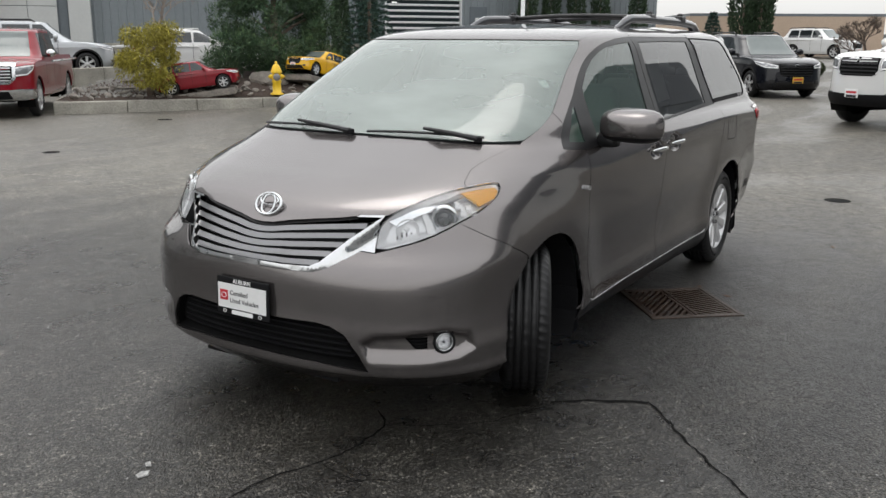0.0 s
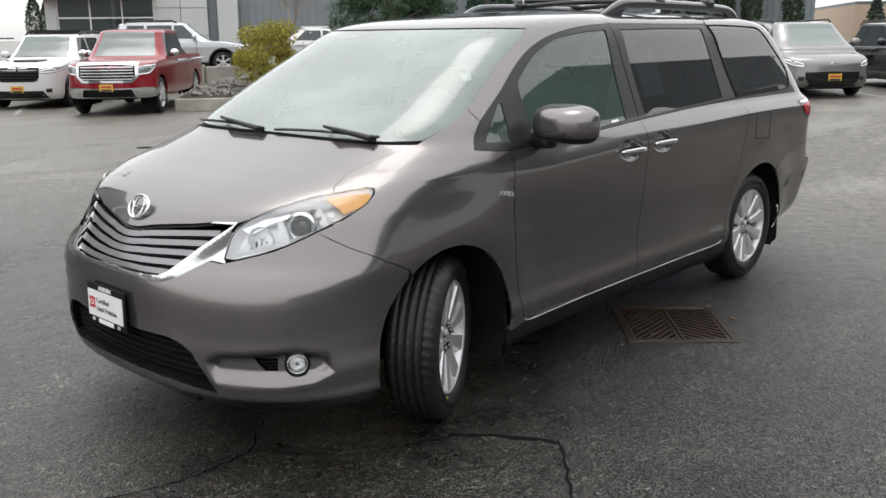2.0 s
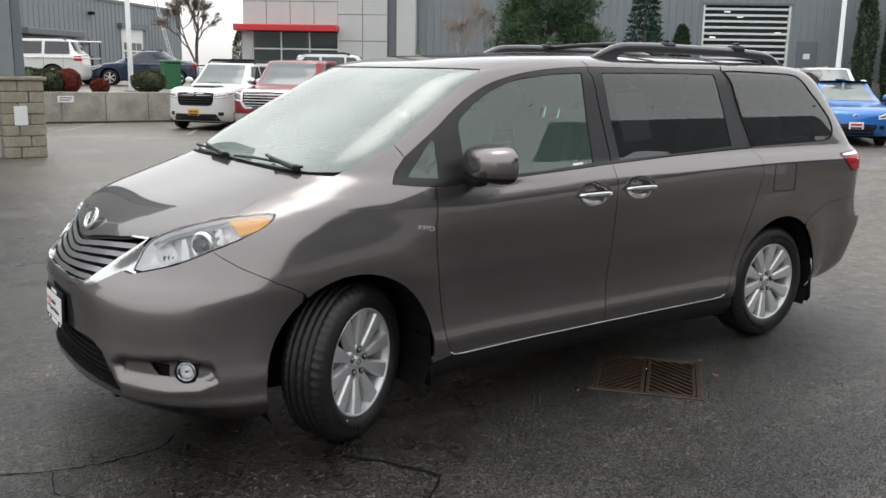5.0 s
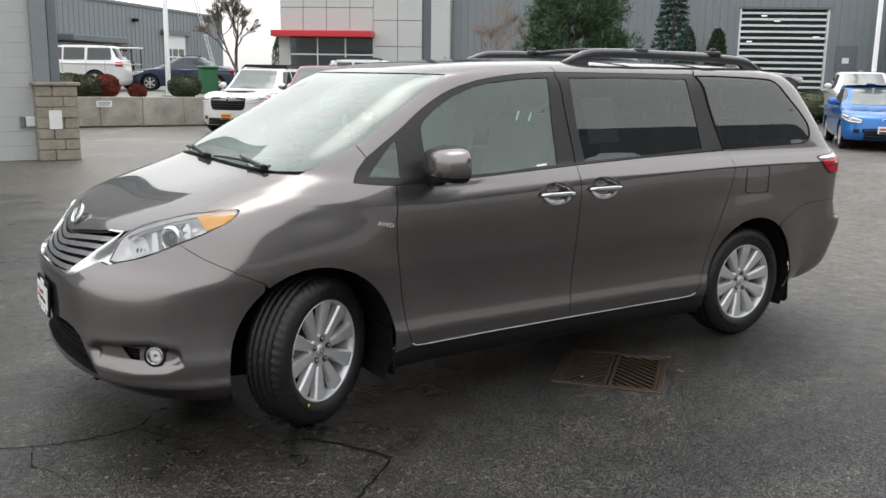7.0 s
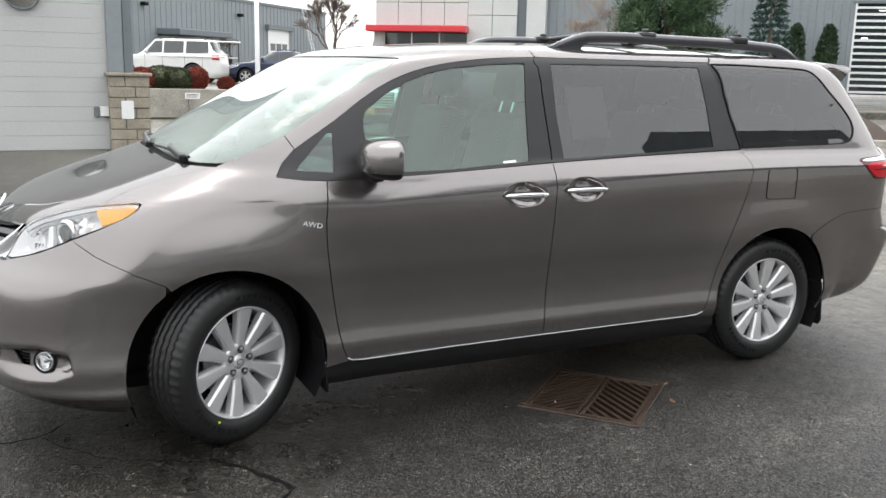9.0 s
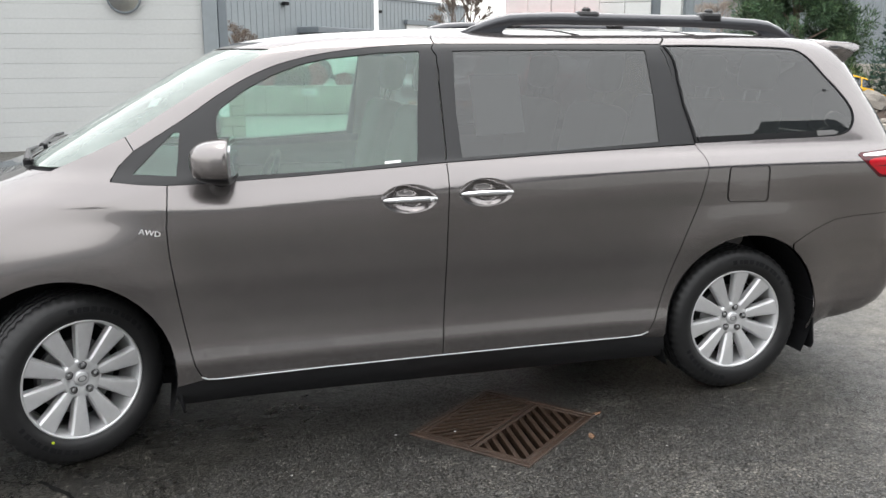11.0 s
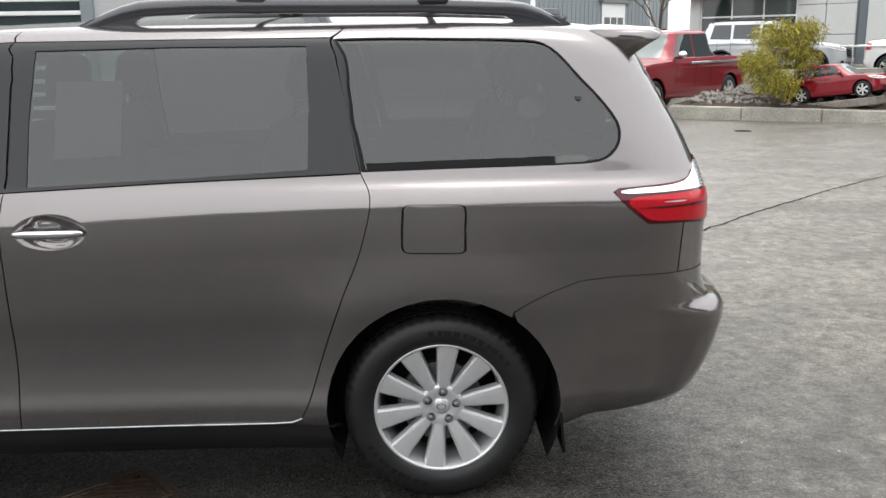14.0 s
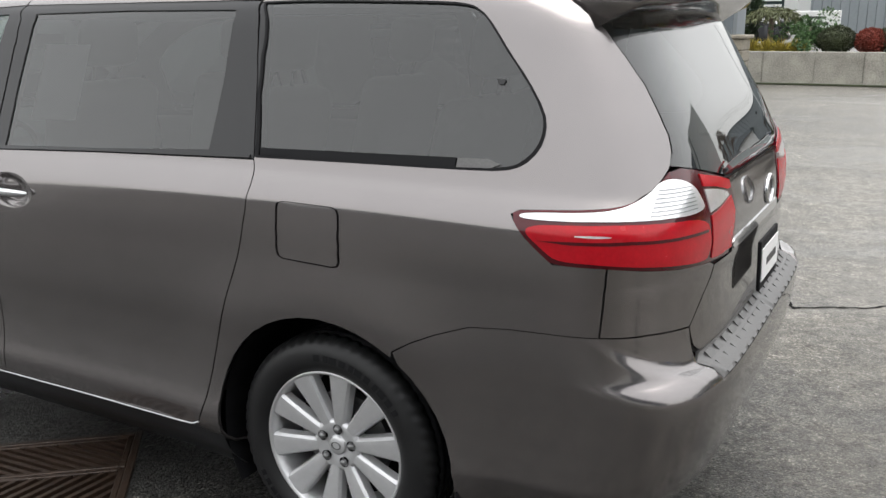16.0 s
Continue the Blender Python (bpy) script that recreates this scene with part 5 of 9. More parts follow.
# roof rails and crossbars
for sg in (1, -1):
    xs = np.linspace(0, 1, 30)
    bm = bmesh.new()
    pts, rad = [], []
    for t in xs:
        x = 1.70 + t * 1.86
        up = min(1, t / 0.16) * min(1, (1 - t) / 0.13)
        up = math.sin(up * math.pi / 2) ** 1.2
        roof_z = float(np.interp(x, [1.6, 2.2, 3.0, 3.6], [1.735, 1.750, 1.742, 1.712]))
        pts.append((x, -(0.545 - 0.02 * t) * sg, roof_z - 0.01 + 0.072 * up))
        rad.append(0.014 + 0.016 * up)
    tube(bm, pts, rad, 12)
    rail = part("roof_rail", bm, DKGREY_PAINT, van, "dark grey roof rail", True)
    for foot in ([(1.70, 1.715), (1.705, 1.738), (1.78, 1.772), (1.90, 1.808), (2.04, 1.812), (2.00, 1.79), (1.94, 1.765), (1.90, 1.72)], [(3.18, 1.800), (3.30, 1.798), (3.42, 1.778), (3.52, 1.745), (3.57, 1.715), (3.36, 1.71), (3.33, 1.745), (3.26, 1.778)]):
        bm = bmesh.new()
        prism(bm, foot, 0.034, lambda u, v, d, sg=sg: (u, (-0.560 + 0.01 * (u - 1.7) + d) * sg, v), 0.006)
        part("rail_foot", bm, DKGREY_PAINT, rail)
    for x in (2.36, 3.03):
        part("bar_clamp", nbox(x - 0.06, -0.53 * sg - 0.035, 1.80, x + 0.06, -0.53 * sg + 0.035, 1.848, bevel=0.016, seg=2), BLACK_TRIM, rail)
        part("clamp_knob", lathe([(0.022, 0), (0.022, 0.012), (0.014, 0.02), (0.001, 0.021)], 14, "z"), BLACK_TRIM, rail).matrix_local = pose(x, -0.53 * sg, 1.846)
for x in (2.36, 3.03):
    bm = bmesh.new()
    tube(bm, [(x, y, 1.822 + 0.018 * (1 - (y / 0.5) ** 2)) for y in np.linspace(-0.5, 0.5, 11)], 0.016, 10)
    part("crossbar", bm, BLACK_TRIM, van, "black roof crossbar", True)
# roof seams, sunroof edge
skin_part("sunroof", outline([("f", 0, 1.735), ("f", 0.36, 1.732), ("f", 0.38, 1.755), ("f", 0, 1.765)]), GLASS_FAR, van, sides=(1, -1), lift=0.002, rim=0.004, step=0.06, label="dark glass sunroof")

# wipers
def screen_pt(y, z, lift):
    q, n = on_skin(to_uv(("f", abs(y), z)))
    p = q[0] + n[0] * lift
    return Vector((p[0], math.copysign(abs(p[1]), y), p[2]))


for y0, y1 in ((-0.66, -0.02), (0.18, 0.74)):
    bm = bmesh.new()
    ys = np.linspace(y0, y1, 12)
    zs = [1.208 + 0.012 * math.sin(math.pi * (0.15 + 0.8 * i / 11)) for i in range(12)]
    tube(bm, [screen_pt(y, z, 0.014) for y, z in zip(ys, zs)], 0.007, 6)
    wp = part("wiper", bm, BLACK_TRIM, van, "black wiper resting on the windscreen")
    bm = bmesh.new()
    m0 = y0 + 0.02 if y0 < 0 else y0 - 0.10
    tube(bm, [screen_pt(m0, 1.203, 0.02), screen_pt((y0 + y1) / 2 - 0.1, 1.218, 0.035), screen_pt((y0 + y1) / 2, 1.233, 0.024)], [0.014, 0.010, 0.008], 8)
    part("wiper_arm", bm, BLACK_TRIM, wp)
    part("wiper_pivot", lathe([(0.02, 0), (0.02, 0.02), (0.001, 0.026)], 14, "z"), BLACK_PLASTIC, wp).matrix_local = Matrix.Translation(screen_pt(m0, 1.203, 0.004))
skin_part("screen_sticker", outline([(0.345, 1.472), (0.385, 1.478), (0.362, 1.445), (0.325, 1.440)], 0.02), PLATE_WHITE, van, lift=-0.006, rim=0.0, label="small white sticker inside the windscreen")
skin_part("window_label", outline([(1.275, 1.192), (1.345, 1.196), (1.345, 1.206), (1.275, 1.202)], 0.02), PLATE_WHITE, van, lift=-0.005, rim=0.0, label="thin white window label")
skin_part("sale_sheet", outline([(1.70, 1.30), (1.70, 1.56), (1.93, 1.56), (1.93, 1.31)], 0.04), PLATE_WHITE, van, lift=-0.02, rim=0.0, label="white paper sheet inside the tinted window")
skin_part("pull_tab", outline([(3.52, 1.475), (3.545, 1.474), (3.54, 1.462), (3.525, 1.463)], 0.01), BLACK_TRIM, van, lift=0.0015, rim=0.002)

# badge
bd = skin_at((0.312, 0.957), 1, 0.005)
lettering("drive_badge", "AWD", 0.034, RIM, van, bd @ Matrix(((1.02, 0.32, 0, 0), (0, 0.85, 0, 0), (0, 0, 1, 0), (0, 0, 0, 1))), 0.003)
for p, r in ((("r", 0.69, 0.517), 0.012), (("r", 0.25, 0.52), 0.012)):
    for sg in (1, -1):
        set_in(part("parking_sensor", lathe([(r, -0.004), (r, 0.002), (r - 0.002, 0.003), (0.001, 0.003)], 16, "z"), GREY_PAINT, van), skin_at(p, sg))
skin_part("chrome_gate_strip", outline([("r", 0, 0.985), ("r", 0.36, 0.985), ("r", 0.38, 1.0), ("r", 0.36, 1.015), ("r", 0, 1.015)]), CHROME, gate, sides=(1, -1), lift=0.004, rim=0.012)
rear_plate = set_in(part("rear_plate", nbox(-0.155, -0.08, 0, 0.155, 0.08, 0.012, bevel=0.006, seg=2), BLACK_PLASTIC, van, "white dealer plate in black frame"), Matrix.Translation((4.098, 0, 0.885)) @ Euler((radians(88), 0, radians(90))).to_matrix().to_4x4())
part("plate_sheet", nbox(-0.143, -0.05, 0.010, 0.143, 0.052, 0.015), PLATE_WHITE, rear_plate)
part("plate_bar", nbox(-0.07, -0.012, 0.0152, 0.10, 0.012, 0.016), PRINT_DARK, rear_plate)
re_m = Matrix.Translation((4.092, 0, 1.105)) @ Euler((radians(88), 0, radians(90))).to_matrix().to_4x4()
set_in(part("rear_emblem", torus(0.062, 0.008, sy=0.70), CHROME, gate, "chrome oval emblem", True), re_m)

# ---- wheels ----
def wheel(parent, m, sg):
    """Ten-spoke alloy wheel; the outer face looks along -y (left) before turning."""
    w = new("wheel")
    w.parent = parent
    w.matrix_local = m @ (Matrix.Identity(4) if sg == 1 else pose(0, 0, 0, 0, 0, 180))
    bm = bmesh.new()
    n = 168
    prof = [(0.240, -0.088), (0.249, -0.099), (0.264, -0.110), (0.286, -0.116), (0.310, -0.113), (0.330, -0.106), (0.343, -0.097), (0.3525, -0.086), (0.357, -0.072), (0.358, -0.058), (0.350, -0.057), (0.350, -0.049), (0.3585, -0.048), (0.359, -0.024), (0.351, -0.023), (0.351, -0.015), (0.359, -0.014),
            (0.359, 0.014), (0.351, 0.015), (0.351, 0.023), (0.359, 0.024), (0.3585, 0.048), (0.350, 0.049), (0.350, 0.057), (0.358, 0.058), (0.357, 0.072), (0.3525, 0.086), (0.343, 0.097), (0.31, 0.113), (0.27, 0.113), (0.232, 0.09)]
    rings = []
    for j, (r, a) in enumerate(prof):
        ring_v = []
        for i in range(n):
            rr = r
            if r > 0.3415 and (abs(a) > 0.057) and i % 3 == 0:
                rr = r - 0.007
            if abs(a) < 0.03 and r > 0.352 and i % 4 == 0:
                rr = r - 0.004
            t = 2 * math.pi * (i + 1.2 * abs(a) / 0.05) / n
            ring_v.append(bm.verts.new((rr * math.cos(t), a, rr * math.sin(t))))
        rings.append(ring_v)
    for r0, r1 in zip(rings, rings[1:]):
        for i in range(n):
            bm.faces.new((r0[i], r0[(i + 1) % n], r1[(i + 1) % n], r1[i]))
    bmesh.ops.recalc_face_normals(bm, faces=bm.faces)
    tyre = part("tyre", bm, RUBBER, w, "black road tyre with moulded sidewall bars", True)
    for start, cnt in ((0.6, 11), (3.6, 9)):
        for i in range(cnt):
            a0 = start + i * 0.105
            wd = (0.036 + 0.020 * ((i * 7) % 3) / 2) * 1.6
            bm = bmesh.new()
            lo = [bm.verts.new(((0.296 + dr) * math.cos(a0 + da), -0.1155, (0.296 + dr) * math.sin(a0 + da))) for dr, da in ((-0.010, 0), (-0.010, wd), (0.010, wd), (0.010, 0))]
            hi = [bm.verts.new((v.co.x, -0.1168 + 0.0012 * (k > 1), v.co.z)) for k, v in enumerate(lo)]
            bm.faces.new(hi)
            for k in range(4):
                bm.faces.new((lo[k], lo[(k + 1) % 4], hi[(k + 1) % 4], hi[k]))
            part("sidewall_bar", bm, BLACK_PLASTIC, tyre)
    rim = part("rim", lathe([(0.246, -0.088), (0.2485, -0.097), (0.243, -0.100), (0.236, -0.092), (0.228, -0.060), (0.220, 0.0), (0.215, 0.085), (0.232, 0.092)], 64), RIM, w, "silver ten-spoke alloy rim", True)
    bm = bmesh.new()
    lathe([(0.001, -0.066), (0.030, -0.067), (0.046, -0.070), (0.070, -0.076), (0.082, -0.072), (0.086, -0.05), (0.084, -0.03)], 40, "y", bm)
    part("hub", bm, RIM, rim, smooth=True)
    bm = bmesh.new()
    # a spoke: flat face with bevelled shoulders
    prof_s = []
    for r, hw, y in ((0.062, 0.017, -0.074), (0.10, 0.020, -0.079), (0.15, 0.026, -0.085), (0.20, 0.032, -0.090), (0.238, 0.037, -0.093)):
        prof_s.append([bm.verts.new((x, yy, r)) for x, yy in ((-hw - 0.008, y + 0.035), (-hw - 0.004, y + 0.010), (-hw + 0.003, y + 0.001), (-hw * 0.5, y), (hw * 0.5, y), (hw - 0.003, y + 0.001), (hw + 0.004, y + 0.010), (hw + 0.008, y + 0.035))])
    for r0, r1 in zip(prof_s, prof_s[1:]):
        for k in range(7):
            bm.faces.new((r0[k], r0[k + 1], r1[k + 1], r1[k]))
    bmesh.ops.recalc_face_normals(bm, faces=bm.faces)
    me = mesh_of("spoke", bm, RIM)
    for i in range(10):
        s_ob = new("spoke", me)
        s_ob.parent = rim
        s_ob.matrix_local = pose(0, 0, 0, 0, 36 * i + 7, 0)
    nut = mesh_of("lug_nut", lathe([(0.011, -0.060), (0.011, -0.082), (0.007, -0.088), (0.001, -0.088)], 10), RIM_DARK, True)
    well = mesh_of("lug_well", lathe([(0.0165, -0.0775), (0.0145, -0.0775), (0.0135, -0.060)], 16), DARK, True)
    for i in range(5):
        for mm_ in (nut, well):
            o = new(mm_.name.split(".")[0], mm_)
            o.parent = rim
            a = 2 * math.pi * (i + 0.15) / 5
            o.matrix_local = pose(0.056 * math.cos(a), 0, 0.056 * math.sin(a))
    cap = part("centre_cap", lathe([(0.001, -0.078), (0.024, -0.078), (0.031, -0.073), (0.033, -0.060)], 28), RIM, rim, smooth=True)
    part("cap_emblem", torus(0.016, 0.0022, 24, 6, 0.7), RIM_DARK, cap).matrix_local = pose(0, -0.079, 0, 90, 0, 0)
    part("brake_disc", lathe([(0.08, -0.02), (0.155, -0.02), (0.155, 0.006), (0.08, 0.006)], 40), RIM_DARK, w, smooth=False)
    part("caliper", nbox(-0.16, -0.045, -0.06, -0.09, 0.02, 0.07, bevel=0.012), RIM_DARK, w)
    part("hub_carrier", lathe([(0.001, 0.0), (0.20, 0.02), (0.205, 0.04), (0.001, 0.05)], 30), DARK, w)
    return w


STEER = 28
w_fl = wheel(van, pose(-0.03, -0.843, 0.359, 0, 0, STEER), 1)
wheel(van, pose(-0.03, 0.843, 0.359, 0, 0, STEER), -1)
wheel(van, pose(3.03, -0.830, 0.359, 0, 0, 0), 1)
wheel(van, pose(3.03, 0.830, 0.359, 0, 0, 0), -1)
set_in(part("chalk_dot", lathe([(0.006, 0), (0.006, -0.001), (0.001, -0.0015)], 12), surf("yellow_chalk", (0.6, 0.7, 0.02), 0.7), w_fl, "yellow chalk dot"), pose(-0.15, -0.1135, -0.222))

# arch liners, flaps, underbody
for cx, yi in ((-0.045, 0.50), (3.04, 0.55)):
    for sg in (1, -1):
        bm = bmesh.new()
        rings = []
        for y in (0.935, 0.75, yi):
            rings.append([bm.verts.new((cx + 0.432 * math.cos(a), -y * sg, 0.365 + 0.432 * math.sin(a))) for a in np.linspace(-0.5, math.pi + 0.5, 36)])
        for r0, r1 in zip(rings, rings[1:]):
            for i in range(35):
                bm.faces.new((r0[i], r0[i + 1], r1[i + 1], r1[i]))
        bm.faces.new(rings[-1])
        part("arch_liner", bm, BLACK_PLASTIC, van)
for sg in (1, -1):
    for cx, x, z0, z1 in ((0, 0.372, 0.17, 0.42), (1, 3.462, 0.17, 0.43)):
        bm = bmesh.new()
        prism(bm, [(-0.945, z1), (-0.78, z1), (-0.76, z0 + 0.02), (-0.80, z0), (-0.925, z0), (-0.945, z0 + 0.03)], 0.008, lambda u, v, d, x=x, sg=sg: (x + d + (0.36 - v) * 0.10, u * sg, v))
        part("mud_flap", bm, BLACK_PLASTIC, van, "black mud flap")
part("underbody", nbox(-0.80, -0.52, 0.20, 3.85, 0.52, 0.40, bevel=0.05), BLACK_PLASTIC, van)
part("sill_underside", nbox(0.42, -0.88, 0.21, 2.58, 0.88, 0.30), BLACK_PLASTIC, van)
part("chassis_front", nbox(-0.93, -0.40, 0.215, -0.45, 0.40, 0.26), BLACK_PLASTIC, van)
part("chassis_front", nbox(-0.72, -0.66, 0.218, -0.45, 0.66, 0.262), BLACK_PLASTIC, van)
part("intake_backing", nbox(-0.84, -0.50, 0.26, -0.60, 0.50, 0.62), DARK, van)
part("bumper_core", nbox(3.50, -0.70, 0.36, 3.96, 0.70, 0.60, bevel=0.05), DARK, van)
# added silver tube imitates the door's bottom edge catching the sky
for sg in (1, -1):
    bm = bmesh.new()
    line = [(0.475, 0.340), (0.50, 0.326), (0.56, 0.321), (1.0, 0.325), (1.516, 0.329), (2.0, 0.331), (2.42, 0.333), (2.49, 0.339), (2.525, 0.354)]
    tube(bm, [Vector((on_skin(to_uv(q))[0][0] + on_skin(to_uv(q))[1][0] * 0.001) * np.array([1, sg, 1])) for q in line], 0.0027, 8)
    part("door_edge_highlight", bm, RIM, van, "thin bright tube standing for the sky highlight on the door edge", True)

# ---- interior ----
part("cabin_floor", nbox(0.45, -0.85, 0.40, 2.5, 0.85, 0.46), DASH, van)
part("load_floor", nbox(2.5, -0.5, 0.40, 3.95, 0.5, 0.46), DASH, van)
for sg in (1, -1):
    skin_part("door_card", outline([(0.45, 0.46), (0.45, 1.12), (1.5, 1.165), (2.7, 1.205), (3.5, 1.22), (3.5, 0.98), (3.3, 0.96), (2.6, 0.88), (2.5, 0.46)]), DASH, van, sides=(sg,), lift=-0.055, rim=0.0, step=0.1, label="grey door lining")
    part("armrest", nbox(0.75, -0.90 * sg - 0.03, 0.92, 1.4, -0.90 * sg + 0.05, 1.0, bevel=0.02, seg=2), SEAT, van)
    skin_part("pillar_trim", outline([(1.46, 1.19), (1.47, 1.66), (1.62, 1.66), (1.61, 1.20)]), SEAT, van, sides=(sg,), lift=-0.03, rim=0.0, step=0.1)
bm = bmesh.new()
prism(bm, [(-0.02, 1.17), (0.42, 1.135), (0.58, 1.09), (0.62, 1.0), (0.57, 0.90), (0.54, 0.84), (0.10, 0.84), (0.0, 0.9)], 1.56, lambda u, v, d: (u, d - 0.78, v), 0.0)
part("dashboard", bm, DASH, van, "grey dashboard")
part("instrument_hood", nbox(0.42, -0.58, 1.10, 0.60, -0.18, 1.17, bevel=0.03, seg=3), DASH, van)
part("centre_console", nbox(0.45, -0.16, 0.46, 0.90, 0.16, 0.98, bevel=0.04, seg=2), DASH, van)
sw = set_in(part("steering_wheel", torus(0.185, 0.016, 36, 10), BLACK_TRIM, van, "dark steering wheel", True), Matrix.Translation((0.80, -0.38, 1.03)) @ Euler((0, radians(-66), 0)).to_matrix().to_4x4())
part("wheel_hub", ball(0.07, 0.06, 0.03), DASH, sw, smooth=True)
part("wheel_spoke", nbox(-0.015, -0.18, -0.008, 0.015, 0.18, 0.008, bevel=0.004), DASH, sw)


def seat(x, y, w=0.50):
    st = new("seat")
    st.parent = van
    st.matrix_local = pose(x, y, 0.46)
    part("seat_cushion", nbox(-0.26, -w / 2, 0.20, 0.28, w / 2, 0.40, bevel=0.06, seg=3), SEAT, st, smooth=True)
    part("seat_base", nbox(-0.2, -w / 2 + 0.06, 0.0, 0.22, w / 2 - 0.06, 0.22), BLACK_PLASTIC, st)
    bm = nbox(-0.07, -w / 2, 0.0, 0.08, w / 2, 0.62, bevel=0.06, seg=3)
    set_in(part("backrest", bm, SEAT, st, smooth=True), pose(0.24, 0, 0.34, 0, 14, 0))
    set_in(part("headrest", nbox(-0.05, -0.13, 0.0, 0.06, 0.13, 0.19, bevel=0.05, seg=3), SEAT, st, smooth=True), pose(0.405, 0, 1.0, 0, 10, 0))
    bm = bmesh.new()
    for yy in (-0.06, 0.06):
        tube(bm, [(0.38, yy, 0.92), (0.41, yy, 1.03)], 0.007, 6)
    part("headrest_posts", bm, CHROME, st)


for x, y in ((1.18, -0.40), (1.18, 0.40), (2.10, -0.42), (2.10, 0.42), (2.95, -0.48), (2.95, 0.0), (2.95, 0.48)):
    seat(x, y, 0.50 if x < 2.9 else 0.44)
skin_part("headliner", outline([(0.95, 1.668), (1.6, 1.70), (2.7, 1.70), (3.5, 1.68), ("r", 0, 1.68), ("r", 0, 1.775), ("f", 0, 1.775), ("f", 0, 1.69)], 0.05), SEAT, van, sides=(1, -1), lift=-0.04, rim=0.0, step=0.12, label="grey headliner")
set_in(part("rear_view_mirror", nbox(-0.02, -0.12, -0.035, 0.01, 0.12, 0.035, bevel=0.012, seg=2), BLACK_TRIM, van), pose(0.70, 0, 1.55, 0, -10, 0))
# ---- setting: ground, walls, buildings ----
bm = bmesh.new()
bmesh.ops.create_grid(bm, x_segments=2, y_segments=2, size=600)
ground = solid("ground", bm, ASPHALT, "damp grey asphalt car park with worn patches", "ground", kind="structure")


def rise(x):
    """The lot climbs gently to the east."""
    return 0.0125 * min(max(x - 9.0, 0.0), 16.0) + 0.018 * min(max(x - 25.0, 0.0), 35.0)


def flat(name, pts, z, mat, label, category="road marking", kind="structure", th=0.0, slope=False):
    bm = bmesh.new()
    f = bm.faces.new([bm.verts.new((x, y, z + (rise(x) if slope else 0))) for x, y in pts])
    if f.normal.z < 0:
        bmesh.ops.reverse_faces(bm, faces=[f])
    if th:
        r = bmesh.ops.extrude_face_region(bm, geom=[f])
        for v in r["geom"]:
            if isinstance(v, bmesh.types.BMVert):
                v.co.z -= th
        bmesh.ops.recalc_face_normals(bm, faces=bm.faces)
    return solid(name, bm, mat, label, category, kind=kind)


def ribbon(pts, w, z, seed, rough=0.35):
    """A ragged strip along a line, for cracks and seams."""
    rnd = random.Random(seed)
    bm = bmesh.new()
    full = []
    for a, b in zip(pts, pts[1:]):
        a, b = Vector(a), Vector(b)
        n = max(2, int((b - a).length / 0.03))
        full += [a + (b - a) * i / n for i in range(n)]
    full.append(Vector(pts[-1]))
    off, rows = 0.0, []
    for i, p in enumerate(full):
        d = (full[min(i + 1, len(full) - 1)] - full[max(i - 1, 0)]).normalized()
        nrm = Vector((-d.y, d.x))
        off = off * 0.9 + rnd.gauss(0, 0.006)
        ww = w * (0.5 + rnd.random() * rough * 2.5)
        rows.append([bm.verts.new((*(p + nrm * (off + s * ww)), z)) for s in (-0.5, 0.5)])
    for r0, r1 in zip(rows, rows[1:]):
        bm.faces.new((r0[0], r1[0], r1[1], r0[1]))
    bmesh.ops.recalc_face_normals(bm, faces=bm.faces)
    for f in bm.faces:
        if f.normal.z < 0:
            f.normal_flip()
    return bm


CRACK = surf("crack_filler", (0.004, 0.004, 0.004), 0.8, spec=0.1, var=0.3, scale=20, fine=150, bump=0.3, bscale=90)
LINE_WHITE = surf("worn_white_line_paint", (0.30, 0.30, 0.29), 0.7, var=0.6, scale=14, fine=90)
for i, (pts, w) in enumerate((
        ([(-2.3, -0.40), (-1.63, -0.455), (-1.304, -0.531), (-1.065, -0.565), (-0.82, -0.55), (-0.70, -0.43)], 0.008),
        ([(-1.25, -0.54), (-1.28, -0.75), (-1.18, -1.0)], 0.004), ([(-0.82, -0.55), (-0.55, -0.9), (-0.35, -0.98), (-0.167, -1.066)], 0.004),
        ([(-0.167, -1.066), (0.041, -1.323), (0.095, -1.443)], 0.018), ([(0.095, -1.443), (-0.08, -1.60), (-0.265, -1.759), (-0.576, -2.067), (-1.3, -2.7)], 0.010),
        ([(3.80, 2.88), (3.925, 2.35), (4.4, 2.63), (4.748, 3.02), (5.5, 3.7), (6.176, 4.41), (7.3, 5.48), (10.5, 8.2)], 0.020))):
    solid("asphalt_crack", ribbon(pts, w * 1.1, 0.0035, i), CRACK, "thin dark crack in the asphalt", "crack", kind="structure")
for a, b, w in (((8.0, 15.35), (9.9, 19.0), 0.09), ((5.6, 17.3), (7.3, 20.7), 0.09), ((15.2, 7.9), (18.6, 10.9), 0.1), ((16.8, 5.0), (20.2, 8.0), 0.1), ((19.0, 2.6), (22.4, 5.6), 0.1), ((21.5, 0.2), (24.9, 3.2), 0.1), ((3.0, 19.5), (5.0, 22.6), 0.09)):
    d = Vector((b[0] - a[0], b[1] - a[1])).normalized()
    n = Vector((-d.y, d.x)) * w / 2
    flat("parking_line", [(a[0] + n.x, a[1] + n.y), (b[0] + n.x, b[1] + n.y), (b[0] - n.x, b[1] - n.y), (a[0] - n.x, a[1] - n.y)], 0.004, LINE_WHITE, "worn white parking line", slope=True)


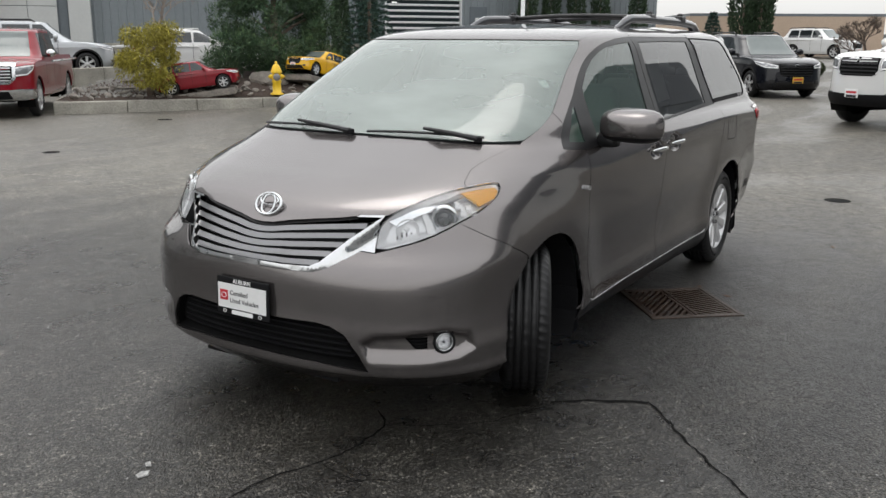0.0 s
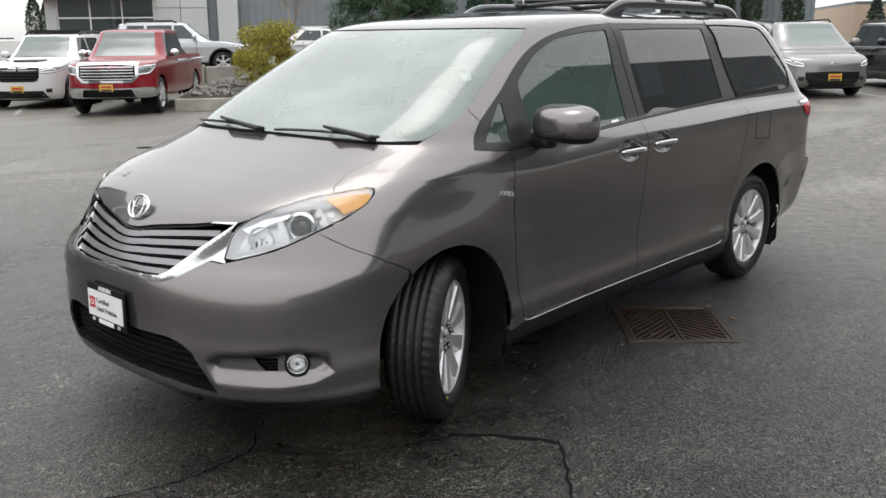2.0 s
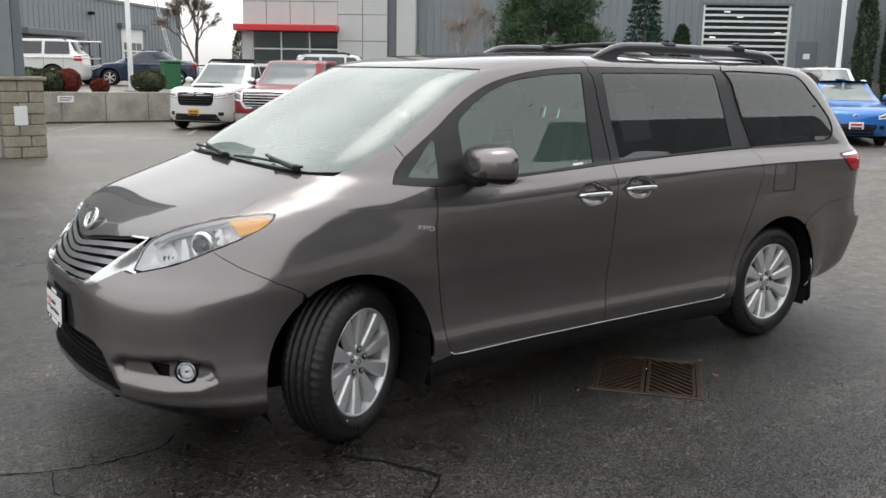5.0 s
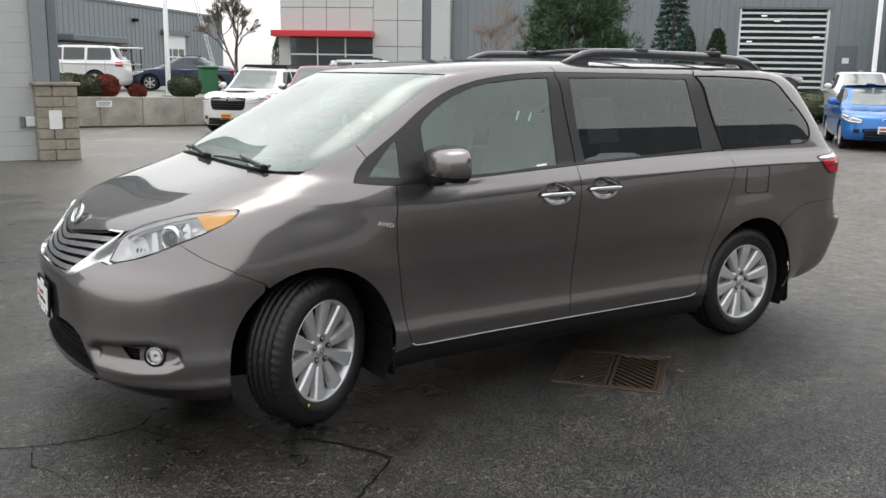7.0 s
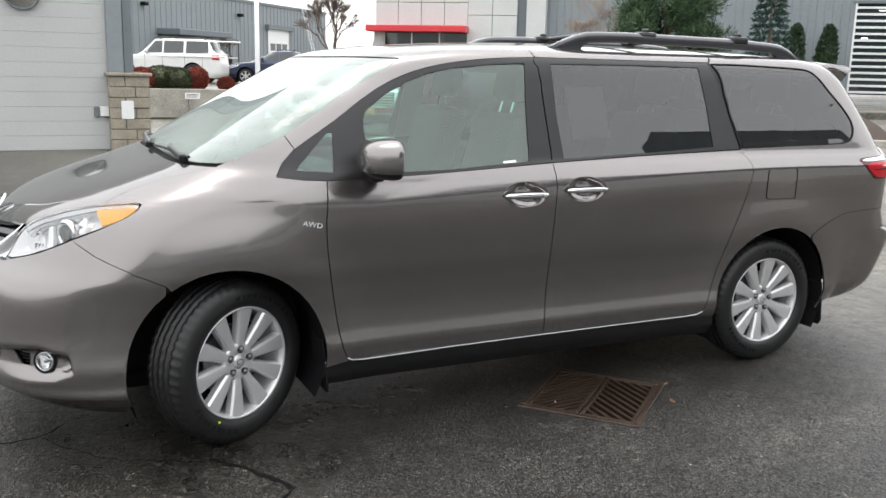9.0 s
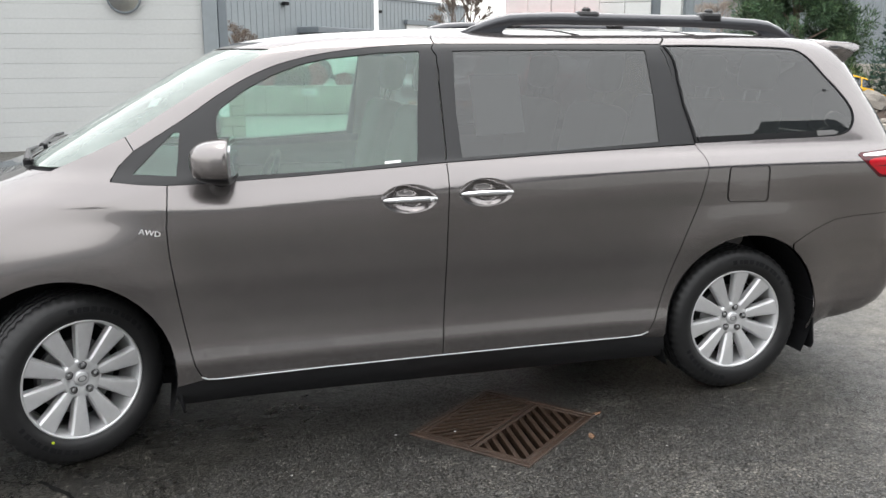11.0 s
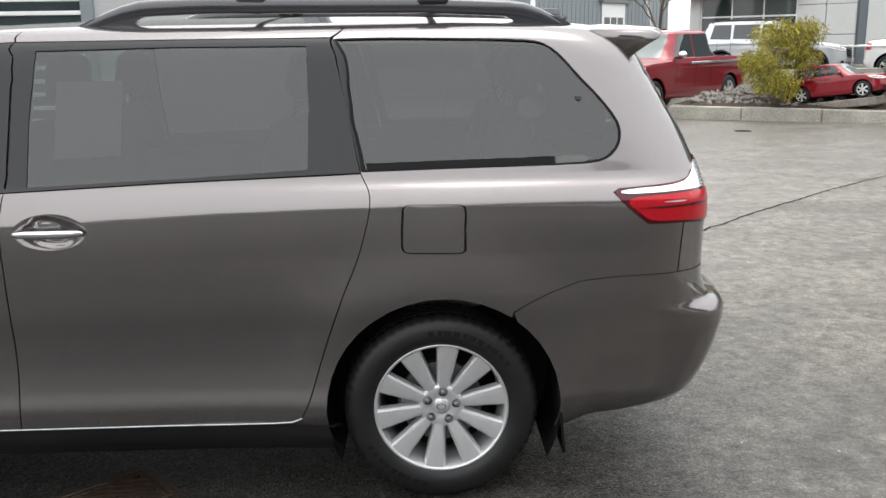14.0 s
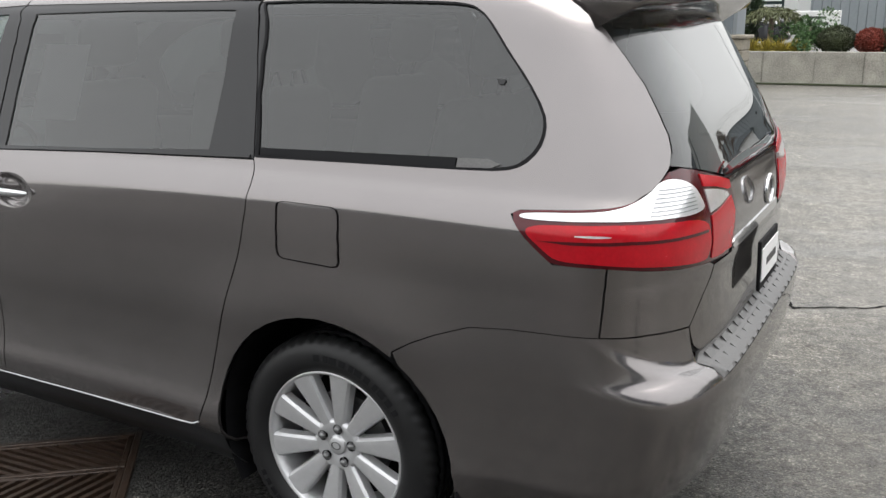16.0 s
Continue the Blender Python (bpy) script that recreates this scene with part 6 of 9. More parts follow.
def cover(x, y, r):
    bm = lathe([(0.001, 0.006), (r * 0.9, 0.006), (r, 0.004), (r * 1.05, 0.0)], 24, "z")
    solid("utility_cover", bm, CRACK, "small dark utility cover set in the asphalt", "utility cover", pose(x, y, 0))


cover(6.48, -1.27, 0.13), cover(4.25, 9.26, 0.12), cover(8.9, 12.2, 0.15)

# storm drain: two cast-iron gratings in a frame
drain = thing("storm_drain", "rusty cast-iron storm drain with slanted bars", "drain", pose(1.782, -1.045, 0.0, 0, 0, 130.5))
A, B = 0.300, 0.325
bm = bmesh.new()
for x0, y0, x1, y1 in ((-A, -B, A, -B + 0.03), (-A, B - 0.03, A, B), (-A, -B + 0.03, -A + 0.03, B - 0.03), (A - 0.03, -B + 0.03, A, B - 0.03)):
    box(bm, x0, y0, -0.06, x1, y1, 0.008, bevel=0.003)
part("drain_frame", bm, IRON, drain)
# solid black block close under the bars paints the darkness of the pit
part("pit_shade_block", nbox(-A, -B, -0.5, A, B, -0.075), DARK, drain)
for side in (-1, 1):
    gr = new("grating")
    gr.parent = drain
    x0, x1 = (-A + 0.032, -0.004) if side < 0 else (0.004, A - 0.032)
    bm = bmesh.new()
    for a0, b0, a1, b1 in ((x0, -B + 0.032, x1, -B + 0.055), (x0, B - 0.055, x1, B - 0.032), (x0, -B + 0.055, x0 + 0.02, B - 0.055), (x1 - 0.02, -B + 0.055, x1, B - 0.055)):
        box(bm, a0, b0, -0.05, a1, b1, 0.006, bevel=0.003)
    part("grating_rim", bm, IRON, gr)
    lo, hi, xa, xb = -B + 0.056, B - 0.056, x0 + 0.021, x1 - 0.021
    slope = 1.35 if side > 0 else -0.95
    for i in range(-8, 22):
        c = lo + i * 0.062 + 0.01
        h = 0.0095 * math.hypot(1, slope)
        ring_ = [(xa, c - h), (xb, c - h + slope * (xb - xa)), (xb, c + h + slope * (xb - xa)), (xa, c + h)]
        for lim, up in ((lo, 1), (hi, -1)):
            cut_ = []
            for p, q in zip(ring_, ring_[1:] + ring_[:1]):
                dp, dq = (p[1] - lim) * up, (q[1] - lim) * up
                if dp >= 0:
                    cut_.append(p)
                if dp * dq < 0:
                    cut_.append((p[0] + (q[0] - p[0]) * dp / (dp - dq), lim))
            ring_ = cut_
        if len(ring_) < 3 or max(p[1] for p in ring_) - min(p[1] for p in ring_) < 0.02:
            continue
        bm = bmesh.new()
        prism(bm, ring_, 0.05, lambda u, v, d: (u, v, d - 0.046))
        part("bar", bm, IRON, gr)
# the ground is cut away over the pit
cutm = drain.matrix_world.copy()
bm = bmesh.new()
c = [cutm @ Vector((sx * A, sy * B, 0)) for sx, sy in ((-1, -1), (1, -1), (1, 1), (-1, 1))]
far = [Vector((x, y, 0)) for x, y in ((-600, -600), (600, -600), (600, 600), (-600, 600))]
ang = lambda p: math.atan2(p.y - cutm.translation.y, p.x - cutm.translation.x)
c.sort(key=ang)
far.sort(key=ang)
ci, fi = [bm.verts.new(p) for p in c], [bm.verts.new(p) for p in far]
for i in range(4):
    j = (i + 1) % 4
    bm.faces.new((fi[i], fi[j], ci[i]))
    bm.faces.new((fi[j], ci[j], ci[i]))
bmesh.ops.recalc_face_normals(bm, faces=bm.faces)
for f in bm.faces:
    if f.normal.z < 0:
        f.normal_flip()
for at in (9.0, 25.0, 60.0):
    bmesh.ops.bisect_plane(bm, geom=bm.verts[:] + bm.edges[:] + bm.faces[:], plane_co=(at, 0, 0), plane_no=(1, 0, 0))
for v in bm.verts:
    v.co.z = rise(v.co.x)
bm.to_mesh(ground.data)
bm.free()

# litter
bm = bmesh.new()
prism(bm, [(-0.03, -0.012), (0.01, -0.022), (0.035, 0.0), (0.012, 0.02), (-0.02, 0.016)], 0.006, lambda u, v, d: (u, v, d + 0.01 * u), 0.002)
solid("paper_scrap", bm, LINE_WHITE, "crumpled white paper scrap on the asphalt", "litter", pose(-1.69, -0.03, 0.001))
bm = bmesh.new()
prism(bm, [(-0.02, -0.012), (0.02, -0.008), (0.015, 0.012), (-0.015, 0.010)], 0.005, lambda u, v, d: (u, v, d), 0.001)
solid("paper_scrap", bm, LINE_WHITE, "small white scrap on the asphalt", "litter", pose(-1.62, 0.02, 0.001, 0, 0, 50))
OAKLEAF = surf("brown_leaf", (0.11, 0.06, 0.032), 0.7, var=0.3, scale=40)
rnd = random.Random(11)
bm = bmesh.new()
for i in range(260):
    x, y = rnd.uniform(-3.5, 7), rnd.uniform(-4.2, 2.5)
    if -1 < x < 4.1 and -0.95 < y < 0.95:
        continue
    r = rnd.uniform(0.003, 0.008)
    vs = [bm.verts.new((x + r * math.cos(a) * rnd.uniform(0.6, 1.2), y + r * math.sin(a) * rnd.uniform(0.6, 1.2), 0.004 + rnd.random() * 0.003)) for a in (0.3, 1.5, 2.9, 4.2, 5.3)]
    bm.faces.new(vs)
solid("gravel_specks", bm, LINE_WHITE, "scattered pale grit on the asphalt", "grit", kind="stuff")
for x, y, a in ((4.05, -1.62, 20), (2.1, -1.28, 70), (2.23, -1.05, 10), (3.6, -2.2, 130)):
    bm = bmesh.new()
    prism(bm, [(-0.03, 0), (-0.01, -0.012), (0.012, -0.014), (0.035, 0.004), (0.01, 0.014), (-0.012, 0.010)], 0.002, lambda u, v, d: (u, v, d + 3 * u * u))
    solid("fallen_leaf", bm, OAKLEAF, "small brown fallen leaf", "leaf", pose(x, y, 0.003, 0, 0, a), group="fallen leaves")

# raised lot behind the retaining walls
UP = 0.82
flat("raised_lot", [(-60, 23.5), (-9.0, 22.3), (1.5, 23.2), (9.9, 22.88), (10.5, 27.0), (14.0, 60.0), (20.0, 110), (-60, 110)], UP, ASPHALT, "raised asphalt lot above the retaining wall", "lot", th=0.5)
UE = 0.48
flat("raised_lot_east", [(10.0, 22.75), (12.4, 20.15), (17.0, 20.9), (28.0, 17.2), (60.0, -7.0), (90, 40), (60, 110), (20.0, 110), (14.0, 60.0), (10.5, 27.0)], UE, ASPHALT, "asphalt lot in front of the dealership building", "lot", th=0.4)


def retaining(a, b, h, n, seed):
    """Cast wall with vertical joints: each panel a piece, with moss along its foot."""
    a, b = Vector((*a, 0)), Vector((*b, 0))
    d = (b - a)
    L = d.length
    w = thing("retaining_wall", "stained concrete retaining wall with vertical joints", "wall", Matrix.Translation(a) @ pose(0, 0, 0, 0, 0, math.degrees(math.atan2(d.y, d.x))), kind="structure")
    for i in range(n):
        part("wall_panel", nbox(L * i / n + 0.008, -0.10 + 0.004 * ((i * seed) % 3), -0.05, L * (i + 1) / n - 0.008, 0.14, h, bevel=0.012), CONCRETE, w)
    part("wall_backing", nbox(0, -0.06, -0.05, L, 0.10, h - 0.02), CONCRETE, w)
    part("moss_strip", nbox(0, -0.16, 0.0, L, -0.10, 0.05, bevel=0.015), LEAF_BOX, w, "green moss along the foot")
    return w


retaining((1.5, 23.1), (10.0, 22.75), UP + 0.06, 7, 2)
retaining((-9.0, 22.2), (1.5, 23.1), UP + 0.06, 8, 3)
retaining((10.0, 22.75), (12.4, 20.15), UP + 0.04, 3, 2)
retaining((12.4, 20.15), (17.0, 20.9), UP - 0.02, 4, 3)
for x in (4.05, 6.35):
    sg_ = thing("wall_sign", "small white notice on the retaining wall", "sign", pose(x, 22.90, 0.68), group="wall notices")
    part("sign_board", nbox(-0.22, -0.012, -0.09, 0.22, 0.012, 0.09, bevel=0.004), PLATE_WHITE, sg_)
    for k in range(3):
        part("text_bar", nbox(-0.17, -0.0145, 0.035 - k * 0.04, 0.17 - 0.05 * (k == 2), -0.0125, 0.052 - k * 0.04), DKGREY_PAINT, sg_)


def siding(name, a, b, h, mat, label, rib=0.30, z0=0.0, th=0.3, gaps=()):
    """Ribbed metal wall from a to b; gaps: (from, to, top) openings along it."""
    a, b = Vector((*a, z0)), Vector((*b, z0))
    d = b - a
    L = d.length
    w = thing(name, label, "building", Matrix.Translation(a) @ pose(0, 0, 0, 0, 0, math.degrees(math.atan2(d.y, d.x))), kind="structure")
    bm = bmesh.new()
    spans, at = [], 0.0
    for g0, g1, top in sorted(gaps):
        spans.append((at, g0, 0.0))
        spans.append((g0, g1, top))
        at = g1
    spans.append((at, L, 0.0))
    for s0, s1, bot in spans:
        box(bm, s0, -0.02, bot, s1, th, h)
    part("wall_sheet", bm, mat, w)
    bm = bmesh.new()
    for s0, s1, bot in spans:
        n = max(1, int((s1 - s0) / rib))
        for i in range(n):
            x = s0 + (i + 0.5) * (s1 - s0) / n
            vs = [bm.verts.new(p) for p in ((x - 0.045, -0.021, bot), (x - 0.025, -0.055, bot), (x + 0.025, -0.055, bot), (x + 0.045, -0.021, bot), (x - 0.045, -0.021, h), (x - 0.025, -0.055, h), (x + 0.025, -0.055, h), (x + 0.045, -0.021, h))]
            for q in ((0, 1, 5, 4), (1, 2, 6, 5), (2, 3, 7, 6)):
                bm.faces.new([vs[k] for k in q])
    bmesh.ops.recalc_face_normals(bm, faces=bm.faces)
    rb = part("ribs", bm, mat, w)
    tagged(rb, kind="stuff")
    part("eave_trim", nbox(-0.05, -0.10, h - 0.05, L + 0.05, th + 0.1, h + 0.15, bevel=0.02), STEEL_DARK, w)
    return w


def louvre_door(parent, s0, s1, top, n, z0=0.0, lights=True):
    """Glazed roller door: pale slats, dark panes, lit tubes far inside."""
    dr = new("louvred_door")
    dr.parent = parent
    tagged(dr, "large glazed door with white horizontal slats")
    part("recess", nbox(s0, 0.16, z0, s1, 0.20, top), STORE_GLASS, dr)
    for i in range(n):
        z = z0 + (top - z0) * (i + 0.2) / n
        part("slat", nbox(s0 + 0.06, 0.02, z, s1 - 0.06, 0.12, z + (top - z0) / n * 0.36, bevel=0.01), ALU, dr)
    for x in (s0, s1 - 0.08):
        part("door_jamb", nbox(x, -0.03, z0, x + 0.08, 0.14, top), ALU, dr)
    part("door_head", nbox(s0 - 0.08, -0.06, top, s1 + 0.08, 0.14, top + 0.10), STEEL_DARK, dr)
    if lights:
        rr = random.Random(3)
        for i in range(6):
            x, z = s0 + (s1 - s0) * (0.1 + 0.15 * i), z0 + (top - z0) * (0.62 + 0.06 * ((i * 5) % 6))
            part("tube_light", nbox(x, 0.145, z, x + 0.26, 0.155, z + 0.05), TUBE, dr)
    return dr


TUBE = bpy.data.materials.new("lit_tube")
TUBE.use_nodes = True
TUBE.node_tree.nodes["Principled BSDF"].inputs["Emission Color"].default_value = (1, 1, 0.95, 1)
TUBE.node_tree.nodes["Principled BSDF"].inputs["Emission Strength"].default_value = 1.2

# main dealership building: facade from the showroom end to the far corner
FA, FD = Vector((34.3, 22.3)), Vector((0.78, -0.62)).normalized()
fp = lambda s: tuple(FA + FD * s)
main = siding("main_building", fp(-15.7), fp(13.0), 8.5, STEEL_SIDING, "long grey ribbed metal dealership building", 0.34, UP - 0.3, gaps=[(13.45, 17.45, 4.35)])
louvre_door(main, 13.45, 17.45, 4.35, 14, 0.45)
part("base_course", nbox(0, -0.10, 0, 13.3, -0.02, 0.9, bevel=0.02), CONCRETE, main)
part("base_course", nbox(17.6, -0.10, 0, 28.7, -0.02, 0.9, bevel=0.02), CONCRETE, main)
part("service_door", nbox(17.85, -0.08, 0.5, 18.8, -0.03, 2.75, bevel=0.02), STEEL_DARK, main)
part("door_sign", nbox(18.15, -0.10, 1.95, 18.45, -0.085, 2.2), PLATE_WHITE, main)
part("roof_slab", nbox(0, 0.0, 8.3, 28.7, 16, 8.5), STEEL_DARK, main)
show = thing("showroom", "white panelled showroom with red fascia band and tall glazing", "building", main.matrix_world @ pose(-8.2, -0.4, 0), kind="structure")
part("pillar", nbox(7.35, -0.25, 0, 8.25, 0.5, 9.5, bevel=0.02), PANEL_WHITE, show)
part("recess_strip", nbox(6.9, 0.05, 0, 7.35, 0.5, 9.5), STEEL_DARK, show)
part("side_door", nbox(6.98, 0.0, 0.4, 7.30, 0.06, 2.9), STEEL_DARK, show)
for r in range(8):
    for c_ in range(2):
        part("panel", nbox(4.55 + c_ * 1.18 + 0.012, -0.10, r * 1.22 + 0.012, 4.55 + (c_ + 1) * 1.18 - 0.012, 0.3, (r + 1) * 1.22 - 0.012, bevel=0.01), PANEL_WHITE, show)
part("panel_backing", nbox(0.0, 0.0, 0, 6.95, 0.35, 9.6), STEEL_DARK, show)
for c_ in range(4):
    for r in range(6):
        part("panel", nbox(c_ * 1.14 + 0.012, -0.10, 3.16 + r * 1.08, (c_ + 1) * 1.14 - 0.012, 0.05, 3.16 + (r + 1) * 1.08 - 0.024, bevel=0.01), PANEL_WHITE, show)
part("red_fascia", nbox(-0.2, -1.1, 2.83, 4.62, -0.02, 3.13, bevel=0.03), RED_BAND, show, "red fascia band")
part("corner_post", nbox(-0.05, -0.15, 0, 0.42, 0.35, 2.83), PANEL_WHITE, show)
for r, (z0_, z1_) in enumerate(((0.3, 1.27), (1.34, 2.0), (2.07, 2.82))):
    for c_ in range(3):
        part("shop_pane", nbox(0.45 + c_ * 1.37 + 0.03, -0.04, z0_, 0.45 + (c_ + 1) * 1.37 - 0.03, -0.005, z1_), STORE_GLASS, show)
for c_ in range(4):
    part("mullion", nbox(0.42 + c_ * 1.37, -0.08, 0.2, 0.48 + c_ * 1.37, 0.0, 2.83), ALU, show)
for z in (0.24, 1.27, 2.0):
    part("transom", nbox(0.45, -0.075, z, 4.55, 0.0, z + 0.07), ALU, show)

# near garage: white painted block wall with stone pier
gar = thing("garage_building", "white painted block garage with grey steel corner", "building", kind="structure")
rnd = random.Random(8)
GX0, GX1, GY = -3.05, 0.82, 13.3
part("block_wall", nbox(GX0, GY + 0.03, 0, GX1, GY + 0.4, 7.0), WHITE_WALL, gar)
z = 0.0
while z < 7.0:
    off = 0.0
    me_row = nbox(GX0, GY - 0.002 * rnd.random(), z + 0.001, GX1, GY + 0.05, z + 0.264, bevel=0.004)
    part("block_course", me_row, WHITE_WALL, gar)
    z += 0.265
part("corner_column", nbox(GX1, GY - 0.10, 1.42, GX1 + 0.28, GY + 0.3, 7.0, bevel=0.015), STEEL_SIDING, gar)
part("downpipe", nbox(GX1 + 0.28, GY - 0.06, 1.42, GX1 + 0.46, GY + 0.3, 7.0, bevel=0.02), STEEL_DARK, gar)
part("side_wall", nbox(GX1 + 0.05, GY + 0.3, 0, GX1 + 0.35, GY + 1.6, 7.0), STEEL_SIDING, gar)
pier = thing("stone_pier", "tan split-block pier with a capstone", "pier", pose(GX1 + 0.34, GY + 0.05, 0), kind="structure")
for r in range(7):
    for c_ in range(2):
        w0 = -0.36 + (0.36 + (0.10 if r % 2 else -0.08)) * c_
        w1 = (0.0 + (0.10 if r % 2 else -0.08)) if c_ == 0 else 0.36
        part("stone_block", nbox(w0 + 0.004, -0.36 - 0.015 * rnd.random(), r * 0.195 + 0.003, w1 - 0.004, 0.30, (r + 1) * 0.195 - 0.003, bevel=0.014), BLOCK, pier)
part("capstone", nbox(-0.41, -0.42, 1.365, 0.41, 0.34, 1.43, bevel=0.015), BLOCK, pier)
part("pier_panel", nbox(-0.16, -0.39, 0.58, 0.06, -0.372, 0.92, bevel=0.006), ALU, pier)
part("junction_box", nbox(GX1 - 0.17, GY - 0.10, 0.62, GX1 - 0.02, GY - 0.003, 0.80, bevel=0.012), ALU, gar)
part("junction_box", nbox(GX1 - 0.27, GY - 0.06, 0.60, GX1 - 0.19, GY - 0.003, 0.80, bevel=0.01), STEEL_DARK, gar)
mirror_w = thing("convex_mirror", "round convex traffic mirror on the white wall", "mirror", pose(-0.55, GY - 0.14, 2.78, 12, 0, 0))
part("mirror_dish", lathe([(0.001, -0.05), (0.12, -0.042), (0.22, -0.022), (0.285, 0.0)], 36), surf("convex_mirror_silver", (0.55, 0.57, 0.57), 0.03, 1.0, var=0.02), mirror_w, smooth=True)
part("mirror_rim", torus(0.29, 0.02, 36, 8), STEEL_DARK, mirror_w, smooth=True).matrix_local = pose(0, 0, 0, 90, 0, 0)
part("mirror_bracket", nbox(-0.03, 0.0, -0.03, 0.03, 0.14, 0.03), STEEL_DARK, mirror_w)
# its slatted door
gd = thing("garage_door", "slatted white garage door with dark panes", "door", pose(-3.05, GY + 0.02, 0), kind="structure")
part("door_frame", nbox(-0.22, -0.08, 0, 0.02, 0.3, 3.6, bevel=0.012), STEEL_SIDING, gd)
part("door_recess", nbox(-4.6, 0.15, 0, -0.22, 0.19, 3.5), STORE_GLASS, gd)
for i in range(14):
    part("door_slat", nbox(-4.6, 0.02, i * 0.25 + 0.02, -0.24, 0.13, i * 0.25 + 0.10, bevel=0.012), ALU, gd)
part("lintel", nbox(-12.0, -0.02, 3.5, -0.22, 0.4, 7.0), WHITE_WALL, gd)
part("wall_beyond", nbox(-12.0, -0.02, 0, -4.6, 0.4, 3.5), WHITE_WALL, gd)

# far grey building across the raised lot
farb = siding("far_building", (-6.0, 36.0), (22.0, 65.0), 4.9, STEEL_SIDING, "grey ribbed metal building across the lot", 0.5, UP)
part("canopy", nbox(18.4, -1.6, 2.4, 24.0, 0, 2.75, bevel=0.03), STEEL_DARK, farb)
part("dark_entry", nbox(18.6, -0.06, 0, 23.6, -0.03, 2.4), STORE_GLASS, farb)
rd = part("roller_door", nbox(31.0, -0.10, 0, 34.0, -0.06, 3.3, bevel=0.02), ALU, farb)
for r in range(2):
    for c_ in range(3):
        part("door_pane", nbox(31.3 + c_ * 0.85, -0.115, 1.25 + r * 0.6, 32.0 + c_ * 0.85, -0.102, 1.75 + r * 0.6), STORE_GLASS, rd)
part("door_hood", nbox(30.7, -0.35, 3.3, 34.5, -0.03, 3.6), STEEL_DARK, farb)
for x in (17.0, 27.0):
    part("wall_lamp", nbox(x, -0.4, 3.9, x + 0.35, -0.05, 4.1, bevel=0.04), BLACK_PLASTIC, farb)
lad = thing("ladder", "aluminium ladder leaning on the far building", "ladder", farb.matrix_world @ pose(36.0, -1.5, 0, -15, 0, 0))
for x in (0, 0.42):
    part("ladder_rail", nbox(x - 0.03, -0.03, 0, x + 0.03, 0.03, 6.2), RIM, lad)
for i in range(18):
    part("ladder_rung", nbox(0, -0.015, 0.25 + i * 0.33, 0.42, 0.015, 0.28 + i * 0.33), RIM, lad)

# white hall beyond the garage corner
hall = thing("white_hall", "white rendered hall with louvred windows", "building", pose(-14.0, 37.0, UP), kind="structure")
part("hall_wall", nbox(0, 0, 0, 13.0, 8, 5.6), PANEL_WHITE, hall)
for k in range(3):
    for i in range(9):
        part("window_slat", nbox(1.5 + k * 3.9, -0.10, 0.5 + i * 0.24, 4.6 + k * 3.9, -0.02, 0.60 + i * 0.24), ALU, hall)
    part("window_recess", nbox(1.4 + k * 3.9, -0.03, 0.4, 4.7 + k * 3.9, -0.005, 2.8), STORE_GLASS, hall)
board = thing("lot_sign", "white free-standing sign with dark wording", "sign", pose(1.2, 25.6, UP))
part("sign_face", nbox(-0.6, -0.04, 0.4, 0.6, 0.04, 1.15, bevel=0.02), PLATE_WHITE, board)
for k in range(3):
    part("text_bar", nbox(-0.3, -0.045, 0.92 - k * 0.17, 0.2 + 0.08 * (k % 2), -0.041, 0.99 - k * 0.17), PRINT_DARK, board)
for x in (-0.5, 0.5):
    part("sign_post", nbox(x - 0.03, -0.03, 0, x + 0.03, 0.03, 0.4), STEEL_DARK, board)

# beige hall far off, dark fence and hedge, pylon
beige = thing("beige_hall", "long beige industrial hall behind a dark fence", "building", pose(125.0, 42.0, 0.6, 0, 0, -150.5), kind="structure")
part("hall_wall", nbox(-20, -12, 0, 76, 0, 2.55), BEIGE_WALL, beige)
part("hall_coping", nbox(-20, -12, 2.55, 76, 0.1, 2.72), STEEL_DARK, beige)
for i in range(7):
    part("pilaster", nbox(3 + i * 10, 0, 0, 3.4 + i * 10, 0.15, 2.55), BEIGE_WALL, beige)
part("fence_panel", nbox(-20, 6.0, 0, 74, 6.15, 1.6), STEEL_DARK, beige)
pyl = thing("power_pylon", "distant steel lattice power pylon", "pylon", pose(150, 62, 0))
bm = bmesh.new()
for sx, sy in ((-1, -1), (1, -1), (1, 1), (-1, 1)):
    tube(bm, [(sx * 4, sy * 4, 0), (sx * 1.4, sy * 1.4, 22), (sx * 0.8, sy * 0.8, 36)], 0.14, 5)
for i in range(7):
    z0_, z1_ = i * 4.4, (i + 1) * 4.4
    r0, r1 = 4 - 2.6 * z0_ / 22 * (z0_ < 22) - (z0_ >= 22) * 2.7, 4 - 2.6 * min(z1_, 22) / 22
    r0, r1 = max(r0, 0.9), max(r1, 0.9)
    for a, b in (((-1, -1), (1, -1)), ((1, -1), (1, 1)), ((1, 1), (-1, 1)), ((-1, 1), (-1, -1))):
        tube(bm, [(a[0] * r0, a[1] * r0, z0_), (b[0] * r1, b[1] * r1, z1_)], 0.08, 4)
        tube(bm, [(b[0] * r0, b[1] * r0, z0_), (a[0] * r1, a[1] * r1, z1_)], 0.08, 4)
for z in (20, 26, 32):
    tube(bm, [(0, -8, z), (0, 8, z)], 0.14, 5)
part("lattice", bm, STEEL_SIDING, pyl)

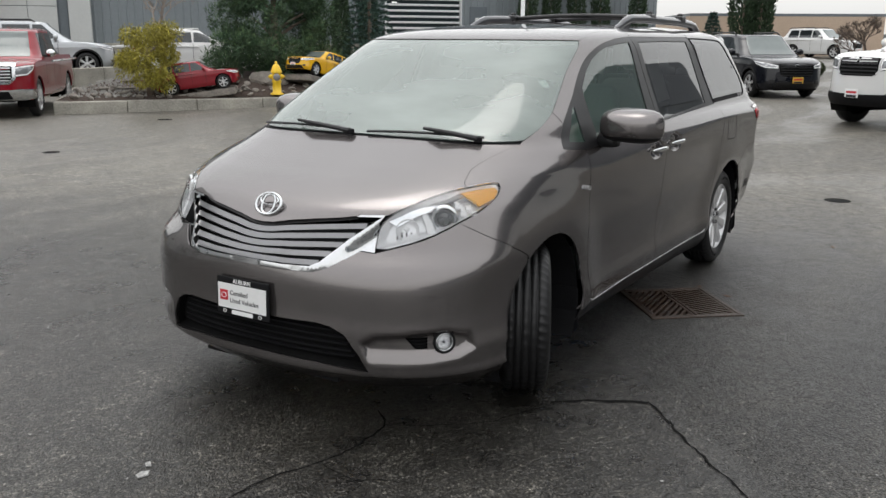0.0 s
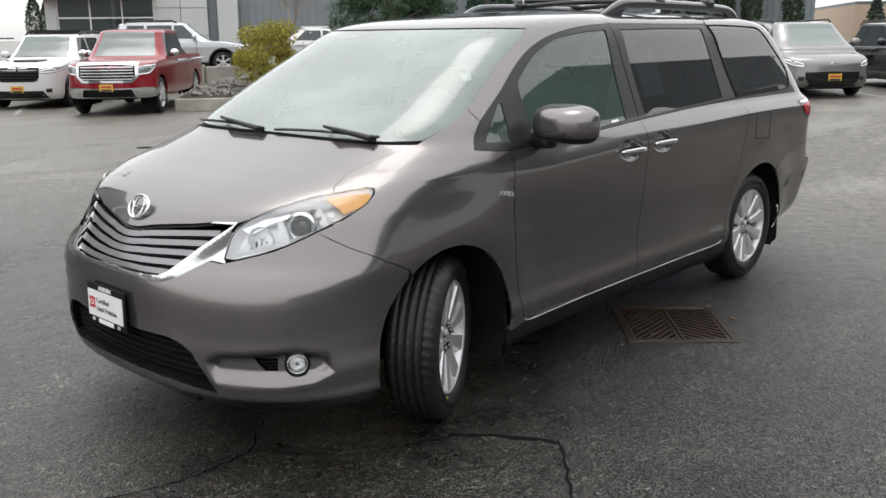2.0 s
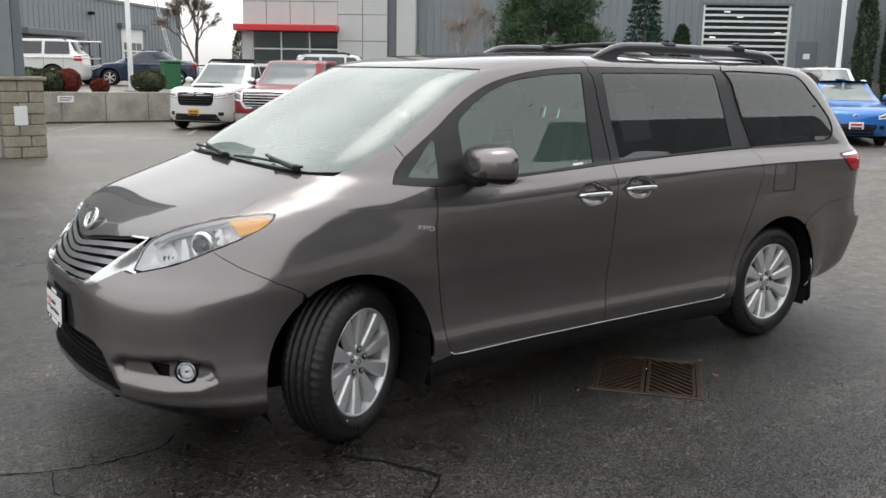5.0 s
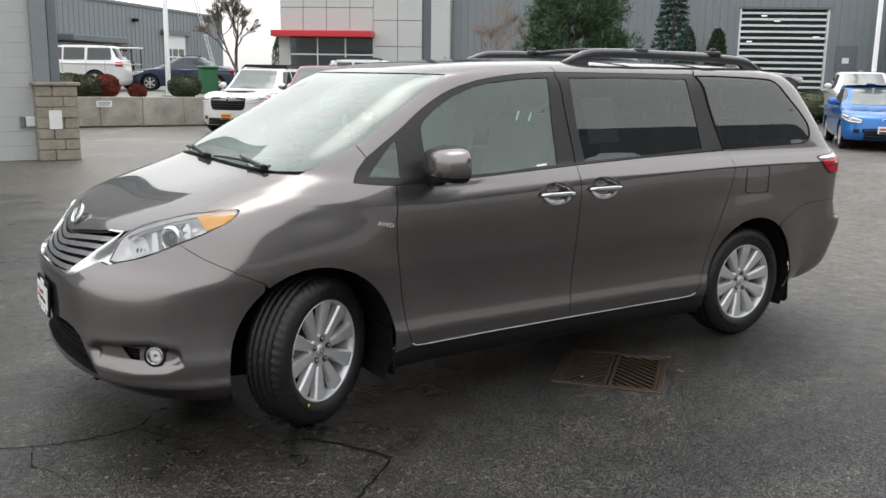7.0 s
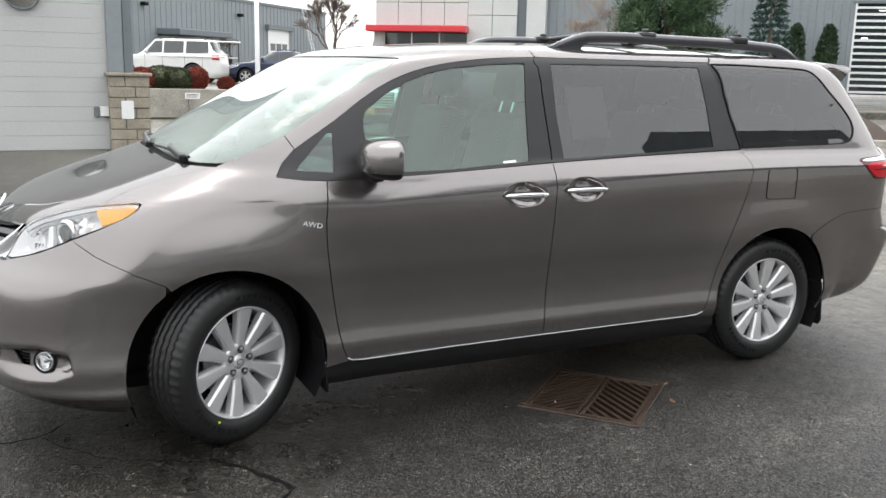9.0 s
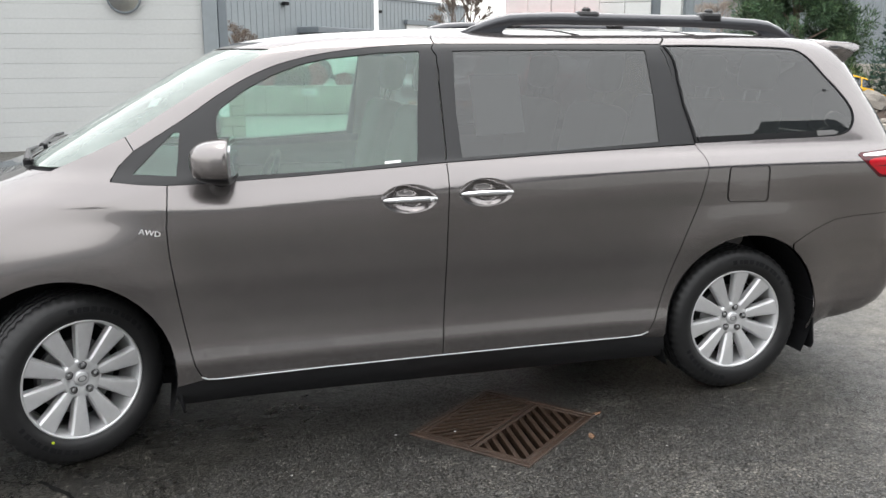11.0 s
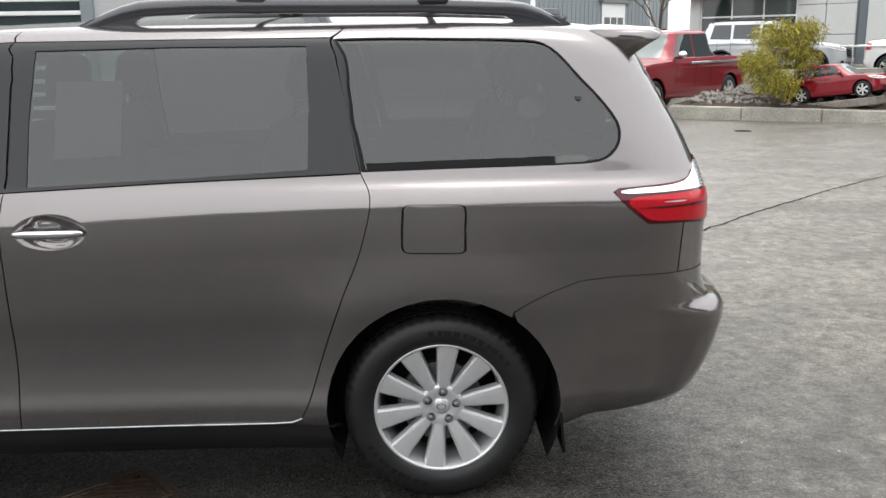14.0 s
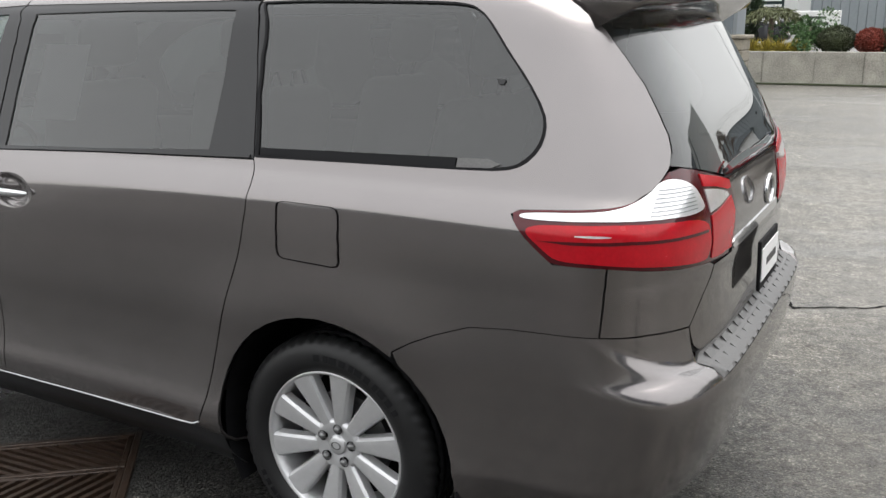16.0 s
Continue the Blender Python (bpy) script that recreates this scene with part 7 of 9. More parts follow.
# dark hall opposite, out of the camera's view, which the side glass mirrors
opp = thing("opposite_hall", "hall with a dark upper wall over a pale base", "building", pose(4.9, -9.0, 0), kind="structure")
# unseen base, added to tune door reflections: pale part brightens, far part darkens
part("hall_wall", nbox(0.7, -24, 0, 10.0, 0, 2.0), PANEL_WHITE, opp)
part("hall_parapet", nbox(0.7, -24, 6.2, 5.6, 0.02, 7.25), STEEL_DARK, opp)
part("hall_wall", nbox(10.0, -24, 0, 29.2, 0, 2.0), STEEL_DARK, opp)
part("hall_upper_wall", nbox(0.7, -24, 2.0, 29.2, 0.01, 6.2), surf("dark_blue_siding", (0.035, 0.045, 0.06), 0.5, var=0.15, scale=0.6, fine=6), opp)
part("hall_roof", nbox(5.6, -24.3, 6.2, 29.5, 0.03, 7.85), surf("navy_fascia", (0.05, 0.06, 0.08), 0.5, var=0.1, scale=0.8, fine=6), opp)
# plain hall added out of view to close the horizon behind the camera
opp2 = thing("opposite_hall", "unseen low grey hall added to close off the lot", "building", pose(-45.0, -44.0, 0), kind="structure")
part("hall_wall", nbox(0, -12, 0, 52, 0, 5.0), STEEL_SIDING, opp2)
part("hall_roof", nbox(-0.3, -12.3, 5.0, 52.3, 0.3, 5.3), STEEL_DARK, opp2)


def pole(x, y, z0, h, r=0.085, mat=ALU):
    p = thing("lamp_pole", "tall white steel lamp pole", "lamp pole", pose(x, y, z0))
    part("mast", lathe([(r, 0.0), (r, 0.1), (r * 0.7, h), (0.001, h)], 16, "z"), mat, p, smooth=True)
    part("base_plate", nbox(-0.18, -0.18, 0, 0.18, 0.18, 0.03), STEEL_DARK, p)
    part("lamp_head", nbox(-0.25, -0.15, h, 0.55, 0.15, h + 0.16, bevel=0.03), STEEL_DARK, p)


pole(6.75, 25.8, UP, 9.0), pole(26.3, 12.9, 0, 9.0)
for i, zz in enumerate((9.2, 9.7, 10.3)):
    bm = bmesh.new()
    tube(bm, [(-40 + k * 8, 75 + 0.4 * k + i, zz - 0.9 * math.sin(math.pi * k / 9)) for k in range(10)], 0.018, 4)
    solid("power_line", bm, BLACK_TRIM, "thin black overhead power line", "cable", kind="structure")
# ---- other vehicles: the same skin method with other levels ----
def use_skin(levels):
    global LEVELS, SKIN, SKIN_N, KZ, V_ROW
    LEVELS = np.array(levels)
    SKIN = skin_grid_plain()
    KZ = SKIN[:, 0, 2].copy()
    SKIN_N = skin_normals()
    V_ROW = np.r_[0, np.cumsum(0.5 * np.linalg.norm(np.diff(SKIN[:, 0], axis=0), axis=1) + 0.5 * np.linalg.norm(np.diff(SKIN[:, NS // 2], axis=0), axis=1))]


def skin_grid_plain():
    keys = np.arange(len(LEVELS))
    q = np.linspace(0, len(LEVELS) - 1, NK)
    z, xf, xr, w, lf, nf, lr, nr = (pchip(keys, LEVELS[:, i], q) for i in range(8))
    th = np.linspace(0, math.pi / 2, 160)
    out = np.zeros((NK, NS, 3))
    s = np.linspace(0, 1, NS)
    a, c = s <= SF, s >= SR
    b = ~(a | c)
    for i in range(NK):
        fx, fy = xf[i] + lf[i] * (1 - np.cos(th) ** (2 / nf[i])), w[i] * np.sin(th) ** (2 / nf[i])
        rx, ry = xr[i] - lr[i] * (1 - np.cos(th) ** (2 / nr[i])), w[i] * np.sin(th) ** (2 / nr[i])
        fd, rd = np.r_[0, np.cumsum(np.hypot(np.diff(fx), np.diff(fy)))], np.r_[0, np.cumsum(np.hypot(np.diff(rx), np.diff(ry)))]
        qa, qc = s[a] / SF * fd[-1], (1 - s[c]) / (1 - SR) * rd[-1]
        out[i, a, 0], out[i, a, 1] = np.interp(qa, fd, fx), np.interp(qa, fd, fy)
        out[i, c, 0], out[i, c, 1] = np.interp(qc, rd, rx), np.interp(qc, rd, ry)
        out[i, b, 0] = fx[-1] + (s[b] - SF) / (SR - SF) * (rx[-1] - fx[-1])
        out[i, b, 1], out[i, :, 2] = w[i], z[i]
    out[..., 1] *= -1
    return out


def car_wheel(parent, x, y, r, sg, spokes=6, rim_mat=None, wd=0.22):
    w = new("wheel")
    w.parent = parent
    w.matrix_local = pose(x, y, r, 0, 0, 0 if sg == 1 else 180)
    k = r / 0.36
    h = wd / 2
    part("tyre", lathe([(0.245 * k, -h + 0.01), (0.29 * k, -h), (0.335 * k, -h + 0.012), (0.355 * k, -h + 0.04), (0.36 * k, 0), (0.355 * k, h - 0.04), (0.30 * k, h), (0.24 * k, h)], 36), RUBBER, w, smooth=True)
    rim = part("rim", lathe([(0.246 * k, -h + 0.012), (0.235 * k, -h + 0.02), (0.22 * k, 0.0), (0.001, 0.03)], 32), rim_mat or RIM, w, smooth=True)
    part("rim_shadow", lathe([(0.222 * k, -h + 0.055), (0.05, -h + 0.05), (0.001, -h + 0.05)], 28), DARK, rim)
    for i in range(spokes):
        bm = bmesh.new()
        prism(bm, [(-0.03 * k, 0.03 * k), (0.03 * k, 0.03 * k), (0.042 * k, 0.236 * k), (-0.042 * k, 0.236 * k)], 0.03, lambda u, v, d: (u, -h + 0.045 - d, v), 0.006)
        part("spoke", bm, rim_mat or RIM, rim).matrix_local = pose(0, 0, 0, 0, 360 * i / spokes, 0)
    part("hub", lathe([(0.001, -h + 0.008), (0.05 * k, -h + 0.010), (0.06 * k, -h + 0.05)], 18), rim_mat or RIM, rim, smooth=True)


def vehicle(name, label, cat, m, paint, kind, wb, rw, hw, nose, tail, belt, roof, cowl, top, sidewin, hood_z, cab_end=None, trim=None, lamps="wide", grille="dark", rim_mat=None, spokes=6, scale=1.0, group="parked vehicles", rails=False, plate_mat=None, grille_w=0.55, sill=0.30):
    """nose, tail: x of the bumpers; belt, roof, hood_z: heights; cowl, top: x of the screen's foot and head; sidewin: (x0, x1) panes; cab_end: where the cab or rear glass ends at the belt."""
    car = thing(name, label, cat, m @ Matrix.Scale(scale, 4) if scale != 1.0 else m, group)
    ce = cab_end if cab_end is not None else tail - 0.12
    rt = ce - (0.28 if kind in ("suv", "van") else 0.10 if kind == "pickup" else 0.75)
    zb = 0.24 if kind != "pickup" else 0.40
    drop = {"pickup": 0.12, "suv": 0.17, "van": 0.23, "sedan": 0.20}[kind]
    back = {"pickup": 0.42, "suv": 0.62, "van": 0.78, "sedan": 0.75}[kind]
    h0 = hood_z - drop
    L = [(zb, nose + 0.14, tail - 0.12, hw - 0.06, 0.5, 2.6, 0.4, 2.8),
         (zb + 0.10, nose + 0.04, tail - 0.03, hw - 0.02, 0.55, 2.4, 0.4, 3.0),
         (zb + 0.22, nose, tail, hw - 0.005, 0.6, 2.3, 0.4, 3.2),
         (h0 - 0.18, nose + 0.01, tail - 0.01, hw - 0.005, 0.62, 2.3, 0.4, 3.2),
         (h0, nose + 0.05, tail - 0.03, hw, 0.62, 2.4, 0.4, 3.2),
         (h0 + 0.4 * drop, nose + 0.04 + 0.16 * back, tail - 0.035, hw - 0.005, 0.6, 2.6, 0.4, 3.2),
         (h0 + 0.75 * drop, nose + 0.02 + 0.5 * back, tail - 0.04, hw - 0.01, 0.6, 3.0, 0.4, 3.2),
         (hood_z, nose + back, tail - 0.05, hw - 0.02, 0.6, 3.4, 0.4, 3.2),
         (belt - 0.03, cowl - 0.15, tail - 0.06, hw - 0.035, 0.7, 4.2, 0.4, 3.2)]
    if kind == "pickup":
        L += [(belt + 0.015, cowl - 0.04, tail - 0.06, hw - 0.05, 0.7, 4.4, 0.3, 4.0),
              (belt + 0.035, cowl + 0.0, ce + 0.06, hw - 0.06, 0.7, 4.4, 0.25, 4.5)]
    elif kind == "sedan":
        L += [(belt + 0.05, cowl + 0.02, ce + 0.35, hw - 0.07, 0.8, 4.4, 0.6, 3.0)]
    else:
        L += [(belt + 0.04, cowl, ce + 0.08, hw - 0.06, 0.8, 4.6, 0.5, 2.6)]
    f = lambda a: cowl + (top - cowl) * a
    g = lambda a: ce + (rt - ce) * a
    for a in (0.3, 0.6, 0.85):
        L.append((belt + (roof - 0.10 - belt) * a, f(a), g(a), hw - 0.06 - 0.15 * a, 0.8, 4.8, 0.55, 2.8))
    L += [(roof - 0.06, top + 0.02, rt - 0.02, hw - 0.23, 0.8, 4.4, 0.6, 3.0), (roof - 0.02, top + 0.25, rt - 0.25, hw - 0.32, 0.7, 3.4, 0.6, 2.8), (roof, top + 0.8, rt - 0.8, 0.02, 0.2, 2.0, 0.2, 2.0)]
    use_skin(L)
    ar = rw + 0.06
    arches = [ring(x, rw, ar, 28) for x in (0, wb)]
    body = [("f", 0, zb), (nose + 0.6, zb), (tail - 0.5, zb), ("r", 0, zb), ("r", 0, roof - 0.001), ("f", 0, roof - 0.001)]
    u1 = U_LEN
    full = dense(np.array([(0, V_ROW[0]), (u1, V_ROW[0]), (u1, V_ROW[-1]), (0, V_ROW[-1])]), 0.08)
    ob = skin_part("body", full, paint, car, arches, sides=(1, -1), step=0.075, rim=0.03)
    zt = roof - 0.13
    # screens and side glass
    fy = hw - 0.28
    skin_part("windscreen", outline([("f", 0, belt + 0.03), ("f", fy, belt + 0.03), ("f", fy - 0.02, belt + 0.12), ("f", fy - 0.12, zt + 0.05), ("f", 0, zt + 0.05)]), SCREEN_FAR, car, sides=(1, -1), lift=0.004, rim=0.004, step=0.10)
    skin_part("rear_screen", outline([("r", 0, belt + 0.06), ("r", fy, belt + 0.06), ("r", fy - 0.1, zt), ("r", 0, zt)]), GLASS_FAR, car, sides=(1, -1), lift=0.004, rim=0.004, step=0.10)
    for sg in (1, -1):
        for i, (x0, x1) in enumerate(sidewin):
            sl0 = (top - cowl) * 0.80 if i == 0 else 0.02
            sl1 = -0.30 * (kind in ("suv", "van", "sedan")) - 0.04 * (kind == "pickup") if i == len(sidewin) - 1 else 0.0
            b0, b1 = belt + 0.035, belt + 0.05
            skin_part("side_window", outline([(x0, b0), (x1, b1), (x1 + sl1 * (0.3 if kind != "sedan" else 1), zt + 0.01), (x0 + sl0 * 0.9, zt + 0.01), (x0 + sl0 * 0.4, belt + 0.24)]), GLASS_FAR, car, sides=(sg,), lift=0.004, rim=0.004, step=0.10)
        # door joints
        for x in [w_[0] - 0.03 for w_ in sidewin[1:]] + [sidewin[0][0] + 0.02, sidewin[-1][1] - 0.25]:
            skin_part("door_joint", outline([(x - 0.006, sill + 0.12), (x + 0.006, sill + 0.12), (x + 0.006, belt), (x - 0.006, belt)]), DARK, car, sides=(sg,), lift=0.002, rim=0.0, step=0.2)
        if trim:
            skin_part("lower_cladding", outline([(0.4, zb + 0.01), (0.4, sill + 0.08), (wb - 0.4, sill + 0.08), (wb - 0.4, zb + 0.01)]), trim, car, arches, sides=(sg,), lift=0.006, rim=0.006, step=0.12)
            for ax in (0, wb):
                skin_part("arch_trim", ring(ax, rw, ar + 0.055, 28), trim, car, [ring(ax, rw, ar, 28)], sides=(sg,), lift=0.006, rim=0.008, step=0.12)
        for x in [w_[0] + 0.65 * (w_[1] - w_[0]) for w_ in sidewin[:2]]:
            part("door_handle", nbox(x - 0.09, -0.015, -0.015, 0.09, 0.015, 0.03, bevel=0.01), CHROME if kind == "pickup" else paint, car).matrix_local = skin_at((x, belt - 0.10), sg, 0.01) @ pose(0, 0, 0)
        mir = part("door_mirror", ball(0.08, 0.12, 0.09, 14, 10), CHROME if (kind == "pickup" and paint is RED_PAINT) else paint, car, smooth=True)
        mir.matrix_local = pose(cowl + 0.42, -(hw + 0.10) * sg, belt + 0.10)
        part("mirror_stalk", nbox(-0.03, -0.08, -0.03, 0.03, 0.08, 0.02), BLACK_TRIM, mir).matrix_local = pose(0, 0.10 * sg, -0.06)
        # lamps
        if kind == "pickup":
            hlx = [("f", grille_w + 0.03, h0 - 0.20), ("f", grille_w + 0.03, h0 + 0.02), ("f", hw - 0.12, h0 + 0.05), (nose + 0.55, h0 + 0.06), (nose + 0.46, h0 - 0.06), ("f", hw - 0.12, h0 - 0.17)]
        else:
            hlx = [("f", grille_w + 0.03, h0 - 0.11), ("f", grille_w + 0.02, h0 - 0.01), ("f", hw - 0.20, h0 + 0.045), (nose + 0.60, h0 + 0.09), (nose + 0.68, h0 + 0.10), (nose + 0.52, h0 + 0.0), ("f", hw - 0.14, h0 - 0.09)]
        lamp = skin_part("headlight", outline(hlx, 0.04), BLACK_TRIM, car, sides=(sg,), lift=0.004, rim=0.01, step=0.06)
        skin_part("reflector", grown(outline(hlx, 0.04), -0.014), LAMP_SILVER, lamp, sides=(sg,), lift=0.006, rim=0.0, step=0.06)
        skin_part("lamp_core", grown(outline(hlx, 0.04), -0.045), LAMP_CORE, lamp, sides=(sg,), lift=0.008, rim=0.0, step=0.06)
        skin_part("fog_lamp", outline([("f", hw - 0.34, zb + 0.16), ("f", hw - 0.22, zb + 0.16), ("f", hw - 0.22, zb + 0.25), ("f", hw - 0.34, zb + 0.25)]), BLACK_TRIM, car, sides=(sg,), lift=0.005, rim=0.004, step=0.1)
        tz = belt - 0.22 if kind != "van" else belt - 0.1
        skin_part("tail_lamp", outline([("r", hw - 0.30, tz), (tail - 0.30, tz + 0.02), (tail - 0.30, tz + 0.20), ("r", hw - 0.30, tz + 0.20)]), REDLENS, car, sides=(sg,), lift=0.006, rim=0.008, step=0.08)
        car_wheel(car, 0, -(hw - 0.13) * sg, rw, sg, spokes, rim_mat)
        car_wheel(car, wb, -(hw - 0.13) * sg, rw, sg, spokes, rim_mat)
        for ax in (0, wb):
            bm = bmesh.new()
            rr = [[bm.verts.new((ax + (ar + 0.01) * math.cos(a), -y * sg, rw + (ar + 0.01) * math.sin(a))) for a in np.linspace(-0.4, math.pi + 0.4, 20)] for y in (hw - 0.04, hw - 0.42)]
            for i in range(19):
                bm.faces.new((rr[0][i], rr[0][i + 1], rr[1][i + 1], rr[1][i]))
            bm.faces.new(rr[1])
            part("arch_liner", bm, DARK, car)
    # grille
    gz0, gz1 = (h0 - 0.30, h0 + 0.03) if grille != "low" else (zb + 0.10, h0 - 0.22)
    gr = skin_part("grille", outline([("f", 0, gz0), ("f", grille_w - 0.10, gz0), ("f", grille_w, gz0 + 0.10), ("f", grille_w, gz1), ("f", 0, gz1 + 0.02)]), DARK, car, sides=(1, -1), lift=0.004, rim=0.004, step=0.1)
    bar_mat = CHROME if grille == "chrome" else BLACK_TRIM
    if grille == "chrome":
        edge = outline([("f", 0, gz0 - 0.05), ("f", grille_w - 0.06, gz0 - 0.05), ("f", grille_w + 0.07, gz0 + 0.08), ("f", grille_w + 0.07, gz1 + 0.07), ("f", 0, gz1 + 0.09)])
        skin_part("grille_surround", edge, CHROME, gr, [outline([("f", 0, gz0), ("f", grille_w - 0.10, gz0), ("f", grille_w, gz0 + 0.10), ("f", grille_w, gz1), ("f", 0, gz1 + 0.02)])], sides=(1, -1), lift=0.014, rim=0.02, step=0.08)
    for i in range(5):
        z = gz0 + (gz1 - gz0) * (i + 0.5) / 5
        skin_part("grille_bar", outline([("f", 0, z - 0.012), ("f", grille_w - 0.03, z - 0.012), ("f", grille_w - 0.03, z + 0.012), ("f", 0, z + 0.012)]), RIM if grille == "chrome" else bar_mat, gr, sides=(1, -1), lift=0.010, rim=0.01, step=0.2)
    part("emblem", torus(0.07, 0.010, 20, 6, 0.7), CHROME, gr, smooth=True).matrix_local = Matrix.Translation((nose + 0.045, 0, h0 - 0.04)) @ Euler((radians(85), 0, radians(-90))).to_matrix().to_4x4()
    lw = 0.30 if kind == "suv" else 0.42
    skin_part("lower_intake", outline([("f", 0, zb + 0.02), ("f", hw - lw, zb + 0.02), ("f", hw - lw - 0.10, zb + 0.20), ("f", 0, zb + 0.20)]), BLACK_TRIM, car, sides=(1, -1), lift=0.006, rim=0.004, step=0.1)
    if kind == "pickup":
        skin_part("bumper_grille", outline([("f", 0, zb + 0.03), ("f", hw - 0.40, zb + 0.03), ("f", hw - 0.46, zb + 0.21), ("f", 0, zb + 0.21)]), BLACK_PLASTIC, car, sides=(1, -1), lift=0.012, rim=0.004, step=0.1)
        skin_part("front_bumper", outline([("f", 0, zb + 0.02), ("f", hw - 0.2, zb + 0.02), (nose + 0.55, zb + 0.05), (nose + 0.55, zb + 0.24), ("f", hw - 0.15, zb + 0.24), ("f", 0, zb + 0.22)]), CHROME if paint is RED_PAINT else BLACK_PLASTIC, car, [outline([("f", 0, zb + 0.05), ("f", hw - 0.42, zb + 0.05), ("f", hw - 0.48, zb + 0.20), ("f", 0, zb + 0.20)])] if paint is RED_PAINT else [], sides=(1, -1), lift=0.03, rim=0.04, step=0.1)
    pl = part("number_plate", nbox(-0.155, -0.08, 0, 0.155, 0.08, 0.01, bevel=0.004), plate_mat or PLATE_WHITE, car)
    pl.matrix_local = Matrix.Translation((nose - 0.045, 0, zb + 0.24)) @ Euler((radians(90), 0, radians(-90))).to_matrix().to_4x4()
    part("plate_bar", nbox(-0.12, -0.075, 0.0105, 0.12, -0.03, 0.0115), DKGREY_PAINT, pl)
    part("plate_bar", nbox(-0.12, 0.0, 0.0105, 0.12, 0.04, 0.0115), PLATE_RED, pl)
    part("underbody", nbox(nose + 0.3, -hw + 0.45, zb - 0.04, tail - 0.3, hw - 0.45, zb + 0.25), DARK, car)
    if rails:
        for sg in (1, -1):
            bm = bmesh.new()
            tube(bm, [(top + 0.35, -(hw - 0.26) * sg, roof - 0.05), (top + 0.5, -(hw - 0.26) * sg, roof + 0.035), (rt - 0.35, -(hw - 0.26) * sg, roof + 0.02), (rt - 0.2, -(hw - 0.26) * sg, roof - 0.06)], 0.022, 8)
            part("roof_rail", bm, BLACK_TRIM, car, smooth=True)
    return car


vehicle("pickup_truck", "red crew-cab pickup truck with chrome grille and bumper", "pickup truck", pose(7.35, 15.75, 0, 0, 0, 45.5), RED_PAINT, "pickup", 3.70, 0.425, 1.01, -0.98, 4.78, 1.29, 1.97, 0.55, 1.12, [(0.88, 1.82), (1.88, 2.86)], 1.22, cab_end=3.12, lamps="tall", grille="chrome", spokes=6, plate_mat=PRINT_YELLOW, grille_w=0.62, sill=0.55, scale=0.95)
w4 = vehicle("sport_utility", "white off-road sport utility with black grille and roof rack", "SUV", pose(6.95, 19.3, 0, 0, 0, 43), WHITE_PAINT, "suv", 2.79, 0.40, 0.96, -0.90, 3.90, 1.18, 1.80, 0.50, 1.05, [(0.80, 1.52), (1.58, 2.40), (2.50, 3.45)], 1.12, trim=None, rim_mat=DKGREY_PAINT, plate_mat=PRINT_YELLOW, grille_w=0.50, rails=True, sill=0.42)
part("hood_scoop", nbox(-0.35, -0.32, 1.11, 0.25, 0.32, 1.16, bevel=0.03), BLACK_TRIM, w4)
rack = part("roof_rack", nbox(1.25, -0.55, 1.80, 2.9, 0.55, 1.83), BLACK_TRIM, w4)
for i in range(7):
    part("rack_bar", nbox(1.3 + i * 0.25, -0.55, 1.83, 1.34 + i * 0.25, 0.55, 1.88), BLACK_TRIM, rack)
vehicle("sport_utility", "silver compact sport utility on the raised lot", "SUV", pose(15.06, 23.1, UE, 0, 0, 146), SILVER_PAINT, "suv", 2.69, 0.36, 0.92, -0.92, 3.66, 1.10, 1.69, 0.45, 1.05, [(0.80, 1.50), (1.56, 2.35), (2.42, 3.05)], 1.03, trim=BLACK_TRIM, rails=True, grille_w=0.45)
vehicle("hatchback", "white hatchback parked behind the evergreen bush", "car", pose(18.6, 19.8, UE, 0, 0, 138), WHITE_PAINT, "sedan", 2.62, 0.33, 0.88, -0.88, 3.40, 1.0, 1.48, 0.40, 1.15, [(0.70, 1.40), (1.46, 2.30)], 0.92, cab_end=2.95, grille_w=0.40)
vehicle("toy_car", "small red display car tilted on the mulch mound", "display car", pose(11.85, 13.42, 0.50, 0, 8, 132), RED_PAINT, "suv", 2.62, 0.36, 0.90, -0.88, 3.50, 1.05, 1.60, 0.45, 1.05, [(0.80, 1.50), (1.56, 2.35), (2.42, 3.05)], 0.98, scale=0.46, grille_w=0.40)
vehicle("toy_car", "small yellow display car among the rocks", "display car", pose(13.9, 12.75, 0.74, 0, 12, 2), YELLOW_PAINT, "suv", 2.62, 0.36, 0.90, -0.88, 3.50, 1.05, 1.60, 0.45, 1.05, [(0.80, 1.50), (1.56, 2.35), (2.42, 3.05)], 0.98, scale=0.47, grille_w=0.40)
vehicle("sport_utility", "black compact sport utility facing the aisle", "SUV", pose(22.3, 2.8, rise(22.3), 0, 0, 41), BLACK_PAINT, "suv", 2.69, 0.36, 0.93, -0.92, 3.66, 1.10, 1.70, 0.45, 1.05, [(0.80, 1.50), (1.56, 2.35), (2.42, 3.05)], 1.05, trim=BLACK_TRIM, rails=True, plate_mat=PRINT_YELLOW, grille_w=0.48, spokes=5)
vehicle("minivan", "silver-grey minivan with wide chrome grille in the next row", "minivan", pose(19.44, 4.69, rise(19.44), 0, 0, 42.7), car_paint("warm_grey_paint", (0.22, 0.215, 0.21), 0.6), "van", 3.03, 0.35, 0.98, -0.98, 4.08, 1.16, 1.77, 0.05, 0.80, [(0.55, 1.50), (1.56, 2.62), (2.70, 3.60)], 1.04, rails=True, plate_mat=PRINT_YELLOW, grille="low", grille_w=0.62, spokes=10)
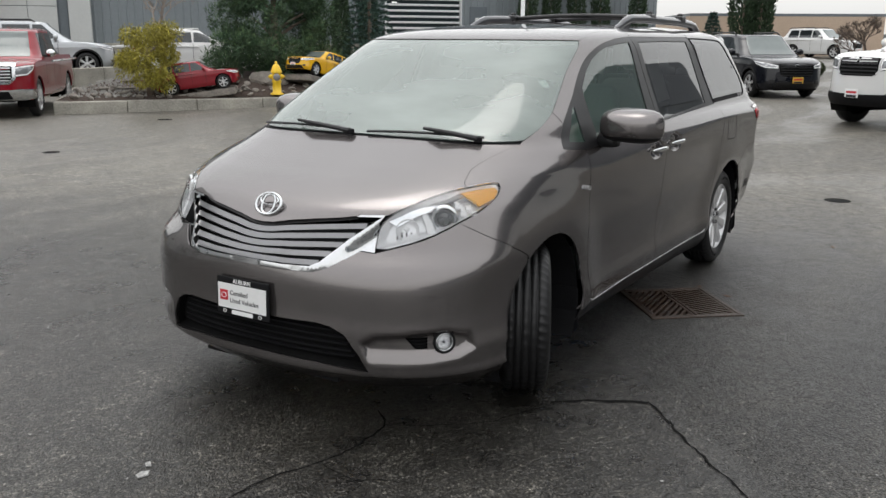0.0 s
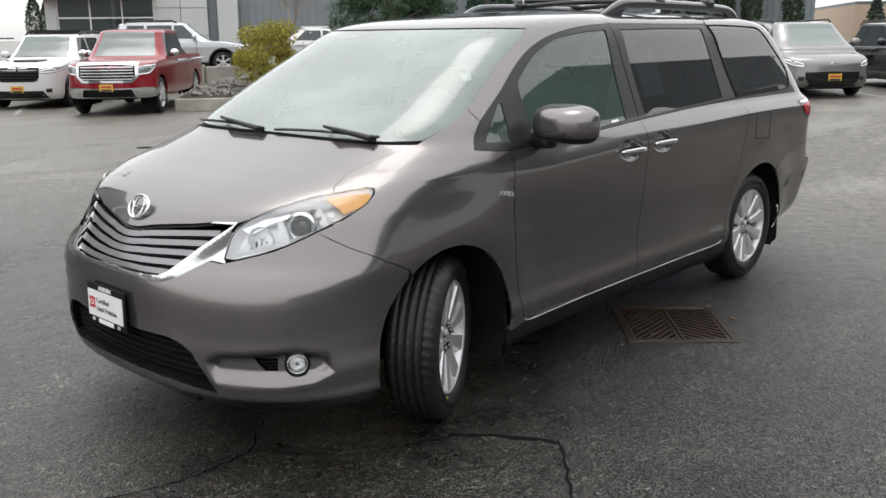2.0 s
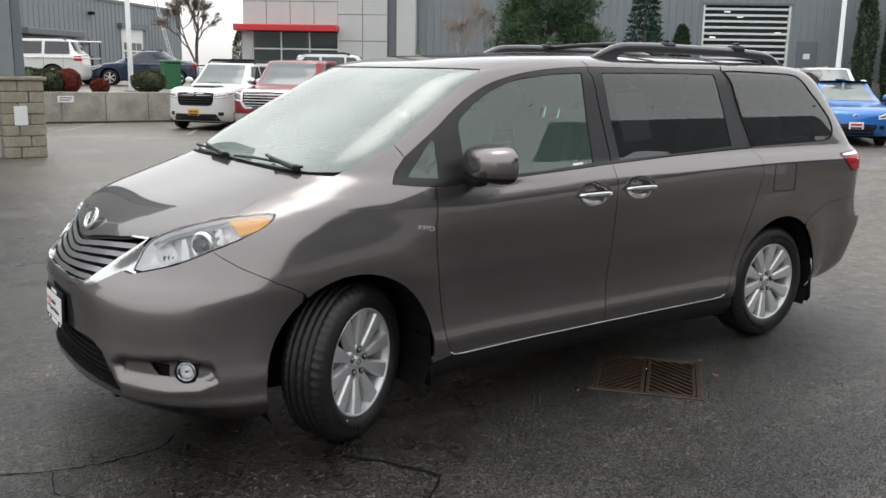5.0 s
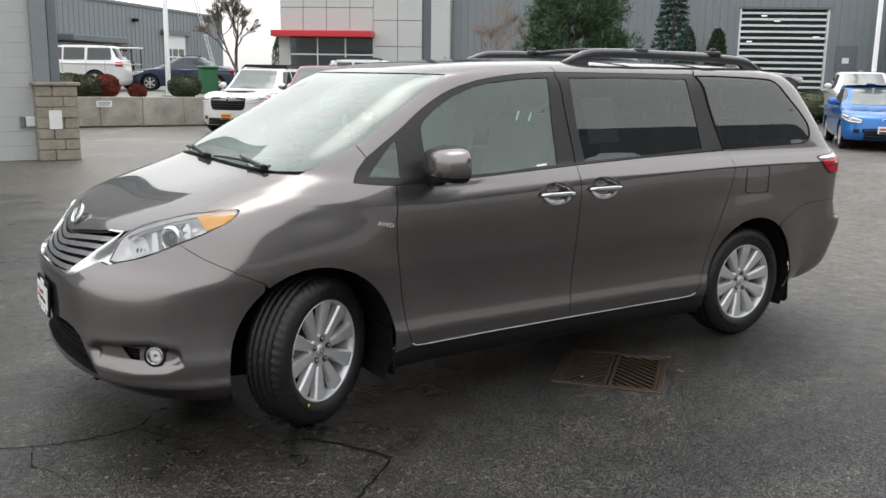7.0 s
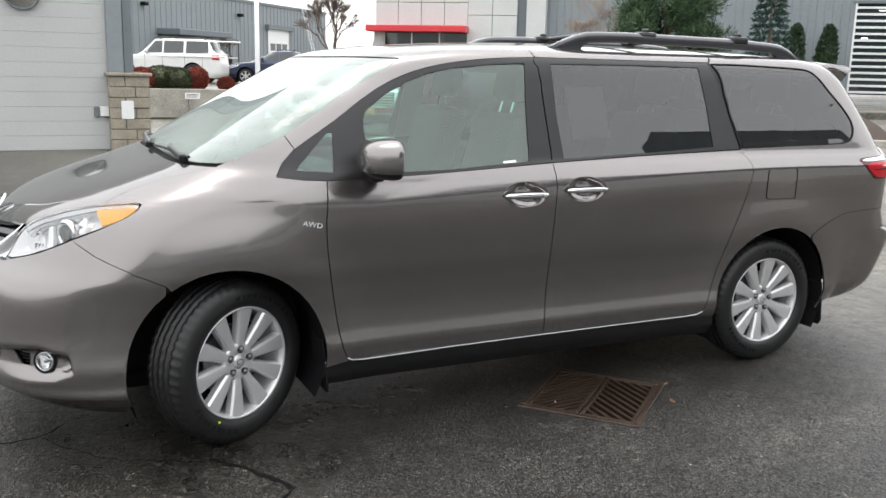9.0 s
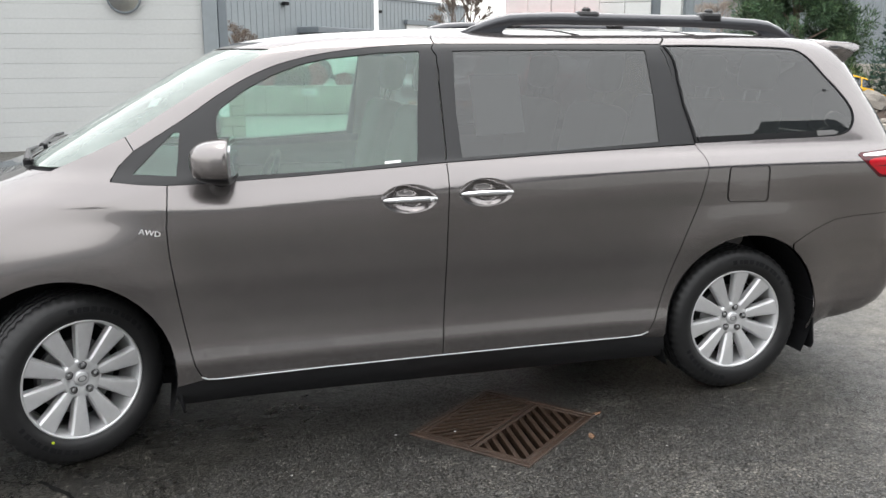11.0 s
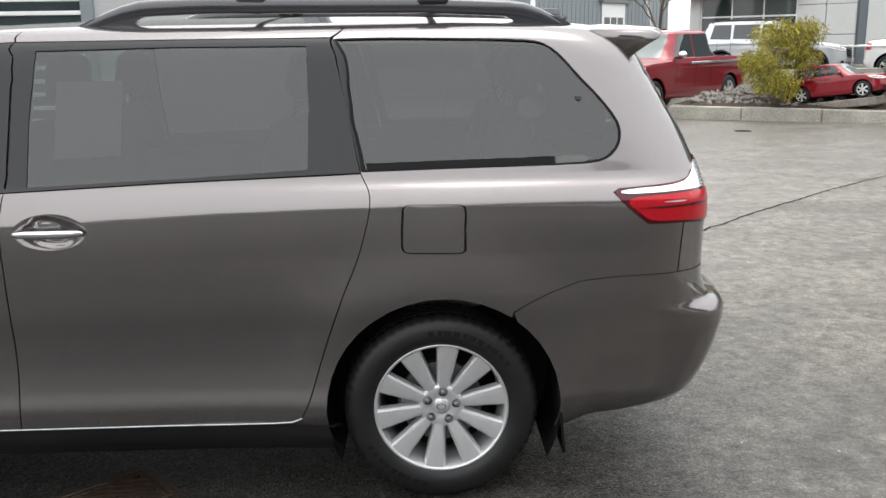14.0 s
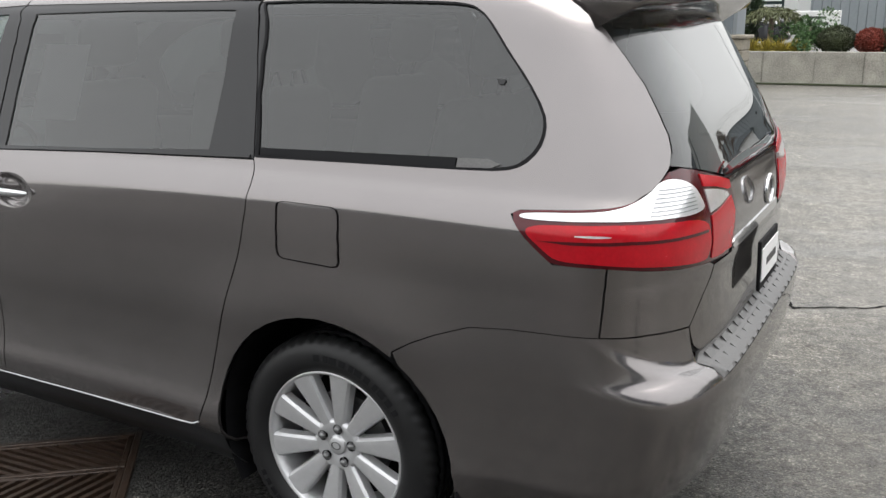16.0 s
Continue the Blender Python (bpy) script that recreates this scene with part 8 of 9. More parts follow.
vehicle("sedan", "bright blue small sedan with black grille", "car", pose(18.08, 7.49, rise(18.1), 0, 0, 41.3), BLUE_PAINT, "sedan", 2.57, 0.32, 0.85, -0.85, 3.45, 0.98, 1.48, 0.30, 1.10, [(0.62, 1.32), (1.38, 2.20)], 0.92, cab_end=2.75, grille="low", grille_w=0.45, spokes=8)
vehicle("pickup_truck", "white pickup truck parked behind the blue sedan", "pickup truck", pose(24.5, 11.9, rise(24.5), 0, 0, 41), WHITE_PAINT, "pickup", 3.30, 0.39, 0.95, -0.90, 4.40, 1.22, 1.80, 0.55, 1.15, [(0.85, 1.65), (1.70, 2.40)], 1.12, cab_end=2.65, grille_w=0.5, sill=0.5)
vehicle("pickup_truck", "white lifted pickup truck with dark bumper", "pickup truck", pose(15.44, -0.70, rise(15.4), 0, 0, -35), WHITE_PAINT, "pickup", 3.25, 0.46, 0.95, -0.92, 4.35, 1.47, 2.05, 0.55, 1.15, [(0.85, 1.65), (1.70, 2.40)], 1.38, cab_end=2.65, grille_w=0.45, rim_mat=DKGREY_PAINT, sill=0.6)
vehicle("sport_utility", "white crossover parked beyond the aisle", "SUV", pose(52.5, 5.85, rise(52.5), 0, 0, 66), WHITE_PAINT, "suv", 2.69, 0.37, 0.93, -0.92, 3.75, 1.12, 1.70, 0.45, 1.05, [(0.80, 1.50), (1.56, 2.35), (2.42, 3.10)], 1.05, rails=True, grille_w=0.45)
vehicle("sport_utility", "white sport utility seen from behind on the raised lot", "SUV", pose(3.9, 35.4, UP, 0, 0, -28), WHITE_PAINT, "suv", 2.79, 0.40, 0.96, -0.90, 3.90, 1.18, 1.82, 0.50, 1.05, [(0.80, 1.52), (1.58, 2.40), (2.50, 3.45)], 1.12, rails=True, grille_w=0.5)
vehicle("sedan", "dark blue hatchback sedan on the raised lot", "car", pose(8.6, 35.0, UP, 0, 0, -20), NAVY_PAINT, "sedan", 2.70, 0.33, 0.88, -0.90, 3.55, 0.98, 1.47, 0.30, 1.10, [(0.62, 1.40), (1.46, 2.40)], 0.92, cab_end=3.0, grille_w=0.4)
vehicle("sport_utility", "dark grey sport utility parked near the white hall", "SUV", pose(-1.2, 30.5, UP, 0, 0, 160), DKGREY_PAINT, "suv", 2.75, 0.38, 0.94, -0.92, 3.75, 1.12, 1.72, 0.45, 1.05, [(0.80, 1.50), (1.56, 2.35), (2.42, 3.10)], 1.05, grille_w=0.45)

# golf cart and bin on the raised lot
cart = thing("golf_cart", "red golf cart with a white canopy", "golf cart", pose(7.6, 36.5, UP, 0, 0, 10))
part("cart_body", nbox(-0.9, -0.55, 0.28, 0.9, 0.55, 0.62, bevel=0.08, seg=2), RED_PAINT, cart)
part("cart_roof", nbox(-0.95, -0.58, 1.75, 0.9, 0.58, 1.82, bevel=0.03), WHITE_PAINT, cart)
for x in (-0.85, 0.8):
    for y in (-0.5, 0.5):
        part("roof_post", nbox(x - 0.02, y - 0.02, 0.6, x + 0.02, y + 0.02, 1.76), BLACK_TRIM, cart)
for x in (-0.6, 0.6):
    for y in (-0.5, 0.5):
        part("tyre", lathe([(0.001, -0.09), (0.20, -0.09), (0.24, -0.05), (0.24, 0.05), (0.20, 0.09), (0.001, 0.09)], 20), RUBBER, cart).matrix_local = pose(x, y, 0.24)
part("cart_seat", nbox(0.0, -0.5, 0.62, 0.45, 0.5, 0.80, bevel=0.05), BLACK_TRIM, cart)
part("seat_back", nbox(0.42, -0.5, 0.78, 0.52, 0.5, 1.2, bevel=0.04), BLACK_TRIM, cart)
bin_ = thing("rubbish_bin", "green plastic rubbish bin on the raised lot", "bin", pose(9.3, 29.5, UP))
part("bin_body", nbox(-0.3, -0.3, 0.0, 0.3, 0.3, 0.95, bevel=0.04), GREEN_PLASTIC, bin_)
part("bin_lid", nbox(-0.33, -0.34, 0.95, 0.33, 0.32, 1.05, bevel=0.03), GREEN_PLASTIC, bin_)

# hydrant
hyd = thing("fire_hydrant", "yellow fire hydrant with a grey side cap", "hydrant", pose(12.65, 12.5, 0.33, 0, 0, -45))
part("barrel", lathe([(0.16, 0), (0.16, 0.03), (0.105, 0.05), (0.10, 0.28), (0.115, 0.30), (0.115, 0.33), (0.10, 0.35), (0.105, 0.52)], 24, "z"), YELLOW_ENAMEL, hyd, smooth=True)
part("bonnet", lathe([(0.135, 0.52), (0.135, 0.56), (0.115, 0.60), (0.085, 0.68), (0.045, 0.73), (0.028, 0.74), (0.028, 0.79), (0.001, 0.80)], 24, "z"), YELLOW_ENAMEL, hyd, smooth=True)
for a in (0, 180):
    part("side_cap", lathe([(0.06, -0.09), (0.06, -0.15), (0.045, -0.17), (0.022, -0.18), (0.022, -0.205), (0.001, -0.205)], 18), YELLOW_ENAMEL, hyd, smooth=True).matrix_local = pose(0, 0, 0.43, 0, 0, a + 90)
part("pumper_cap", lathe([(0.085, -0.08), (0.085, -0.14), (0.06, -0.165), (0.025, -0.17), (0.001, -0.17)], 20), surf("grey_cap", (0.22, 0.21, 0.20), 0.6), hyd, "grey pumper cap", True).matrix_local = pose(0, 0, 0.42)

for x, y, z, a, ry, c in ((11.85, 13.42, 0.50, 132, 8, "slate"), (13.9, 12.75, 0.74, 2, 12, "slate")):
    bm = bmesh.new()
    box(bm, -0.25, -0.42, -0.16, 1.6, 0.42, 0.0, bevel=0.02)
    solid("display_slab", bm, STONE, "tilted grey stone slab under a display car", "slab", pose(x, y, z, 0, ry, a), group="display slabs")
# ---- planter, rocks, plants ----
C0, CD = Vector((8.3, 15.1)), Vector((0.835, -0.55)).normalized()
CN = Vector((-CD.y, CD.x))
pl_thing = thing("planter_kerb", "stained concrete planter kerb in cast lengths", "kerb", Matrix.Translation((C0.x, C0.y, 0)) @ pose(0, 0, 0, 0, 0, math.degrees(math.atan2(CD.y, CD.x))), kind="structure")
for i in range(7):
    part("kerb_stone", nbox(i * 1.55 + 0.006, 0.0, -0.05, (i + 1) * 1.55 - 0.006, 0.20, 0.27 + 0.004 * (i % 2), bevel=0.015), CONCRETE, pl_thing)
sd = thing("planter_kerb", "stained concrete planter kerb beside the pickup", "kerb", Matrix.Translation((C0.x, C0.y, 0)) @ pose(0, 0, 0, 0, 0, math.degrees(math.atan2(5.0, 4.1))), kind="structure")
for i in range(4):
    part("kerb_stone", nbox(i * 1.6 + 0.21, -0.20, -0.05, (i + 1) * 1.6 + 0.20, 0.0, 0.27, bevel=0.015), CONCRETE, sd)


def bed_z(x, y):
    p = Vector((x, y)) - C0
    v = p.dot(CN)
    return 0.22 + 0.62 * (1 - math.exp(-max(v, 0) / 1.8)) + 0.04 * noise.noise(Vector((x, y, 0)) * 0.8)


bm = bmesh.new()
NU, NV = 40, 26
grid = []
for i in range(NU + 1):
    row = []
    for j in range(NV + 1):
        u, v = i / NU * 10.7, 0.18 + j / NV * (5.2 + 2.0 * i / NU)
        left = 0.68 * v - 0.05
        p = C0 + CD * (left * (1 - i / NU) + u) + CN * v
        row.append(bm.verts.new((p.x, p.y, bed_z(p.x, p.y))))
    grid.append(row)
for i in range(NU):
    for j in range(NV):
        bm.faces.new((grid[i][j], grid[i + 1][j], grid[i + 1][j + 1], grid[i][j + 1]))
bmesh.ops.recalc_face_normals(bm, faces=bm.faces)
solid("planting_bed", bm, MULCH, "dark bark mulch bed on a low mound", "planting bed", kind="structure", smooth=True)


def rock_mesh(seed, rough=0.28):
    bm = bmesh.new()
    bmesh.ops.create_icosphere(bm, subdivisions=2, radius=1.0)
    for v in bm.verts:
        v.co *= 1 + rough * noise.noise(v.co * 1.3 + Vector((seed * 7.1, 0, 0))) + 0.10 * noise.noise(v.co * 3.1 + Vector((0, seed * 3.3, 0)))
    return bm


ROCKS = [mesh_of("rock", rock_mesh(i), STONE) for i in range(6)]
rnd = random.Random(21)
for i in range(150):
    u, v = rnd.uniform(0.1, 9.6), rnd.uniform(0.28, 0.95) if i < 120 else rnd.uniform(0.9, 1.5)
    p = C0 + CD * (u + 0.5 * v) + CN * v
    r = rnd.uniform(0.04, 0.095)
    ob = new("river_stone", ROCKS[rnd.randrange(6)])
    ob.matrix_world = Matrix.Translation((p.x, p.y, bed_z(p.x, p.y) + r * 0.25)) @ Euler((rnd.random() * 0.5, rnd.random() * 0.5, rnd.random() * 6)).to_matrix().to_4x4() @ Matrix.Diagonal((r * rnd.uniform(0.9, 1.5), r, r * 0.62, 1))
    tagged(ob, "rounded grey river stone edging the mulch bed", "stone", "river stones")
for u, v, r in ((5.2, 1.5, 0.42), (6.3, 1.6, 0.36), (7.3, 1.5, 0.55), (8.1, 1.9, 0.45), (4.2, 1.6, 0.30), (3.2, 1.4, 0.22)):
    p = C0 + CD * u + CN * v
    ob = new("boulder", ROCKS[int(u) % 6])
    ob.matrix_world = Matrix.Translation((p.x, p.y, bed_z(p.x, p.y) + r * 0.12)) @ Euler((0.1, 0.15, u)).to_matrix().to_4x4() @ Matrix.Diagonal((r * 1.3, r * 0.8, r * 0.55, 1))
    tagged(ob, "flat brown landscape boulder in the mulch", "boulder", "boulders")
# pale gravel slope beside the wall
bm = bmesh.new()
rnd = random.Random(4)
for i in range(1500):
    u, v = rnd.uniform(-0.2, 1.9), rnd.uniform(0.4, 4.4)
    p = C0 + CD * (u + 0.68 * v) + CN * v
    z = bed_z(p.x, p.y)
    r = rnd.uniform(0.02, 0.05)
    a0 = rnd.random() * 6
    top_v = bm.verts.new((p.x, p.y, z + r))
    base = [bm.verts.new((p.x + r * math.cos(a0 + k * 1.57), p.y + r * math.sin(a0 + k * 1.57), z - 0.01)) for k in range(4)]
    for k in range(4):
        bm.faces.new((base[k], base[(k + 1) % 4], top_v))
solid("gravel", bm, surf("pale_gravel", (0.24, 0.235, 0.22), 0.85, var=0.4, scale=9, fine=60), "pale grey gravel slope in the planter", "gravel", kind="stuff")
# flat stone steps in the gravel
for k in range(4):
    p = C0 + CD * (0.9 + 0.68 * (1.0 + k * 0.8)) + CN * (1.0 + k * 0.8)
    solid("stepping_slab", nbox(-0.55, -0.10, 0, 0.55, 0.10, 0.05, bevel=0.015), STONE, "flat grey stone slab in the gravel", "slab", Matrix.Translation((p.x, p.y, bed_z(p.x, p.y))) @ pose(0, 0, 0, 0, 0, -30), group="stepping slabs")


def leaves(n, place, size, seed, droop=0.0, slim=0.5):
    """Many small leaves as one mesh; place(rnd) gives a point and an outward direction."""
    rnd = random.Random(seed)
    V, F = [], []
    for i in range(n):
        p, out = place(rnd)
        d = (out + Vector((rnd.gauss(0, 0.6), rnd.gauss(0, 0.6), rnd.gauss(0, 0.6) - droop))).normalized()
        sd_ = d.cross(Vector((rnd.gauss(0, 1), rnd.gauss(0, 1), rnd.gauss(0, 1)))).normalized()
        s = size * rnd.uniform(0.6, 1.4)
        b = len(V)
        V += [p - sd_ * s * slim * 0.2, p + d * s * 0.5 - sd_ * s * slim * 0.5, p + d * s, p + d * s * 0.5 + sd_ * s * slim * 0.5]
        F.append((b, b + 1, b + 2, b + 3))
    me = bpy.data.meshes.new("crown")
    me.from_pydata([tuple(v) for v in V], [], F)
    return me


def clumps(rnd_seed, n, shape):
    rnd = random.Random(rnd_seed)
    return [shape(rnd) for _ in range(n)]


def crown_part(name, me, mat, parent, label=""):
    me.materials.append(mat)
    ob = new(name, me)
    ob.parent = parent
    if label:
        tagged(ob, label)
    return ob


def on_clumps(cl):
    def f(rnd):
        c, r = cl[rnd.randrange(len(cl))]
        d = Vector((rnd.gauss(0, 1), rnd.gauss(0, 1), rnd.gauss(0, 1))).normalized()
        return c + d * r * rnd.uniform(0.55, 1.0), d
    return f


def trunked(t, base_r, h, mat=BARK, lean=(0, 0), limbs=5, seed=0):
    rnd = random.Random(seed)
    bm = bmesh.new()
    tube(bm, [(0, 0, -0.1), (lean[0] * 0.4, lean[1] * 0.4, h * 0.4), (lean[0], lean[1], h)], [base_r, base_r * 0.75, base_r * 0.35], 9)
    for i in range(limbs):
        a, z = rnd.random() * 6.28, h * rnd.uniform(0.35, 0.9)
        L = h * rnd.uniform(0.25, 0.45)
        tube(bm, [(0, 0, z), (L * 0.5 * math.cos(a), L * 0.5 * math.sin(a), z + L * 0.35), (L * math.cos(a), L * math.sin(a), z + L * 0.6)], [base_r * 0.4, base_r * 0.25, base_r * 0.1], 6)
    part("trunk", bm, mat, t, smooth=True)


# yellow-green weeping shrub
sh = thing("weeping_shrub", "yellow-green weeping conifer shrub in the planter", "shrub", pose(10.35, 14.35, bed_z(10.35, 14.35) - 0.02))
trunked(sh, 0.09, 1.1, seed=2, limbs=7)
cl = clumps(3, 46, lambda r: ((lambda a, z: (Vector((0.66 * (1 - ((z - 0.95) / 1.15) ** 2) ** 0.5 * math.cos(a) * r.uniform(0.5, 1.05), 0.66 * (1 - ((z - 0.95) / 1.15) ** 2) ** 0.5 * math.sin(a) * r.uniform(0.5, 1.05), z + 0.05)), r.uniform(0.16, 0.28)))(r.random() * 6.28, r.uniform(0.3, 1.5))))
crown_part("crown", leaves(15000, on_clumps(cl), 0.085, 5, 0.9, 0.2), LEAF_YELLOW, sh)
# large evergreen bush
def evergreen(label, x, y, z, r, h, seed, n, clump_n):
    t = thing("evergreen_bush", label, "bush", pose(x, y, z))
    trunked(t, 0.16, h * 0.6, seed=seed, limbs=9)
    def clump(q):
        zz = h * q.random() ** 1.15
        rr = r * (1 - 0.85 * max(0.0, zz / h - 0.15)) * q.uniform(0.35, 1.0) ** 0.6 * q.uniform(0.85, 1.18)
        a = q.random() * 6.283
        return Vector((rr * math.cos(a), rr * math.sin(a), 0.25 + zz)), q.uniform(0.18, 0.40)
    cl = clumps(seed + 5, clump_n, clump)
    crown_part("crown", leaves(n, on_clumps(cl), 0.15, seed + 6, -0.35, 0.13), LEAF_DARK, t)
    tips = [(c + Vector((0, 0, 0.10)) + Vector((c.x, c.y, 0)) * 0.04, q * 0.9) for c, q in cl]
    crown_part("new_growth", leaves(n // 4, on_clumps(tips), 0.13, seed + 7, -0.6, 0.13), LEAF_TIP, t, "lighter green needle tips")


evergreen("large dark evergreen bush behind the hydrant", 14.9, 14.6, 0.55, 1.75, 4.6, 4, 75000, 260)


def spruce(x, y, z, h, r, seed, n=6000):
    t = thing("spruce_tree", "young blue-green spruce tree", "tree", pose(x, y, z))
    trunked(t, 0.07, h * 0.95, seed=seed, limbs=0)
    def place(rnd):
        k = rnd.randrange(int(h * 6))
        zz = 0.25 + (h - 0.3) * (k + 0.3 * rnd.random()) / int(h * 6)
        a = 2.4 * k + rnd.randrange(6) * 1.047 + rnd.gauss(0, 0.10)
        q = rnd.random() ** 0.6
        rr = r * (1 - zz / h) * q + 0.03
        return Vector((rr * math.cos(a), rr * math.sin(a), zz - 0.15 * rr)), Vector((math.cos(a), math.sin(a), 0.2))
    crown_part("crown", leaves(n, place, 0.12, seed, 0.1, 0.25), LEAF_SPRUCE, t)


spruce(16.3, 12.4, 0.55, 4.3, 0.85, 31, 9000)
spruce(39.2, 9.6, rise(39.2), 2.6, 1.0, 32)


def column(x, y, z, h, r, seed, n=4500):
    t = thing("columnar_conifer", "narrow upright dark green conifer", "tree", pose(x, y, z), "columnar conifers")
    trunked(t, 0.07, h * 0.7, seed=seed, limbs=0)
    def place(rnd):
        zz = rnd.random() ** 0.9 * h
        rr = r * (math.sin(math.pi * min(1, 0.12 + 0.88 * zz / h)) ** 0.55 + 0.02) * (0.72 + 0.28 * rnd.random())
        a = rnd.random() * 6.283
        rr *= 1 + 0.15 * math.sin(3 * a + zz * 2.2 + seed)
        return Vector((rr * math.cos(a), rr * math.sin(a), zz + 0.1)), Vector((math.cos(a) * 0.6, math.sin(a) * 0.6, 0.8))
    crown_part("crown", leaves(n, place, 0.16, seed, -0.3, 0.4), LEAF_CYPRESS, t)


for k, s in enumerate((-4.8, -3.5, 4.64, 5.9, 7.3, 8.7, 10.9)):
    p = FA + FD * s - Vector((0.62, 0.78)) * 1.6
    column(p.x, p.y, UE, 3.2 if s < 0 else 4.6 + 0.4 * (k % 3), 0.42, 40 + k)
for k, (x, y) in enumerate(((35.0, 7.15), (35.2, 6.5), (35.9, 6.9))):
    column(x, y, rise(x), 6.0, 0.5, 60 + k, 6000)
for k, (x, y) in enumerate(((23.5, 57.0), (24.6, 57.4), (27.0, 58.0))):
    column(x, y, UE, 3.6, 0.5, 70 + k, 2500)


def bare(x, y, z, h, seed, mat=TWIG, group="", spread=0.5, r0=0.10, thin=0.006):
    """Leafless tree: branches fork to fine twigs."""
    t = thing("bare_tree", "leafless winter tree with fine upright twigs", "tree", pose(x, y, z), group)
    rnd = random.Random(seed)
    bm = bmesh.new()
    def grow(p, d, L, r, depth):
        q = p + d * L
        tube(bm, [p, p + d * L * 0.5 + Vector((rnd.gauss(0, 0.03), rnd.gauss(0, 0.03), 0)) * L, q], [r, r * 0.85, r * 0.65], 5 if depth > 2 else 3, False)
        if depth == 0:
            return
        for _ in range(3 if depth > 3 else 4):
            nd_ = (d + Vector((rnd.gauss(0, spread), rnd.gauss(0, spread), rnd.gauss(0.12, 0.25)))).normalized()
            grow(p + d * L * rnd.uniform(0.55, 1.0), nd_, L * rnd.uniform(0.58, 0.78), max(r * 0.58, thin), depth - 1)
    grow(Vector((0, 0, 0)), Vector((0, 0, 1)), h * 0.28, r0, 6)
    tagged(part("twig_crown", bm, mat, t), kind="stuff")


bare(16.5, 46.5, UE, 7.8, 3, spread=0.36, r0=0.13, thin=0.013)
bare(2.6, 40.0, UP, 4.2, 5, r0=0.08)
bare(11.5, 54.0, UP, 4.0, 6, r0=0.07)
bare(30.5, 1.75, rise(30.5), 3.6, 8, r0=0.08, spread=0.55)
bare(18.0, 23.2, UE, 5.6, 9, surf("pale_bark", (0.24, 0.20, 0.17), 0.8), r0=0.06)


def ball_shrub(x, y, z, rx, rz, mat, label, seed, n=2600):
    t = thing("clipped_shrub", label, "shrub", pose(x, y, z), "shrubs on the wall")
    bm = bmesh.new()
    for i in range(5):
        tube(bm, [(0, 0, -0.02), (rx * 0.4 * math.cos(i * 1.26), rx * 0.4 * math.sin(i * 1.26), rz * 0.9)], [0.025, 0.01], 5)
    part("stems", bm, BARK, t)
    def place(rnd):
        d = Vector((rnd.gauss(0, 1), rnd.gauss(0, 1), rnd.gauss(0, 1))).normalized()
        q = rnd.uniform(0.86, 1.0) * (1 + 0.06 * noise.noise(d * 2 + Vector((seed, 0, 0))))
        return Vector((d.x * rx * q, d.y * rx * q, rz + d.z * rz * q)), d
    crown_part("crown", leaves(n * 2, place, 0.045, seed, 0.0, 0.6), mat, t)
    bm = bmesh.new()
    bmesh.ops.create_icosphere(bm, subdivisions=2, radius=1.0)
    for v in bm.verts:
        v.co = Vector((v.co.x * rx * 0.84, v.co.y * rx * 0.84, rz + v.co.z * rz * 0.84))
    part("inner_foliage", bm, mat, t)


